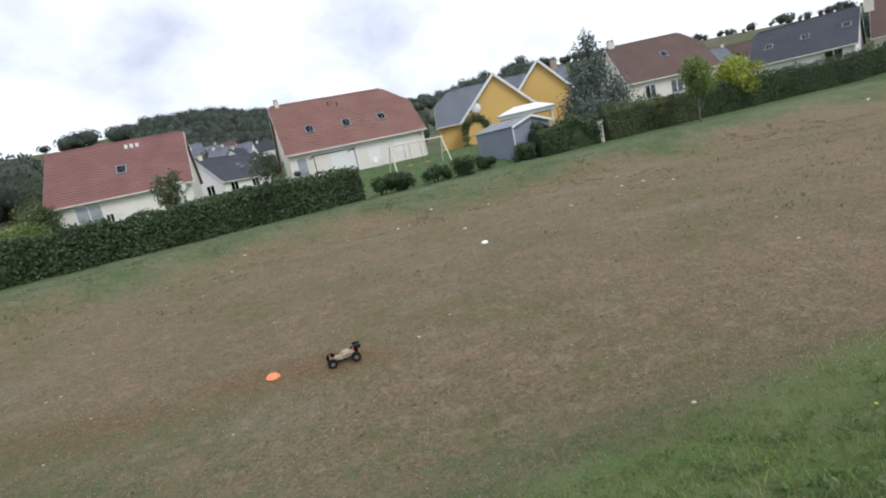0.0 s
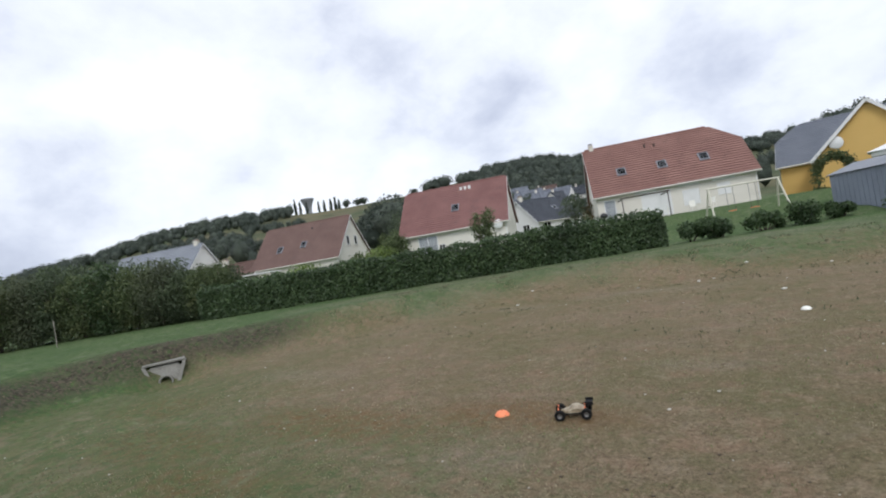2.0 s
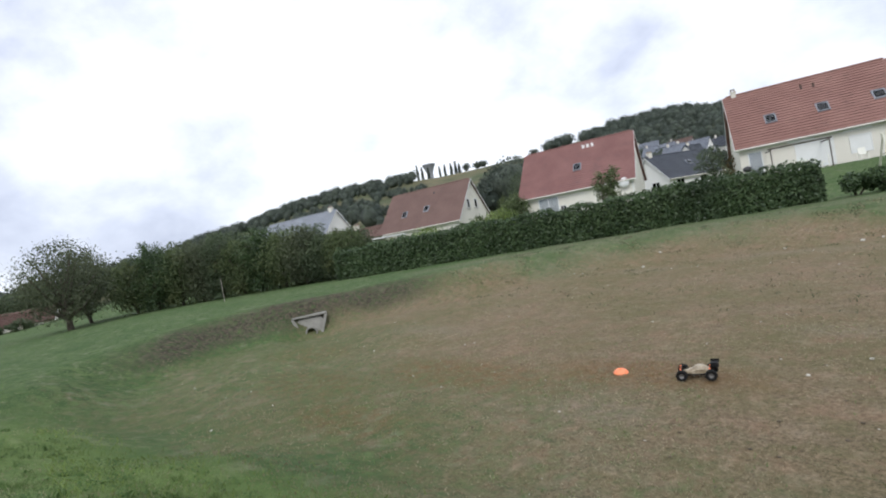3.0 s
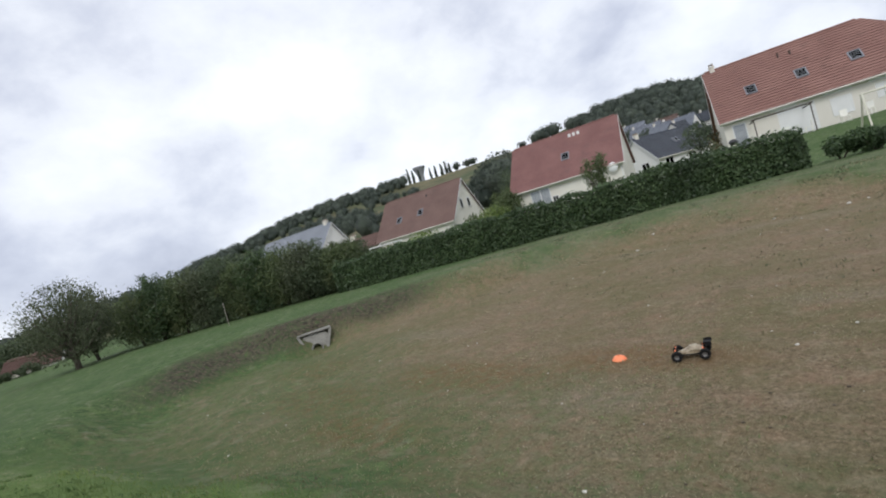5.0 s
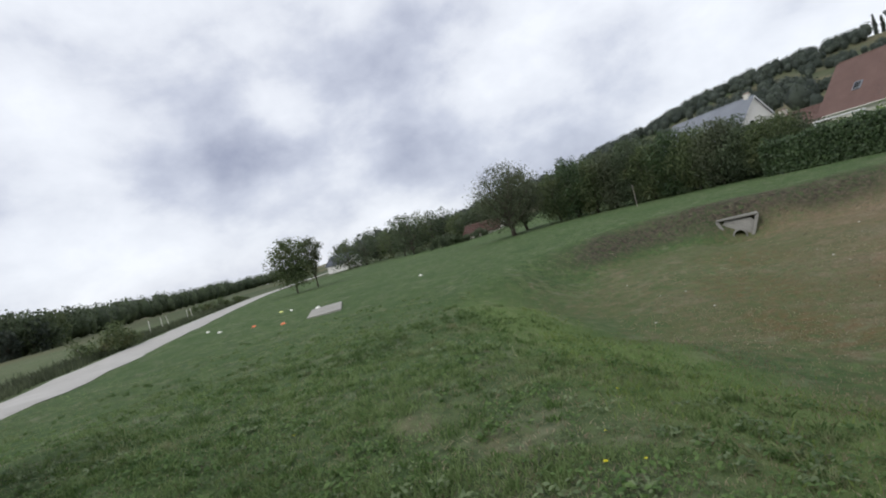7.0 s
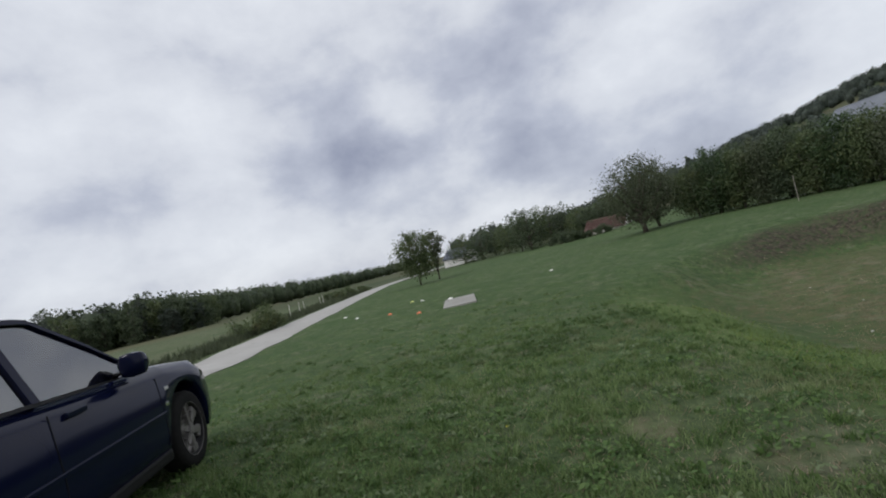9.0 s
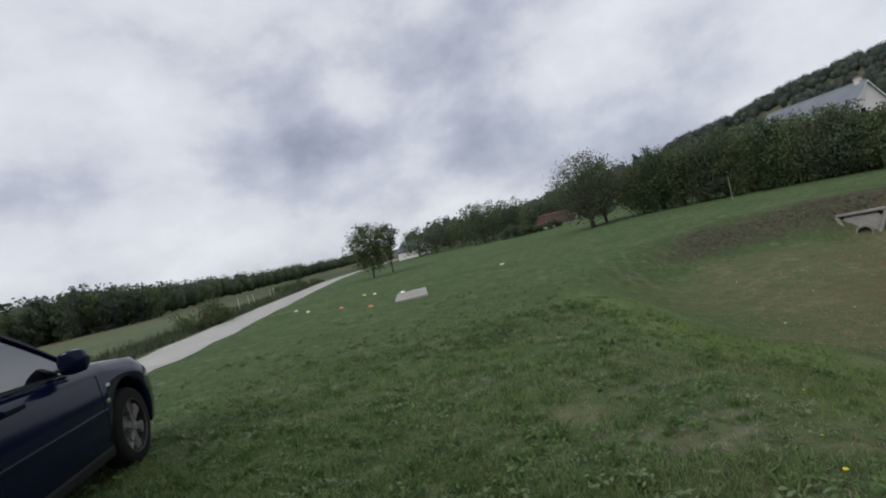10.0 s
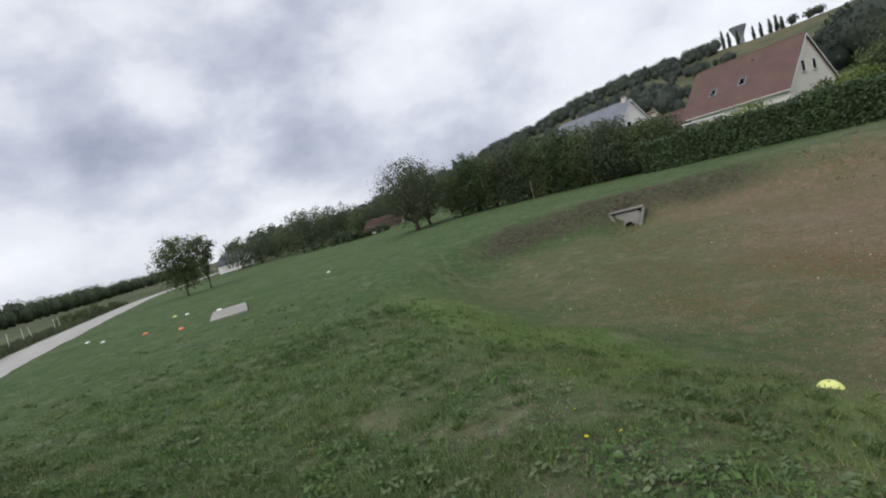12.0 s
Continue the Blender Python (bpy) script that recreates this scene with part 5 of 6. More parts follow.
for i, (sx, sy, sh) in enumerate(SHRUBS):
    sh *= (1.0, 0.86, 1.04, 0.9, 0.98, 0.84, 1.05)[i % 7]
    tree("tall_shrub", sx - 0.6, sy + 0.9, sh, 1.55, 0.2, "tall leafy shrub in a dense belt beside the grass", MAT[("shrub", "wood_leaf", "olive_leaf", "shrub", "hedge")[i % 5]], MAT["bark"], 60 + i, 0.07, 26, 7500, 0.14, "round", stems=2, category="shrub", group="shrub belt", hollow=0.3)
    tree("tall_shrub", sx - 2.2, sy + 2.8, sh * 1.02, 1.6, 0.6, "tall leafy shrub in a dense belt beside the grass", MAT["wood_leaf"], MAT["bark"], 90 + i, 0.07, 18, 3200, 0.16, "round", category="shrub", group="shrub belt", hollow=0.35)
for i, (az, r, h, w, mm) in enumerate(((-63.0, 35, 3.6, 1.7, "shrub"), (-61.2, 36, 3.4, 1.6, "olive_leaf"), (-59.6, 36, 3.0, 1.5, "red_leaf"), (-58.0, 34, 3.2, 1.6, "shrub"), (-56.4, 33, 3.0, 1.5, "olive_leaf"), (-54.8, 33, 2.7, 1.4, "shrub"), (-50.6, 33, 2.5, 1.3, "fresh_leaf"), (-52.6, 34, 2.5, 1.3, "wood_leaf"), (-45.0, 36, 2.6, 1.2, "shrub"), (-42.8, 36, 2.7, 1.5, "fresh_leaf"))):
    r, h = r + 3.5, h * (0.72 if -61.5 < az < -52 else 0.9)
    px, py = polar(az, r)
    tree("garden_shrub", px + 1.0, py, h, w, 0.2, "leafy garden shrub behind the long hedge", MAT[mm], MAT["bark"], 160 + i, 0.06, 15, 2200, 0.18, "round", stems=2, category="shrub", group="shrubs behind the hedge", hollow=0.3)
tree("orchard_tree", -38.2, 2.6, 5.4, 2.8, 0.9, "sparse grey-green tree with a forked trunk", MAT["olive_leaf"], MAT["bark"], 31, 0.13, 44, 12000, 0.13, "round", stems=3, hollow=0.1)
tree("orchard_tree", -41.5, 4.0, 4.8, 2.0, 0.9, "sparse grey-green tree beside the shrub belt", MAT["olive_leaf"], MAT["bark"], 32, 0.10, 30, 8000, 0.14, "round", stems=2, hollow=0.15)
tree("young_tree", -37.6, -14.6, 4.2, 1.75, 0.9, "bushy young tree on the open grass", MAT["shrub"], MAT["bark"], 33, 0.06, 30, 7000, 0.15, "round", hollow=0.12)
tree("young_tree", -40.6, -13.9, 3.9, 1.0, 1.2, "upright young tree on the open grass", MAT["olive_leaf"], MAT["bark"], 34, 0.06, 15, 2800, 0.16, "vase", hollow=0.2)
for i, (az, r, h, s) in enumerate(((-104.5, 82, 4.6, 2.6), (-102.6, 80, 4.8, 2.8), (-101, 84, 5.4, 2.6), (-99.6, 78, 4.4, 2.4), (-98.3, 70, 5.6, 2.2), (-97.3, 66, 5.2, 2.2), (-96.2, 70, 5.4, 2.6), (-94.8, 72, 5.0, 2.6), (-93.4, 74, 5.2, 2.6), (-91.6, 70, 3.6, 2.0), (-90.4, 68, 3.4, 1.9), (-89.2, 66, 3.4, 1.9), (-88.2, 72, 5.0, 2.6), (-86.5, 70, 5.2, 2.6))):
    px, py = polar(az, r)
    tree("field_tree", px, py, h, s, 0.3, "dark leafy tree along the far edge of the grass", MAT["wood_leaf" if i % 3 else "shrub"], MAT["bark"], 120 + i, 0.1, 15, 1700, 0.26, "round", group="trees at the grass edge", hollow=0.35)


for i, (az, r, w, h) in enumerate(((-94.2, 61, 2.8, 1.7), (-93.0, 60, 2.6, 1.5), (-91.9, 60, 2.4, 1.2), (-90.8, 59.5, 2.4, 0.9), (-89.6, 60, 2.4, 1.3))):
    px, py = polar(az, r)
    bush("field_shrub", px, py, w, h, "low dark round shrub at the far edge of the grass", MAT["wood_leaf"], 330 + i, 1500, 0.16, group="shrubs at the grass edge")

# ---- far woods ----
def scatter(bands, seed):
    r = random.Random(seed)
    out = []
    for az0, az1, r0, r1, n, h0, h1 in bands:
        for _ in range(n):
            a, d = r.uniform(az0, az1), r.uniform(r0, r1)
            h = r.uniform(h0, h1)
            x, y = polar(a, d)
            out.append((x, y, h, h * r.uniform(0.75, 1.15)))
    return out


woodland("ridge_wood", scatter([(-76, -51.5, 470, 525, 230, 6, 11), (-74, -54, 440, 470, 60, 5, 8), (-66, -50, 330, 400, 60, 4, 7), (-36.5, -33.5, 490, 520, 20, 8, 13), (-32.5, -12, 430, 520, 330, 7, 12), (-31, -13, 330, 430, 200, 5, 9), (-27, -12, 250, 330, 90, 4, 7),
                                   (-14, 10, 460, 530, 150, 6, 11), (-8, 12, 400, 470, 110, 5, 8), (9, 24, 490, 530, 60, 5, 9), (24, 50, 500, 530, 60, 3, 7)], 5), "dark mixed woodland on the ridge", MAT["hazed_leaf"], 0.42, 230)
woodland("hillside_trees", scatter([(-30, -14, 100, 150, 26, 2.5, 4.0), (-31, -14, 160, 250, 80, 3.5, 6), (-12, 14, 110, 300, 60, 4, 7), (14, 50, 120, 330, 70, 3.5, 6), (-56, -36, 120, 300, 40, 4, 7), (-74, -56, 140, 330, 60, 4, 8), (-86, -74, 110, 420, 110, 5, 8), (-105, -86, 110, 330, 110, 4.5, 7)], 6), "scattered trees and hedgerows on the slope", MAT["hazed_leaf"], 0.7, 80)
woodland("hillside_grove", scatter([(-42.5, -37.0, 120, 170, 22, 8, 13)], 12), "dark grove on the slope between houses", MAT["hazed_leaf"], 0.35, 500)
BELT = []
_r = random.Random(8)
for i in range(175):
    f = 0.14 + 0.86 * i / 174
    az = -150 + 40 * f
    r = 112 + 300 * max(0.0, (f - 0.25) / 0.75) ** 1.6 + _r.uniform(0, 14)
    h = _r.uniform(6.4, 9.4) * (1 - 0.05 * f)
    BELT.append((*polar(az, r), h, h * _r.uniform(0.6, 0.95)))
for i in range(34):
    az = -152 + i * 0.62 + _r.uniform(-0.2, 0.2)
    px, py = polar(az, 106 + _r.uniform(0, 12))
    h = _r.choice((5.2, 6.2, 7.0, 7.8, 9.0)) * _r.uniform(0.92, 1.08) * (1.22 if i < 14 else 1.0)
    tree("field_tree", px, py, h, h * _r.uniform(0.26, 0.4), 0.3, "dark tree in the line beyond the meadow", MAT[("wood_leaf", "shrub", "wood_leaf", "hazed_leaf")[i % 4]], MAT["bark"], 400 + i, 0.16, 15, 1500, 0.42, "round", group="trees beyond the meadow", hollow=0.35)
woodland("river_wood", BELT, "dark line of trees beyond the meadow", MAT["wood_leaf"], 0.6, 150)
woodland("distant_wood", scatter([(-180, -108, 520, 640, 150, 8, 13), (60, 180, 220, 320, 160, 8, 12)], 14), "distant woodland closing the valley", MAT["hazed_leaf"], 0.8, 40)


def poplar(az, r, h, w, seed):
    x, y = polar(az, r)
    tree("poplar", x, y, h, w, h * 0.04, "slim dark poplar on the ridge", MAT["hazed_leaf"], MAT["bark"], seed, 0.5, 40, 1500, 1.0, "column", group="ridge poplars", hollow=0.2)


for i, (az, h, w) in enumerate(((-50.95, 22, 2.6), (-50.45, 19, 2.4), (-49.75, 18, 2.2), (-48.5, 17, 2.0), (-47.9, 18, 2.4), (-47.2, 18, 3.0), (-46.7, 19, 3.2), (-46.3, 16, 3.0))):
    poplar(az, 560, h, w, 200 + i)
woodland("ridge_trees", [(*polar(a, 520), h, w) for a, h, w in ((-45.5, 8, 8), (-44.2, 7, 10), (-43.6, 7, 9), (-38.0, 6, 9), (-35.4, 9, 12), (-34.2, 10, 12), (2.2, 12, 10), (4.6, 12, 12), (8.6, 14, 13), (7.6, 10, 9), (10.8, 9, 9), (32.0, 7, 14), (36.0, 7, 12), (-73.9, 9, 10))], "single trees standing on the skyline", MAT["hazed_leaf"], 0.9, 120)


def water_tower():
    x, y = polar(-49.6, 590)
    top = thing("water_tower", Matrix.Translation((x, y, ground_z(x, y) - 1)), "grey concrete water tower on the ridge", "water tower")
    part("shaft", lathe([(4.2, 0), (3.7, 10), (3.6, 17)], 24), MAT["tower_concrete"], top, smooth=True)
    part("tank", lathe([(3.6, 17), (4.4, 20), (6.4, 24.5), (7.4, 26.5), (7.4, 27.6), (0.01, 28.2)], 28), MAT["tower_concrete"], top)


water_tower()


# ---- the meadow beyond the lane ----
for i, (az, r, w, h) in enumerate(((-131.5, 28.5, 3.0, 1.7), (-129.6, 30.5, 2.6, 1.3), (-127.6, 33.0, 2.4, 0.9), (-120.5, 55.0, 3.0, 1.2), (-118.6, 62.0, 3.4, 1.4), (-117.0, 66.0, 3.0, 1.0))):
    px, py = polar(az, r)
    bush("meadow_bush", px, py, w, h, "wild green bush in the rough strip beside the lane", MAT["shrub"], 300 + i, 1300, 0.13, group="bushes along the lane")
posts = None
for i in range(8):
    s = 27 + i * 3.2 + 1.3 * math.sin(i * 2.3)
    px, py = -0.956 * s + 0.292 * 12.7, -0.292 * s - 0.956 * 12.7
    m = pose(px, py, ground_z(px, py), 5 * math.sin(i * 3), 8 * math.cos(i * 5))
    if posts is None:
        posts = thing("fence_post", m, "pale weathered fence post beside the lane", "post", "lane fence posts")
        part("stake", tube([(0, 0, -0.2), (0.01, 0, 0.5), (0, 0, 0.95)], [0.026, 0.025, 0.023], 8), MAT["white_stone"], posts)
    else:
        copy_thing(posts, m)
stake = thing("marker_post", pose(-29.4, 9.2, ground_z(-29.4, 9.2)), "thin pale wooden post on the grass", "post")
part("stake", tube([(0, 0, -0.2), (0.01, 0.0, 0.7), (0.0, 0.0, 1.35)], [0.019, 0.018, 0.017], 8), MAT["post_wood"], stake)

# rough grass between the lane and the wood, and in the yards
count = 16000
s = rng.uniform(5, 75, count)
c = 11.1 + np.abs(rng.normal(size=count)) * 1.6
RX, RY = -0.956 * s + 0.292 * c, -0.292 * s - 0.956 * c


def blades(name, X, Y, height, width, material, label, lean=0.5, z=None):
    """Single tapered blades standing on the ground."""
    n = len(X)
    z = land(X, Y) - 0.01 if z is None else z
    a = rng.random(n) * 2 * np.pi
    h = height * (0.55 + 0.75 * rng.random(n))
    w = np.broadcast_to(width, (n,)) * (0.7 + 0.6 * rng.random(n))
    b = rng.random(n) * 2 * np.pi
    k = lean * h * rng.random(n)
    base = np.stack([X, Y, z], axis=1)
    u = np.stack([np.cos(a) * w, np.sin(a) * w, np.zeros(n)], axis=1)
    tip = base + np.stack([np.cos(b) * k, np.sin(b) * k, h], axis=1)
    mid = base + np.stack([np.cos(b) * k * 0.35, np.sin(b) * k * 0.35, h * 0.55], axis=1)
    V = np.stack([base - u, base + u, mid + u * 0.7, tip, mid - u * 0.7], axis=1).reshape(-1, 3)
    ob = fast_mesh(name, V, np.arange(len(V)), 5, material)
    return tagged(ob, label, "grass", kind="stuff")


blades("rough_grass", RX, RY, 0.32, 0.02, MAT["olive_leaf"], "tall rough grass beside the lane")


def field_points(n, x0, x1, y0, y1, power=1.0, cx=0.6, cy=-0.4, reach=9.0):
    """Places on the plan, thinning with the distance from the standing place."""
    X, Y = rng.uniform(x0, x1, n), rng.uniform(y0, y1, n)
    keep = rng.random(n) < np.clip(1.15 - (np.hypot(X - cx, Y - cy) / reach) ** power, 0.05, 1)
    return X[keep], Y[keep]


def clumps(n, x0, x1, y0, y1, each, spread, seed, gate, reach=10.0):
    """Blade places gathered in n clumps; gate is how much of the plan carries them."""
    X, Y = field_points(n, x0, x1, y0, y1, reach=reach)
    d = basin_distance(X, Y)
    ok = (rng.random(len(X)) < smooth(0.9, 3.4, d)) & (value_noise(X * 0.9, Y * 0.9, seed) * 0.6 + value_noise(X * 3, Y * 3, seed + 1) * 0.4 > gate) & (spots(X, Y, SOIL) < 0.25)
    X, Y = X[ok], Y[ok]
    size = np.repeat(0.55 + 0.9 * rng.random(len(X)), each)
    k, a = spread * np.sqrt(rng.random(len(X) * each)) * size, rng.random(len(X) * each) * 2 * np.pi
    return np.repeat(X, each) + k * np.cos(a), np.repeat(Y, each) + k * np.sin(a), size


def tufts_and_weeds():
    """Uneven tufts, flat rosettes and pale weeds that make the mown bank lumpy."""
    X, Y, size = clumps(9880, -13, 5.0, -8, 3.4, 26, 0.055, 101, 0.46)
    blades("grass_tuft", X, Y, 0.062 * size, 0.0042, MAT["grass"], "uneven taller tufts in the mown grass", 1.0)
    X, Y, size = clumps(5700, -13, 5.0, -8, 3.4, 22, 0.05, 111, 0.5)
    blades("dark_tuft", X, Y, 0.055 * size, 0.005, MAT["clover"], "dark green tufts in the mown grass", 0.9)
    for name, n, each, leaf, mat, seed, gate, label in (("rosette_weed", 3600, 9, 0.042, "clover", 121, 0.5, "broad-leaved rosette weeds in the grass"), ("pale_weed", 3000, 10, 0.040, "pale_weed", 131, 0.5, "pale grey-green weeds in the grass")):
        X, Y, size = clumps(n, -9, 4.5, -6.5, 3.2, each, 0.06, seed, gate)
        P = np.stack([X, Y, land(X, Y) + 0.018 + 0.03 * rng.random(len(X))], axis=1)
        tagged(leaves(name, P, leaf * size, MAT[mat], None, np.tile([0, 0, 1.5], (len(P), 1)), 0.75, 0.5), label, "weeds", kind="stuff")


def grass_cover():
    for n, box_, reach in ((430000, (-6.5, 4.5, -6, 3.8), 6.0), (260000, (-16, 6, -11, 4.2), 14.0)):
        X, Y = field_points(n, *box_, reach=reach)
        d = basin_distance(X, Y)
        clump = value_noise(X * 2.2, Y * 2.2, 21) * 0.5 + value_noise(X * 8, Y * 8, 22) * 0.5
        bare = spots(X, Y, SOIL)
        pick = rng.random(len(X))
        green = (rng.random(len(X)) < smooth(0.3, 2.6, d)) & (pick < 0.05 + 1.4 * np.maximum(clump - 0.2, 0)) & (rng.random(len(X)) > bare * 0.9)
        blades("grass", X[green], Y[green], 0.014 + 0.075 * clump[green] ** 2, 0.0034, MAT["grass"], "short mown grass on the bank", 1.1)
        straw = (pick > 0.80 - 0.16 * smooth(-3, 0, X)) & (d > 0.3) & (rng.random(len(X)) < 0.3 + 0.7 * value_noise(X * 1.6 + 7, Y * 1.6, 23))
        blades("dry_grass", X[straw], Y[straw], 0.032, 0.0036, MAT["straw"], "dead straw among the mown grass", 1.6)
    X, Y = field_points(170000, -10, 4, -6, 2.6)
    d = basin_distance(X, Y)
    leafy = (d > 1.1) & (value_noise(X * 1.3, Y * 1.3, 31) * 0.6 + value_noise(X * 4, Y * 4, 32) * 0.4 > 0.53) & (spots(X, Y, SOIL) < 0.3)
    X, Y = X[leafy], Y[leafy]
    P = np.stack([X, Y, land(X, Y) + 0.012 + 0.022 * rng.random(len(X))], axis=1)
    tagged(leaves("clover", P, 0.014 + 0.024 * rng.random(len(P)) ** 2, MAT["clover"], None, np.tile([0, 0, 1.6], (len(P), 1)), 0.7, 0.8), "clover and small weeds in the grass", "weeds", kind="stuff")
    X, Y = field_points(150000, -10, 7, 0.0, 5.5, reach=12.0)
    d = basin_distance(X, Y)
    rim = (rng.random(len(X)) < smooth(0.1, 1.9, d) * (1 - smooth(2.1, 3.2, d))) & (rng.random(len(X)) < 0.32 * value_noise(X * 1.2, Y * 1.2, 41))
    blades("lush_grass", X[rim], Y[rim], 0.065, 0.005, MAT["lush_grass"], "longer bright green grass along the bank", 1.3)
    X, Y = field_points(260000, -17, 12, 1.5, 18, reach=13.0, cy=1.0)
    d = basin_distance(X, Y)
    tuft = value_noise(X * 1.6, Y * 1.6, 51) * 0.5 + value_noise(X * 5, Y * 5, 52) * 0.5
    dry = (d < 1.3) & (rng.random(len(X)) < tuft ** 2 * 2.4)
    blades("dry_stubble", X[dry], Y[dry], 0.03, 0.006, MAT["straw"], "short dry stubble on the basin floor", 1.4)
    some = (d < 1.5) & (tuft > 0.52) & (rng.random(len(X)) < 0.13)
    blades("sparse_grass", X[some], Y[some], 0.035, 0.006, MAT["grass"], "sparse green tufts on the basin floor", 1.0)
    # ragged tufts on the far side of the floor and on its bank
    X, Y = rng.uniform(-15, 24, 150000), rng.uniform(7.5, 27, 150000)
    d = basin_distance(X, Y)
    lump = value_noise(X * 1.3, Y * 2.2, 71) * 0.6 + value_noise(X * 4.5, Y * 4.5, 72) * 0.4
    keep = (rng.random(len(X)) < smooth(0.50, 0.72, lump) * (0.22 + 0.78 * smooth(-2.5, 0.2, d)) * (1 - smooth(2.2, 3.6, d)) * smooth(8, 12, Y + 0.2 * X))
    X, Y = X[keep], Y[keep]
    pale = rng.random(len(X)) < 0.25 + 0.5 * (value_noise(X * 0.9, Y * 0.9, 73) > 0.5)
    blades("bank_straw", X[pale], Y[pale], 0.06, 0.011, MAT["straw"], "ragged dry tufts along the far bank", 1.5)
    tufts_and_weeds()
    blades("bank_grass", X[~pale], Y[~pale], 0.07, 0.010, MAT["olive_leaf"], "ragged grey-green tufts along the far bank", 1.3)


grass_cover()


def stones(name, n, material, label, x0, x1, y0, y1, size, seed, inside=True):
    """Loose bits, half sunk in the ground."""
    r = np.random.default_rng(seed)
    V0, F0 = ico_template(1)
    X, Y = r.uniform(x0, x1, n), r.uniform(y0, y1, n)
    if inside is None:
        d = basin_distance(X, Y)
        keep = (d > -0.4) & (d < 1.5)
    else:
        keep = (basin_distance(X, Y) < 0.9) if inside else (basin_distance(X, Y) > 0.9)
    X, Y = X[keep], Y[keep]
    Z = land(X, Y)
    verts, loops = [], []
    for i in range(len(X)):
        k = size * (0.4 + 1.2 * r.random() ** 2)
        verts.append(V0 * (1 + 0.5 * (r.random((len(V0), 1)) - 0.5)) * k * np.array([1, 0.8, 0.5]) + np.array([X[i], Y[i], Z[i] + 0.2 * k]))
        loops.append((F0 + i * len(V0)).ravel())
    return tagged(fast_mesh(name, np.concatenate(verts), np.concatenate(loops), 3, material), label, "stones", kind="stuff")


stones("chalk_bits", 260, MAT["white_stone"], "small white chalk stones scattered on dry soil", -14, 22, 2, 22, 0.017, 3)
stones("chalk_lumps", 26, MAT["white_stone"], "larger white stones near the far bank", -12, 8, 15, 22, 0.05, 4)
stones("soil_lumps", 900, MAT["soil_clod"], "dark crumbled soil on the bare bank by the drain", -17.6, -14.2, 4.5, 11.5, 0.026, 6, inside=None)
stones("soil_clods", 1100, MAT["soil_clod"], "crumbs of dry soil on the basin floor", -14, 12, 2, 14, 0.014, 5)


# ---- dandelions ----
def dandelion():
    top = thing("dandelion", pose(0, 0, 0), "single yellow dandelion in the grass", "flower", "dandelions")
    part("stem", tube([(0, 0, -0.01), (0.004, 0, 0.03), (0.002, 0.002, 0.058)], 0.0022, 5), MAT["clover"], top)
    bm = bmesh.new()
    for ring, (rad, rise) in enumerate(((0.016, 0.002), (0.011, 0.006), (0.006, 0.009))):
        for k in range(12):
            a = k * math.pi / 6 + ring * 0.26
            c, s = math.cos(a), math.sin(a)
            v = [bm.verts.new(p) for p in ((-s * 0.003, c * 0.003, 0.058), (c * rad - s * 0.004, s * rad + c * 0.004, 0.058 + rise), (c * rad + s * 0.004, s * rad - c * 0.004, 0.058 + rise), (s * 0.003, -c * 0.003, 0.058))]
            bm.faces.new(v)
    part("petals", bm, MAT["petal"], top, "yellow petals")
    return top


flower = dandelion()
FLOWERS = [(-1.30, -0.20), (-1.30, 0.0), (-1.70, -0.10), (-2.60, -2.30), (-2.6, 0.2), (0.5, 1.75), (2.5, 2.3), (1.7, 2.0)]
for i, (fx, fy) in enumerate(FLOWERS):
    m = pose(fx, fy, ground_z(fx, fy), 8 * math.sin(i * 2), 8 * math.cos(i), 40 * i)
    m = m @ Matrix.Scale(0.72, 4)
    if i == 0:
        flower.matrix_world = m
    else:
        copy_thing(flower, m)


# ---- disc markers ----
def marker(x, y, colour, material, turn=0.0, z=None, size=0.9):
    top = thing("marker_cone", pose(x, y, (ground_z(x, y) if z is None else z) + 0.004, 3 * math.sin(x), 3 * math.cos(y), turn), f"low {colour} plastic marker cone on the ground", "marker cone", "marker cones")
    top.scale = (size, size, size * 0.85)
    part("disc", lathe([(0.115, 0.0), (0.118, 0.008), (0.110, 0.022), (0.092, 0.052), (0.062, 0.078), (0.03, 0.088), (0.018, 0.088), (0.016, 0.08), (0.06, 0.070), (0.088, 0.045), (0.106, 0.006)], 28), MAT[material], top, smooth=True)
    return top


marker(-2.80, 6.30, "orange", "orange")
marker(0.68, 13.2, "pale", "white_plastic")
marker(-1.82, 1.76, "yellow", "lemon", 20, ground_z(-1.82, 1.76) - 0.01, 0.74)
for mx, my, mc, mm in ((-20.0, -12.5, "white", "white_plastic"), (-18.5, -11.2, "white", "white_plastic"), (-16.8, -9.0, "orange", "orange"), (-15.5, -7.4, "orange", "orange"), (-20.8, -9.5, "pale yellow", "lemon"), (-19.9, -8.7, "white", "white_plastic"), (-21.4, -3.2, "white", "white_plastic"), (24.0, 30.5, "white", "white_plastic")):
    marker(mx, my, mc, mm, size=0.75)


# ---- concrete slab and drain outlet ----
def slab():
    top = thing("concrete_slab", pose(-16.05, -6.05, ground_z(-16, -6) + 0.02, 0.5, 0.5, 14), "pale weathered concrete slab lying in the grass", "slab")
    part("plate", box((-1.35, -0.55, -0.1), (1.35, 0.55, 0.05), bevel=0.015), MAT["concrete"], top)
    return top


slab()
marker(-17.25, -6.7, "white", "white_plastic", 0, ground_z(-17.25, -6.7) + 0.06)


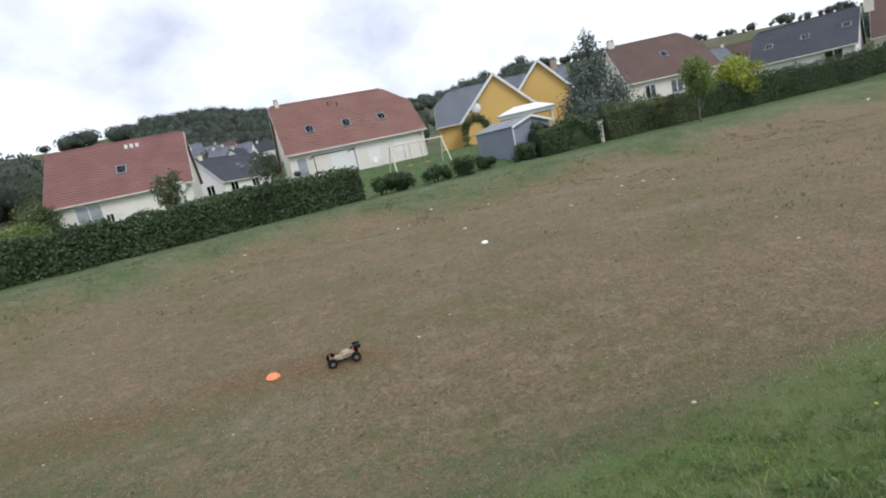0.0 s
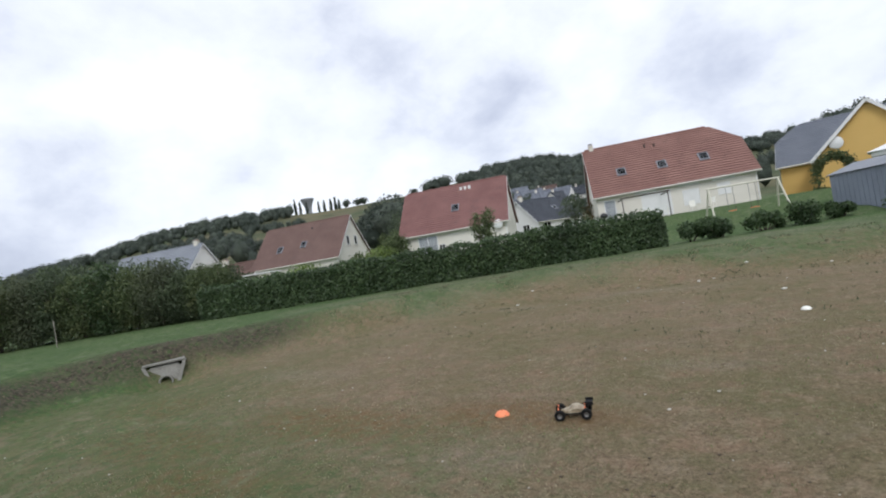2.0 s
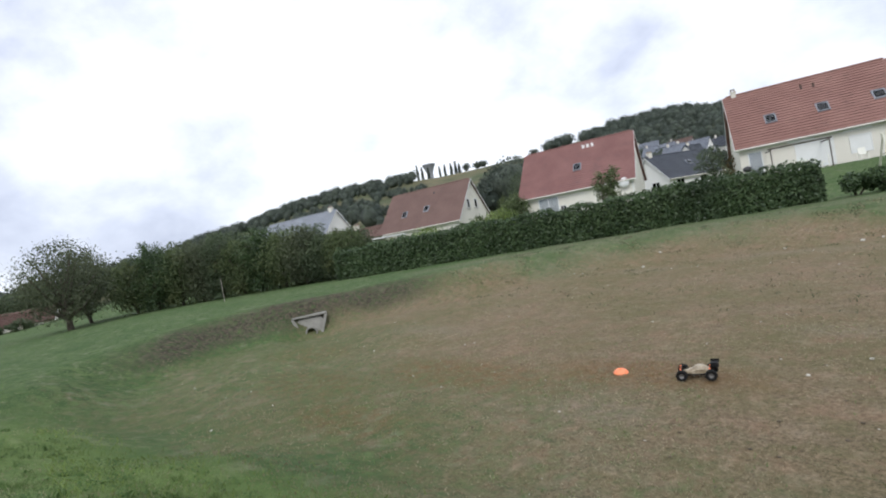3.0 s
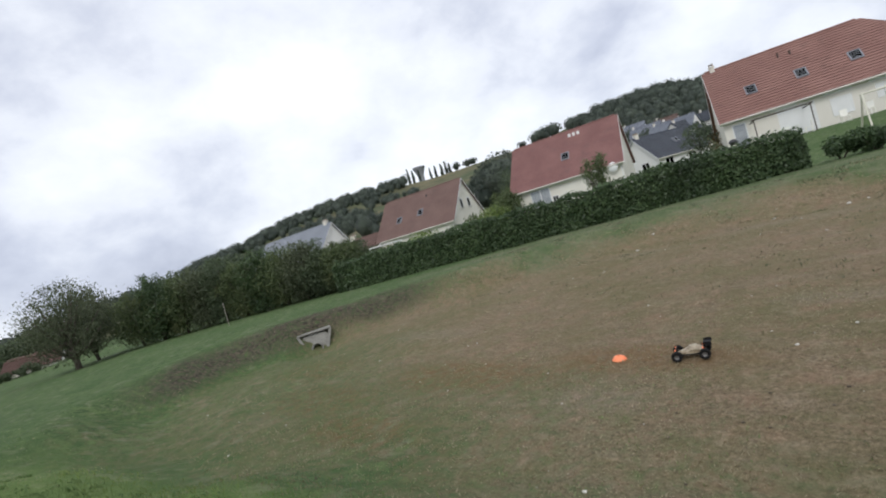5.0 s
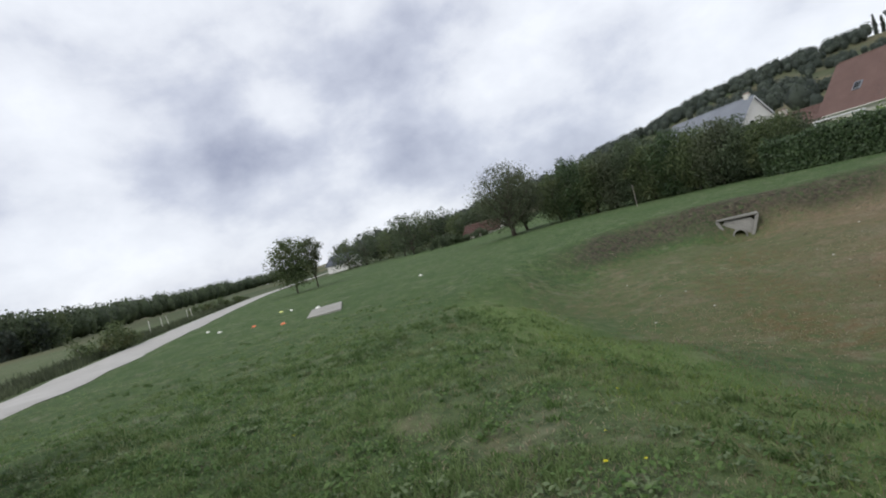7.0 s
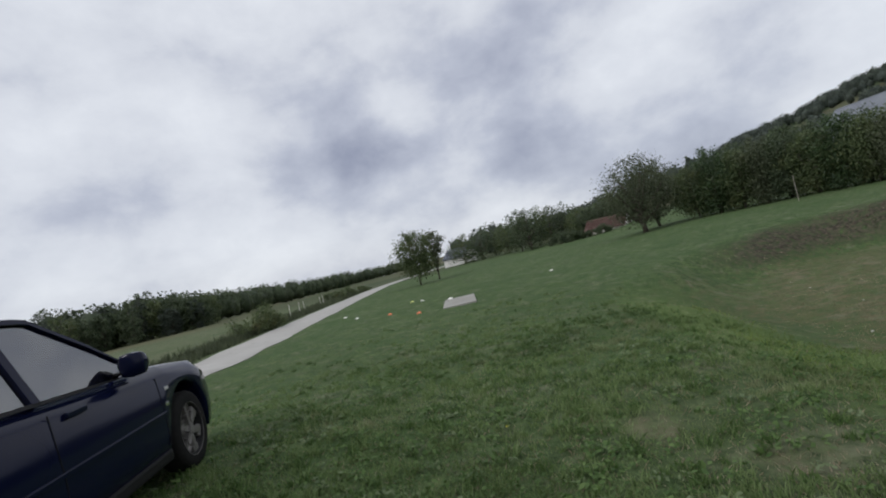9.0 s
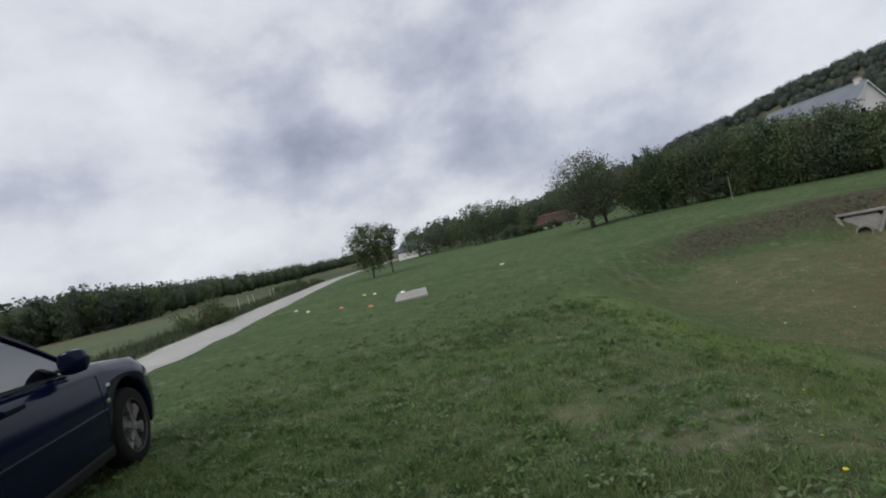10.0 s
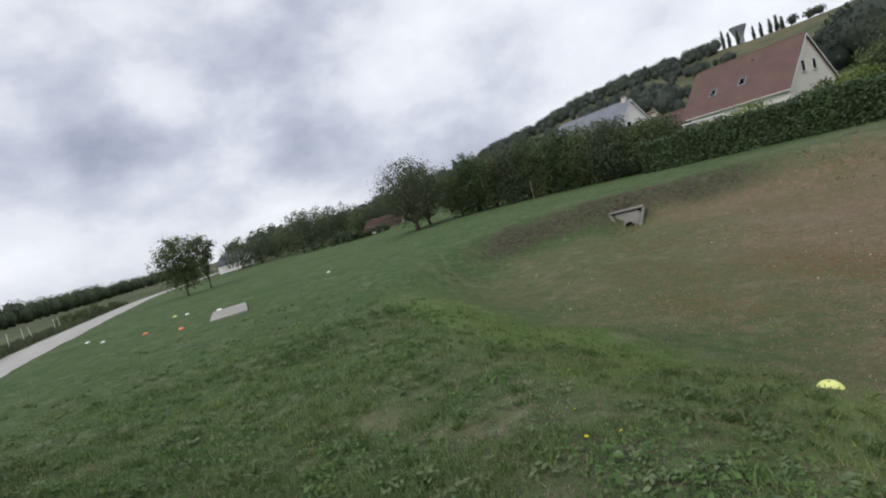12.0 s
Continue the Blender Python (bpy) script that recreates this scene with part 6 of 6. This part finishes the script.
def drain_outlet():
    """A concrete apron leaning back in the bank, wide above and narrow below, with raised edges and a pipe at its foot."""
    top = thing("drain_outlet", pose(-15.60, 7.72, ground_z(-15.0, 7.55) + 0.03, 0, 0, 63.5), "weathered concrete drain outlet with a round pipe in the bank", "drain")
    back, h, pr, pc = 0.30, 0.66, 0.16, 0.18          # own plan: x along the wall, y into the bank
    wide = lambda z: 0.26 + 0.26 * z / h
    lean = lambda z: back * z / h
    bm = bmesh.new()
    ring, inner, outer = 24, [], []
    for k in range(ring):
        a = 2 * math.pi * (k + 0.5) / ring
        c, s = math.cos(a), math.sin(a)
        z = pc + pr * s
        inner.append(bm.verts.new((pr * c, lean(max(z, 0)), z)))
        q = 0.2
        while q < 1.4 and abs(q * c) < wide(max(pc + q * s, 0)) and -0.12 < pc + q * s < h:
            q += 0.01
        z = pc + q * s
        outer.append(bm.verts.new((q * c, lean(max(z, 0)), z)))
    for k in range(ring):
        j = (k + 1) % ring
        bm.faces.new((inner[k], inner[j], outer[j], outer[k]))
    rear = [bm.verts.new((v.co.x, v.co.y + 0.16, v.co.z)) for v in outer]
    for k in range(ring):
        j = (k + 1) % ring
        bm.faces.new((outer[k], outer[j], rear[j], rear[k]))
    bmesh.ops.recalc_face_normals(bm, faces=bm.faces)
    part("apron", bm, MAT["wet_concrete"], top)
    part("pipe", lathe([(0.155, 0.9), (0.155, -0.09), (0.21, -0.09), (0.21, 0.25)], 24, "y"), MAT["wet_concrete"], top, smooth=True).location = (0, 0, pc)
    # disc across the pipe, the shade of its depth put into the dark colour
    part("pipe_depth", lathe([(0.001, 0.6), (0.154, 0.6)], 24, "y"), MAT["inside"], top).location = (0, 0, pc)
    for s in (-1, 1):
        bm = bmesh.new()
        rows = []
        for z in np.linspace(-0.1, h + 0.04, 5):
            x, y = s * (wide(max(z, 0)) - 0.01), lean(max(z, 0))
            rows.append([bm.verts.new(p) for p in ((x, y - 0.09, z), (x + s * 0.10, y - 0.09, z), (x + s * 0.10, y + 1.2, z), (x, y + 1.2, z))])
        for a, b in zip(rows, rows[1:]):
            for k in range(4):
                bm.faces.new((a[k], a[(k + 1) % 4], b[(k + 1) % 4], b[k]))
        bm.faces.new(rows[0][::-1])
        bm.faces.new(rows[-1])
        bmesh.ops.recalc_face_normals(bm, faces=bm.faces)
        part("side_kerb", bm, MAT["wet_concrete"], top)
    part("top_kerb", box((-0.60, back - 0.09, h + 0.045), (0.60, back + 1.1, h + 0.10), bevel=0.015), MAT["wet_concrete"], top)
    return top


drain_outlet()


# ---- radio-controlled buggy ----
def buggy(x, y, turn):
    top = thing("toy_buggy", pose(x, y, ground_z(x, y), 0, 0, turn), "dusty radio-controlled buggy with a pale shell and black wing", "toy car")
    part("chassis", box((-0.2, -0.07, 0.05), (0.22, 0.07, 0.075), bevel=0.008), MAT["black_plastic"], top)
    bm = bmesh.new()
    prof = [(0.24, 0.02, 0.075, 0.09), (0.16, 0.045, 0.075, 0.115), (0.06, 0.07, 0.075, 0.14), (0.0, 0.07, 0.075, 0.185), (-0.08, 0.065, 0.075, 0.19), (-0.16, 0.05, 0.08, 0.15), (-0.2, 0.03, 0.09, 0.13)]
    rings = []
    for px, w, z0, z1 in prof:
        rings.append([bm.verts.new(v) for v in ((px, -w, z0), (px, -w * 1.05, (z0 + z1) / 2), (px, -w * 0.6, z1), (px, w * 0.6, z1), (px, w * 1.05, (z0 + z1) / 2), (px, w, z0))])
    for a, b in zip(rings, rings[1:]):
        for k in range(6):
            bm.faces.new((a[k], a[(k + 1) % 6], b[(k + 1) % 6], b[k]))
    bm.faces.new(rings[0][::-1])
    bm.faces.new(rings[-1])
    bmesh.ops.recalc_face_normals(bm, faces=bm.faces)
    part("shell", bm, MAT["buggy_shell"], top, "tan and white painted shell")
    wing = part("wing", box((-0.29, -0.10, 0.205), (-0.19, 0.10, 0.213), None, 0.003), MAT["black_plastic"], top, "black rear wing")
    for s in (-1, 1):
        part("end_plate", box((-0.30, s * 0.103 - 0.003, 0.185), (-0.19, s * 0.103 + 0.003, 0.24)), MAT["black_plastic"], wing)
        part("wing_mount", tube([(-0.19, s * 0.04, 0.12), (-0.22, s * 0.04, 0.206)], 0.006, 6), MAT["black_plastic"], top)
    for wx in (0.19, -0.19):
        part("shock_tower", box((wx - 0.006, -0.07, 0.07), (wx + 0.006, 0.07, 0.17), bevel=0.003), MAT["black_plastic"], top)
        for s in (-1, 1):
            part("arm", tube([(wx, s * 0.05, 0.06), (wx, s * 0.13, 0.07)], 0.01, 6), MAT["black_plastic"], top)
            part("damper", tube([(wx + 0.015, s * 0.06, 0.165), (wx + 0.015, s * 0.11, 0.075)], 0.011, 8), MAT["orange"], top)
            w = part("wheel", lathe([(0.035, -0.03), (0.066, -0.035), (0.076, -0.028), (0.078, 0.0), (0.076, 0.028), (0.066, 0.035), (0.035, 0.03)], 20, "y"), MAT["rubber"], top, "knobbly black tyre")
            w.location = (wx, s * 0.155, 0.078)
            part("rim", lathe([(0.001, s * 0.012), (0.02, s * 0.012), (0.036, s * 0.03)], 16, "y"), MAT["alloy"], w)
    return top


toy = buggy(-1.75, 6.35, 200)
toy.scale = (0.88, 0.88, 0.86)


# ---- parked car ----
def car():
    """A dark blue saloon: x forward, y to its left."""
    heading = 90 + 111.0
    cx, cy = -2.33 + 0.934 * 1.32, -4.95 + 0.358 * 1.32
    sx, sy = math.cos(radians(heading)), math.sin(radians(heading))
    # the centre stands behind the front axle and to the far side of the right wheels
    cx, cy = cx - sy * 0.74, cy + sx * 0.74
    top = thing("car", pose(cx, cy, ground_z(cx, cy) + 0.01, 0, 0, heading), "dark navy saloon car with dirty alloy wheels parked on grass", "car")
    FX, RX_, WR = 1.32, -1.38, 0.315
    bm = bmesh.new()
    xs = np.unique(np.concatenate([np.linspace(-2.3, 2.22, 60), FX + np.linspace(-0.4, 0.4, 22), RX_ + np.linspace(-0.4, 0.4, 22)]))
    rings = []
    for x in xs:
        f = (x + 2.3) / 4.52
        nose, tail = np.clip((x - 1.5) / 0.72, 0, 1), np.clip((-1.6 - x) / 0.7, 0, 1)
        w = 0.86 * (1 - 0.24 * nose ** 2.2 - 0.16 * tail ** 2.2)
        top_z = np.interp(x, [-2.3, -2.22, -1.75, -0.9, 0.0, 0.75, 1.1, 1.7, 2.0, 2.14, 2.22], [0.74, 0.93, 0.98, 0.95, 0.915, 0.895, 0.885, 0.83, 0.75, 0.66, 0.54])
        low = 0.20 + 0.05 * nose + 0.07 * tail
        side = low
        for wx in (FX, RX_):
            q = 0.375 ** 2 - (x - wx) ** 2
            if q > 0:
                side = max(side, 0.31 + math.sqrt(q))
        side = min(side, top_z - 0.12)
        mid = max(side + 0.03, 0.52)
        belt = max(mid + 0.02, top_z - 0.07)
        pts = [(w * 0.80, low), (w * 0.97, side), (w * 1.0, max(side + 0.02, 0.36)), (w * 1.005, mid), (w * 0.985, belt - 0.03), (w * 0.955, belt), (w * 0.90, top_z - 0.008), (w * 0.6, top_z + 0.018), (0, top_z + 0.026)]
        if side > low + 0.02:
            pts[0] = (w * 0.80, side)
        ring = [bm.verts.new((x, -a, b)) for a, b in pts] + [bm.verts.new((x, a, b)) for a, b in pts[-2::-1]]
        rings.append(ring)
    for a, b in zip(rings, rings[1:]):
        n = len(a)
        for k in range(n):
            bm.faces.new((a[k], b[k], b[(k + 1) % n], a[(k + 1) % n]))
    bm.faces.new(rings[0])
    bm.faces.new(rings[-1][::-1])
    bmesh.ops.recalc_face_normals(bm, faces=bm.faces)
    body = part("body", bm, MAT["paint"], top, "dark navy painted body", smooth=True)
    part("underbody", box((-2.0, -0.66, 0.17), (1.95, 0.66, 0.42)), MAT["black_plastic"], top)

    # cabin: a side pane leans in from the waist line to the roof
    def side(x, t, s, out=0.0):
        y0, y1 = 0.80, 0.60
        zb = np.interp(x, [-1.75, -0.9, 0.0, 0.75, 1.1], [0.98, 0.95, 0.915, 0.89, 0.88])
        zt = np.interp(x, [-1.9, -1.5, -1.0, -0.4, 0.06, 0.40, 0.80], [0.97, 1.19, 1.37, 1.425, 1.40, 1.19, 0.885])
        z = zb + (zt - zb) * t
        k = (z - 0.93) / 0.46
        return Vector((x, s * (y0 + (y1 - y0) * k + out), z + out * 0.25))

    def strip(name, a, b, s, thick, material, parent):
        """A pillar or rail between two lines of points on the cabin's side."""
        q = bmesh.new()
        o1, o2 = [q.verts.new(side(x, t, s, 0.006)) for x, t in a], [q.verts.new(side(x, t, s, 0.006)) for x, t in b]
        i1, i2 = [q.verts.new(side(x, t, s, -thick)) for x, t in a], [q.verts.new(side(x, t, s, -thick)) for x, t in b]
        for k in range(len(a) - 1):
            for f in ((o1[k], o1[k + 1], o2[k + 1], o2[k]), (i1[k], i2[k], i2[k + 1], i1[k + 1]), (o1[k], i1[k], i1[k + 1], o1[k + 1]), (o2[k], o2[k + 1], i2[k + 1], i2[k])):
                q.faces.new(f)
        for k in (0, -1):
            q.faces.new((o1[k], o2[k], i2[k], i1[k]))
        bmesh.ops.recalc_face_normals(q, faces=q.faces)
        return part(name, q, material, parent)

    line = np.linspace(-1.86, 0.74, 40)
    for s in (-1, 1):
        strip("roof_rail", [(x, float(np.interp(x, [-1.5, -1.2, 0.06, 0.4], [0.80, 0.94, 0.94, 0.90]))) for x in line], [(x, 1.0) for x in line], s, 0.03, MAT["paint"], top)
        strip("door_pillar", [(-0.30, t) for t in np.linspace(0, 0.9, 6)], [(-0.24, t) for t in np.linspace(0, 0.9, 6)], s, 0.03, MAT["paint"], top)
        strip("rear_pillar", [(-1.28 - 0.25 * (1 - t), t) for t in np.linspace(0, 0.9, 6)], [(-1.16, t) for t in np.linspace(0, 0.9, 6)], s, 0.03, MAT["paint"], top)
        for nm, x0, x1 in (("door_window", -0.24, 0.68), ("door_window", -1.16, -0.30)):
            q = bmesh.new()
            xs2 = np.linspace(x0, x1, 14)
            lo, hi = [q.verts.new(side(x, 0.0, s, -0.012)) for x in xs2], [q.verts.new(side(x, 0.95, s, -0.012)) for x in xs2]
            lo2, hi2 = [q.verts.new(side(x, 0.0, s, -0.016)) for x in xs2], [q.verts.new(side(x, 0.95, s, -0.016)) for x in xs2]
            for k in range(13):
                q.faces.new((lo[k], lo[k + 1], hi[k + 1], hi[k]))
                q.faces.new((lo2[k], hi2[k], hi2[k + 1], lo2[k + 1]))
                q.faces.new((hi[k], hi[k + 1], hi2[k + 1], hi2[k]))
                q.faces.new((lo[k], lo2[k], lo2[k + 1], lo[k + 1]))
            bmesh.ops.recalc_face_normals(q, faces=q.faces)
            part(nm, q, MAT["car_glass"], top, "clear door glass").visible_shadow = False
        strip("waist_trim", [(x, -0.02) for x in np.linspace(-1.6, 0.70, 12)], [(x, 0.02) for x in np.linspace(-1.6, 0.70, 12)], s, 0.01, MAT["black_plastic"], top)
    # roof skin, screens
    q = bmesh.new()
    rows = []
    for x in np.linspace(-1.05, 0.08, 14):
        e = side(x, 1.0, 1)
        rows.append([q.verts.new((x, yy * e.y, e.z + 0.03 * (1 - yy * yy) + dz)) for dz in (0.004, -0.03) for yy in (np.linspace(-1, 1, 9) if dz > 0 else np.linspace(1, -1, 9))])
    for a, b in zip(rows, rows[1:]):
        for k in range(18):
            q.faces.new((a[k], a[(k + 1) % 18], b[(k + 1) % 18], b[k]))
    q.faces.new(rows[0])
    q.faces.new(rows[-1][::-1])
    bmesh.ops.recalc_face_normals(q, faces=q.faces)
    part("roof", q, MAT["paint"], top, smooth=True)
    for nm, xa, xb in (("windscreen", 0.08, 0.76), ("rear_screen", -1.05, -1.85)):
        q = bmesh.new()
        rows = []
        for f in np.linspace(0, 1, 6):
            x = xa + (xb - xa) * f
            e = side(x, 1.0, 1)
            rows.append([q.verts.new((x + (0.08 if xb > 0 else -0.06) * (1 - yy * yy), yy * (e.y - 0.01), e.z - 0.002)) for yy in np.linspace(-1, 1, 9)])
        for a, b in zip(rows, rows[1:]):
            for k in range(8):
                q.faces.new((a[k], a[k + 1], b[k + 1], b[k]))
        part(nm, q, MAT["car_glass"], top, smooth=True).visible_shadow = False
    # seats and wheel inside
    for s in (-1, 1):
        seat = part("seat", box((-0.65, s * 0.36 - 0.24, 0.85), (-0.48, s * 0.36 + 0.24, 1.18), bevel=0.05), MAT["cabin"], top)
        part("headrest", box((-0.64, s * 0.36 - 0.12, 1.19), (-0.54, s * 0.36 + 0.12, 1.33), bevel=0.03), MAT["cabin"], seat)
    part("dashboard", box((0.28, -0.68, 0.84), (0.68, 0.68, 0.91), bevel=0.03), MAT["black_plastic"], top)
    part("steering_wheel", tube([(0.22 - 0.06 * math.sin(a), 0.36 + 0.17 * math.cos(a), 0.98 + 0.15 * math.sin(a)) for a in np.linspace(0, 2 * math.pi, 17)], 0.014, 6), MAT["black_plastic"], top)
    for s in (-1, 1):
        q = bmesh.new()
        bmesh.ops.create_icosphere(q, subdivisions=3, radius=1.0)
        for v in q.verts:
            k = 0.82 / max(0.82, max(abs(v.co.y), abs(v.co.z)) + 0.12 * min(abs(v.co.y), abs(v.co.z)))
            v.co = Vector((0.53 + v.co.x * 0.10 * (1 if v.co.x > 0 else 0.45), s * 0.90 + v.co.y * k * 0.105, 0.965 + v.co.z * k * 0.10))
        mirror = part("mirror", q, MAT["paint"], top, "navy door mirror", smooth=True)
        part("mirror_arm", box((0.50, min(s * 0.78, s * 0.88), 0.915), (0.56, max(s * 0.76, s * 0.88), 0.935), bevel=0.01), MAT["black_plastic"], mirror)
        for hx in (-0.16, -1.08):
            handle = part("door_handle", box((hx, min(s * 0.842, s * 0.866), 0.80), (hx + 0.19, max(s * 0.842, s * 0.866), 0.835), bevel=0.008), MAT["paint"], top)
            part("lock", lathe([(0.001, 0.012), (0.014, 0.012), (0.014, 0.0)], 10, "y"), MAT["chrome"], handle).location = (hx + 0.02, s * 0.866, 0.818)
        part("side_strip", box((-0.98, min(s * 0.855, s * 0.874), 0.515), (0.92, max(s * 0.855, s * 0.874), 0.548), bevel=0.008), MAT["paint"], top, "narrow navy rubbing strip")
        part("sill", box((-0.98, min(s * 0.80, s * 0.855), 0.185), (0.92, max(s * 0.80, s * 0.855), 0.27), bevel=0.02), MAT["black_plastic"], top)
        part("indicator", box((0.99, min(s * 0.838, s * 0.857), 0.69), (1.05, max(s * 0.838, s * 0.857), 0.715), bevel=0.004), MAT["lamp"], top, "clear side indicator")
        part("badge", box((0.94, min(s * 0.855, s * 0.866), 0.575), (0.99, max(s * 0.855, s * 0.866), 0.605), bevel=0.003), MAT["chrome"], top)
        for sx2 in (-0.27, 0.90):
            part("door_gap", tube([(sx2, s * 0.858, 0.29), (sx2, s * 0.8635, 0.52), (sx2 - 0.01, s * 0.8455, 0.855 if sx2 < 0 else 0.805)], 0.0045, 6), MAT["black_plastic"], top)
        q = bmesh.new()
        bmesh.ops.create_icosphere(q, subdivisions=3, radius=1.0)
        for v in q.verts:
            v.co = Vector((1.98 + v.co.x * 0.17 - 0.08 * v.co.y * s, s * 0.57 + v.co.y * 0.17, 0.64 + v.co.z * 0.075 - 0.02 * v.co.x))
        part("headlight", q, MAT["lamp"], top, "clear headlight", smooth=True)
        q = bmesh.new()
        bmesh.ops.create_icosphere(q, subdivisions=2, radius=1.0)
        for v in q.verts:
            v.co = Vector((-2.22 + v.co.x * 0.08, s * 0.62 + v.co.y * 0.12, 0.78 + v.co.z * 0.1))
        part("tail_light", q, MAT["red_tile"], top, smooth=True)
    for nm, bx, ln in (("front_bumper", 2.1, 0.16), ("rear_bumper", -2.32, 0.14)):
        q = bmesh.new()
        prof = []
        for yy in np.linspace(-0.64, 0.64, 13):
            prof.append((bx + (ln - 0.28 * (yy / 0.74) ** 4 * 0.8 if bx > 0 else 0.25 * (yy / 0.74) ** 4 * 0.8), yy, 0.40))
        add_tube(q, prof, 0.075, 10)
        part(nm, q, MAT["paint"], top, smooth=True)
    part("grille", box((2.12, -0.32, 0.53), (2.19, 0.32, 0.62), bevel=0.01), MAT["black_plastic"], top)
    for wx in (FX, RX_):
        for s in (-1, 1):
            yy = s * 0.755
            tyre = part("wheel", lathe([(0.21, -0.095), (0.27, -0.10), (0.305, -0.085), (WR, -0.06), (WR, 0.06), (0.305, 0.085), (0.27, 0.10), (0.21, 0.095)], 40, "y"), MAT["rubber"], top, "worn black tyre", smooth=True)
            tyre.location = (wx, yy, WR - 0.02)
            part("rim_barrel", lathe([(0.212, -s * 0.08), (0.205, s * 0.085), (0.215, s * 0.094), (0.195, s * 0.08), (0.19, -s * 0.02), (0.001, -s * 0.02)], 36, "y"), MAT["black_plastic"], tyre, smooth=True)
            q = bmesh.new()
            for k in range(6):
                a = k * math.pi / 3 + 0.3 + 0.05
                m = Matrix.Rotation(a, 4, "Y")
                add_box(q, (0.03, min(s * 0.045, s * 0.078), -0.030), (0.20, max(s * 0.045, s * 0.078), 0.030), m, 0.012)
                add_box(q, (0.14, min(s * 0.045, s * 0.076), -0.050), (0.204, max(s * 0.045, s * 0.076), 0.050), m, 0.014)
            part("spokes", q, MAT["alloy"], tyre, "dirty six-spoke alloy")
            part("hub_cap", lathe([(0.001, s * 0.09), (0.05, s * 0.085), (0.06, s * 0.06)], 18, "y"), MAT["alloy"], tyre)
            part("rim_edge", lathe([(0.196, s * 0.07), (0.214, s * 0.097), (0.222, s * 0.092), (0.205, s * 0.06)], 36, "y"), MAT["alloy"], tyre, smooth=True)
    return top


car()
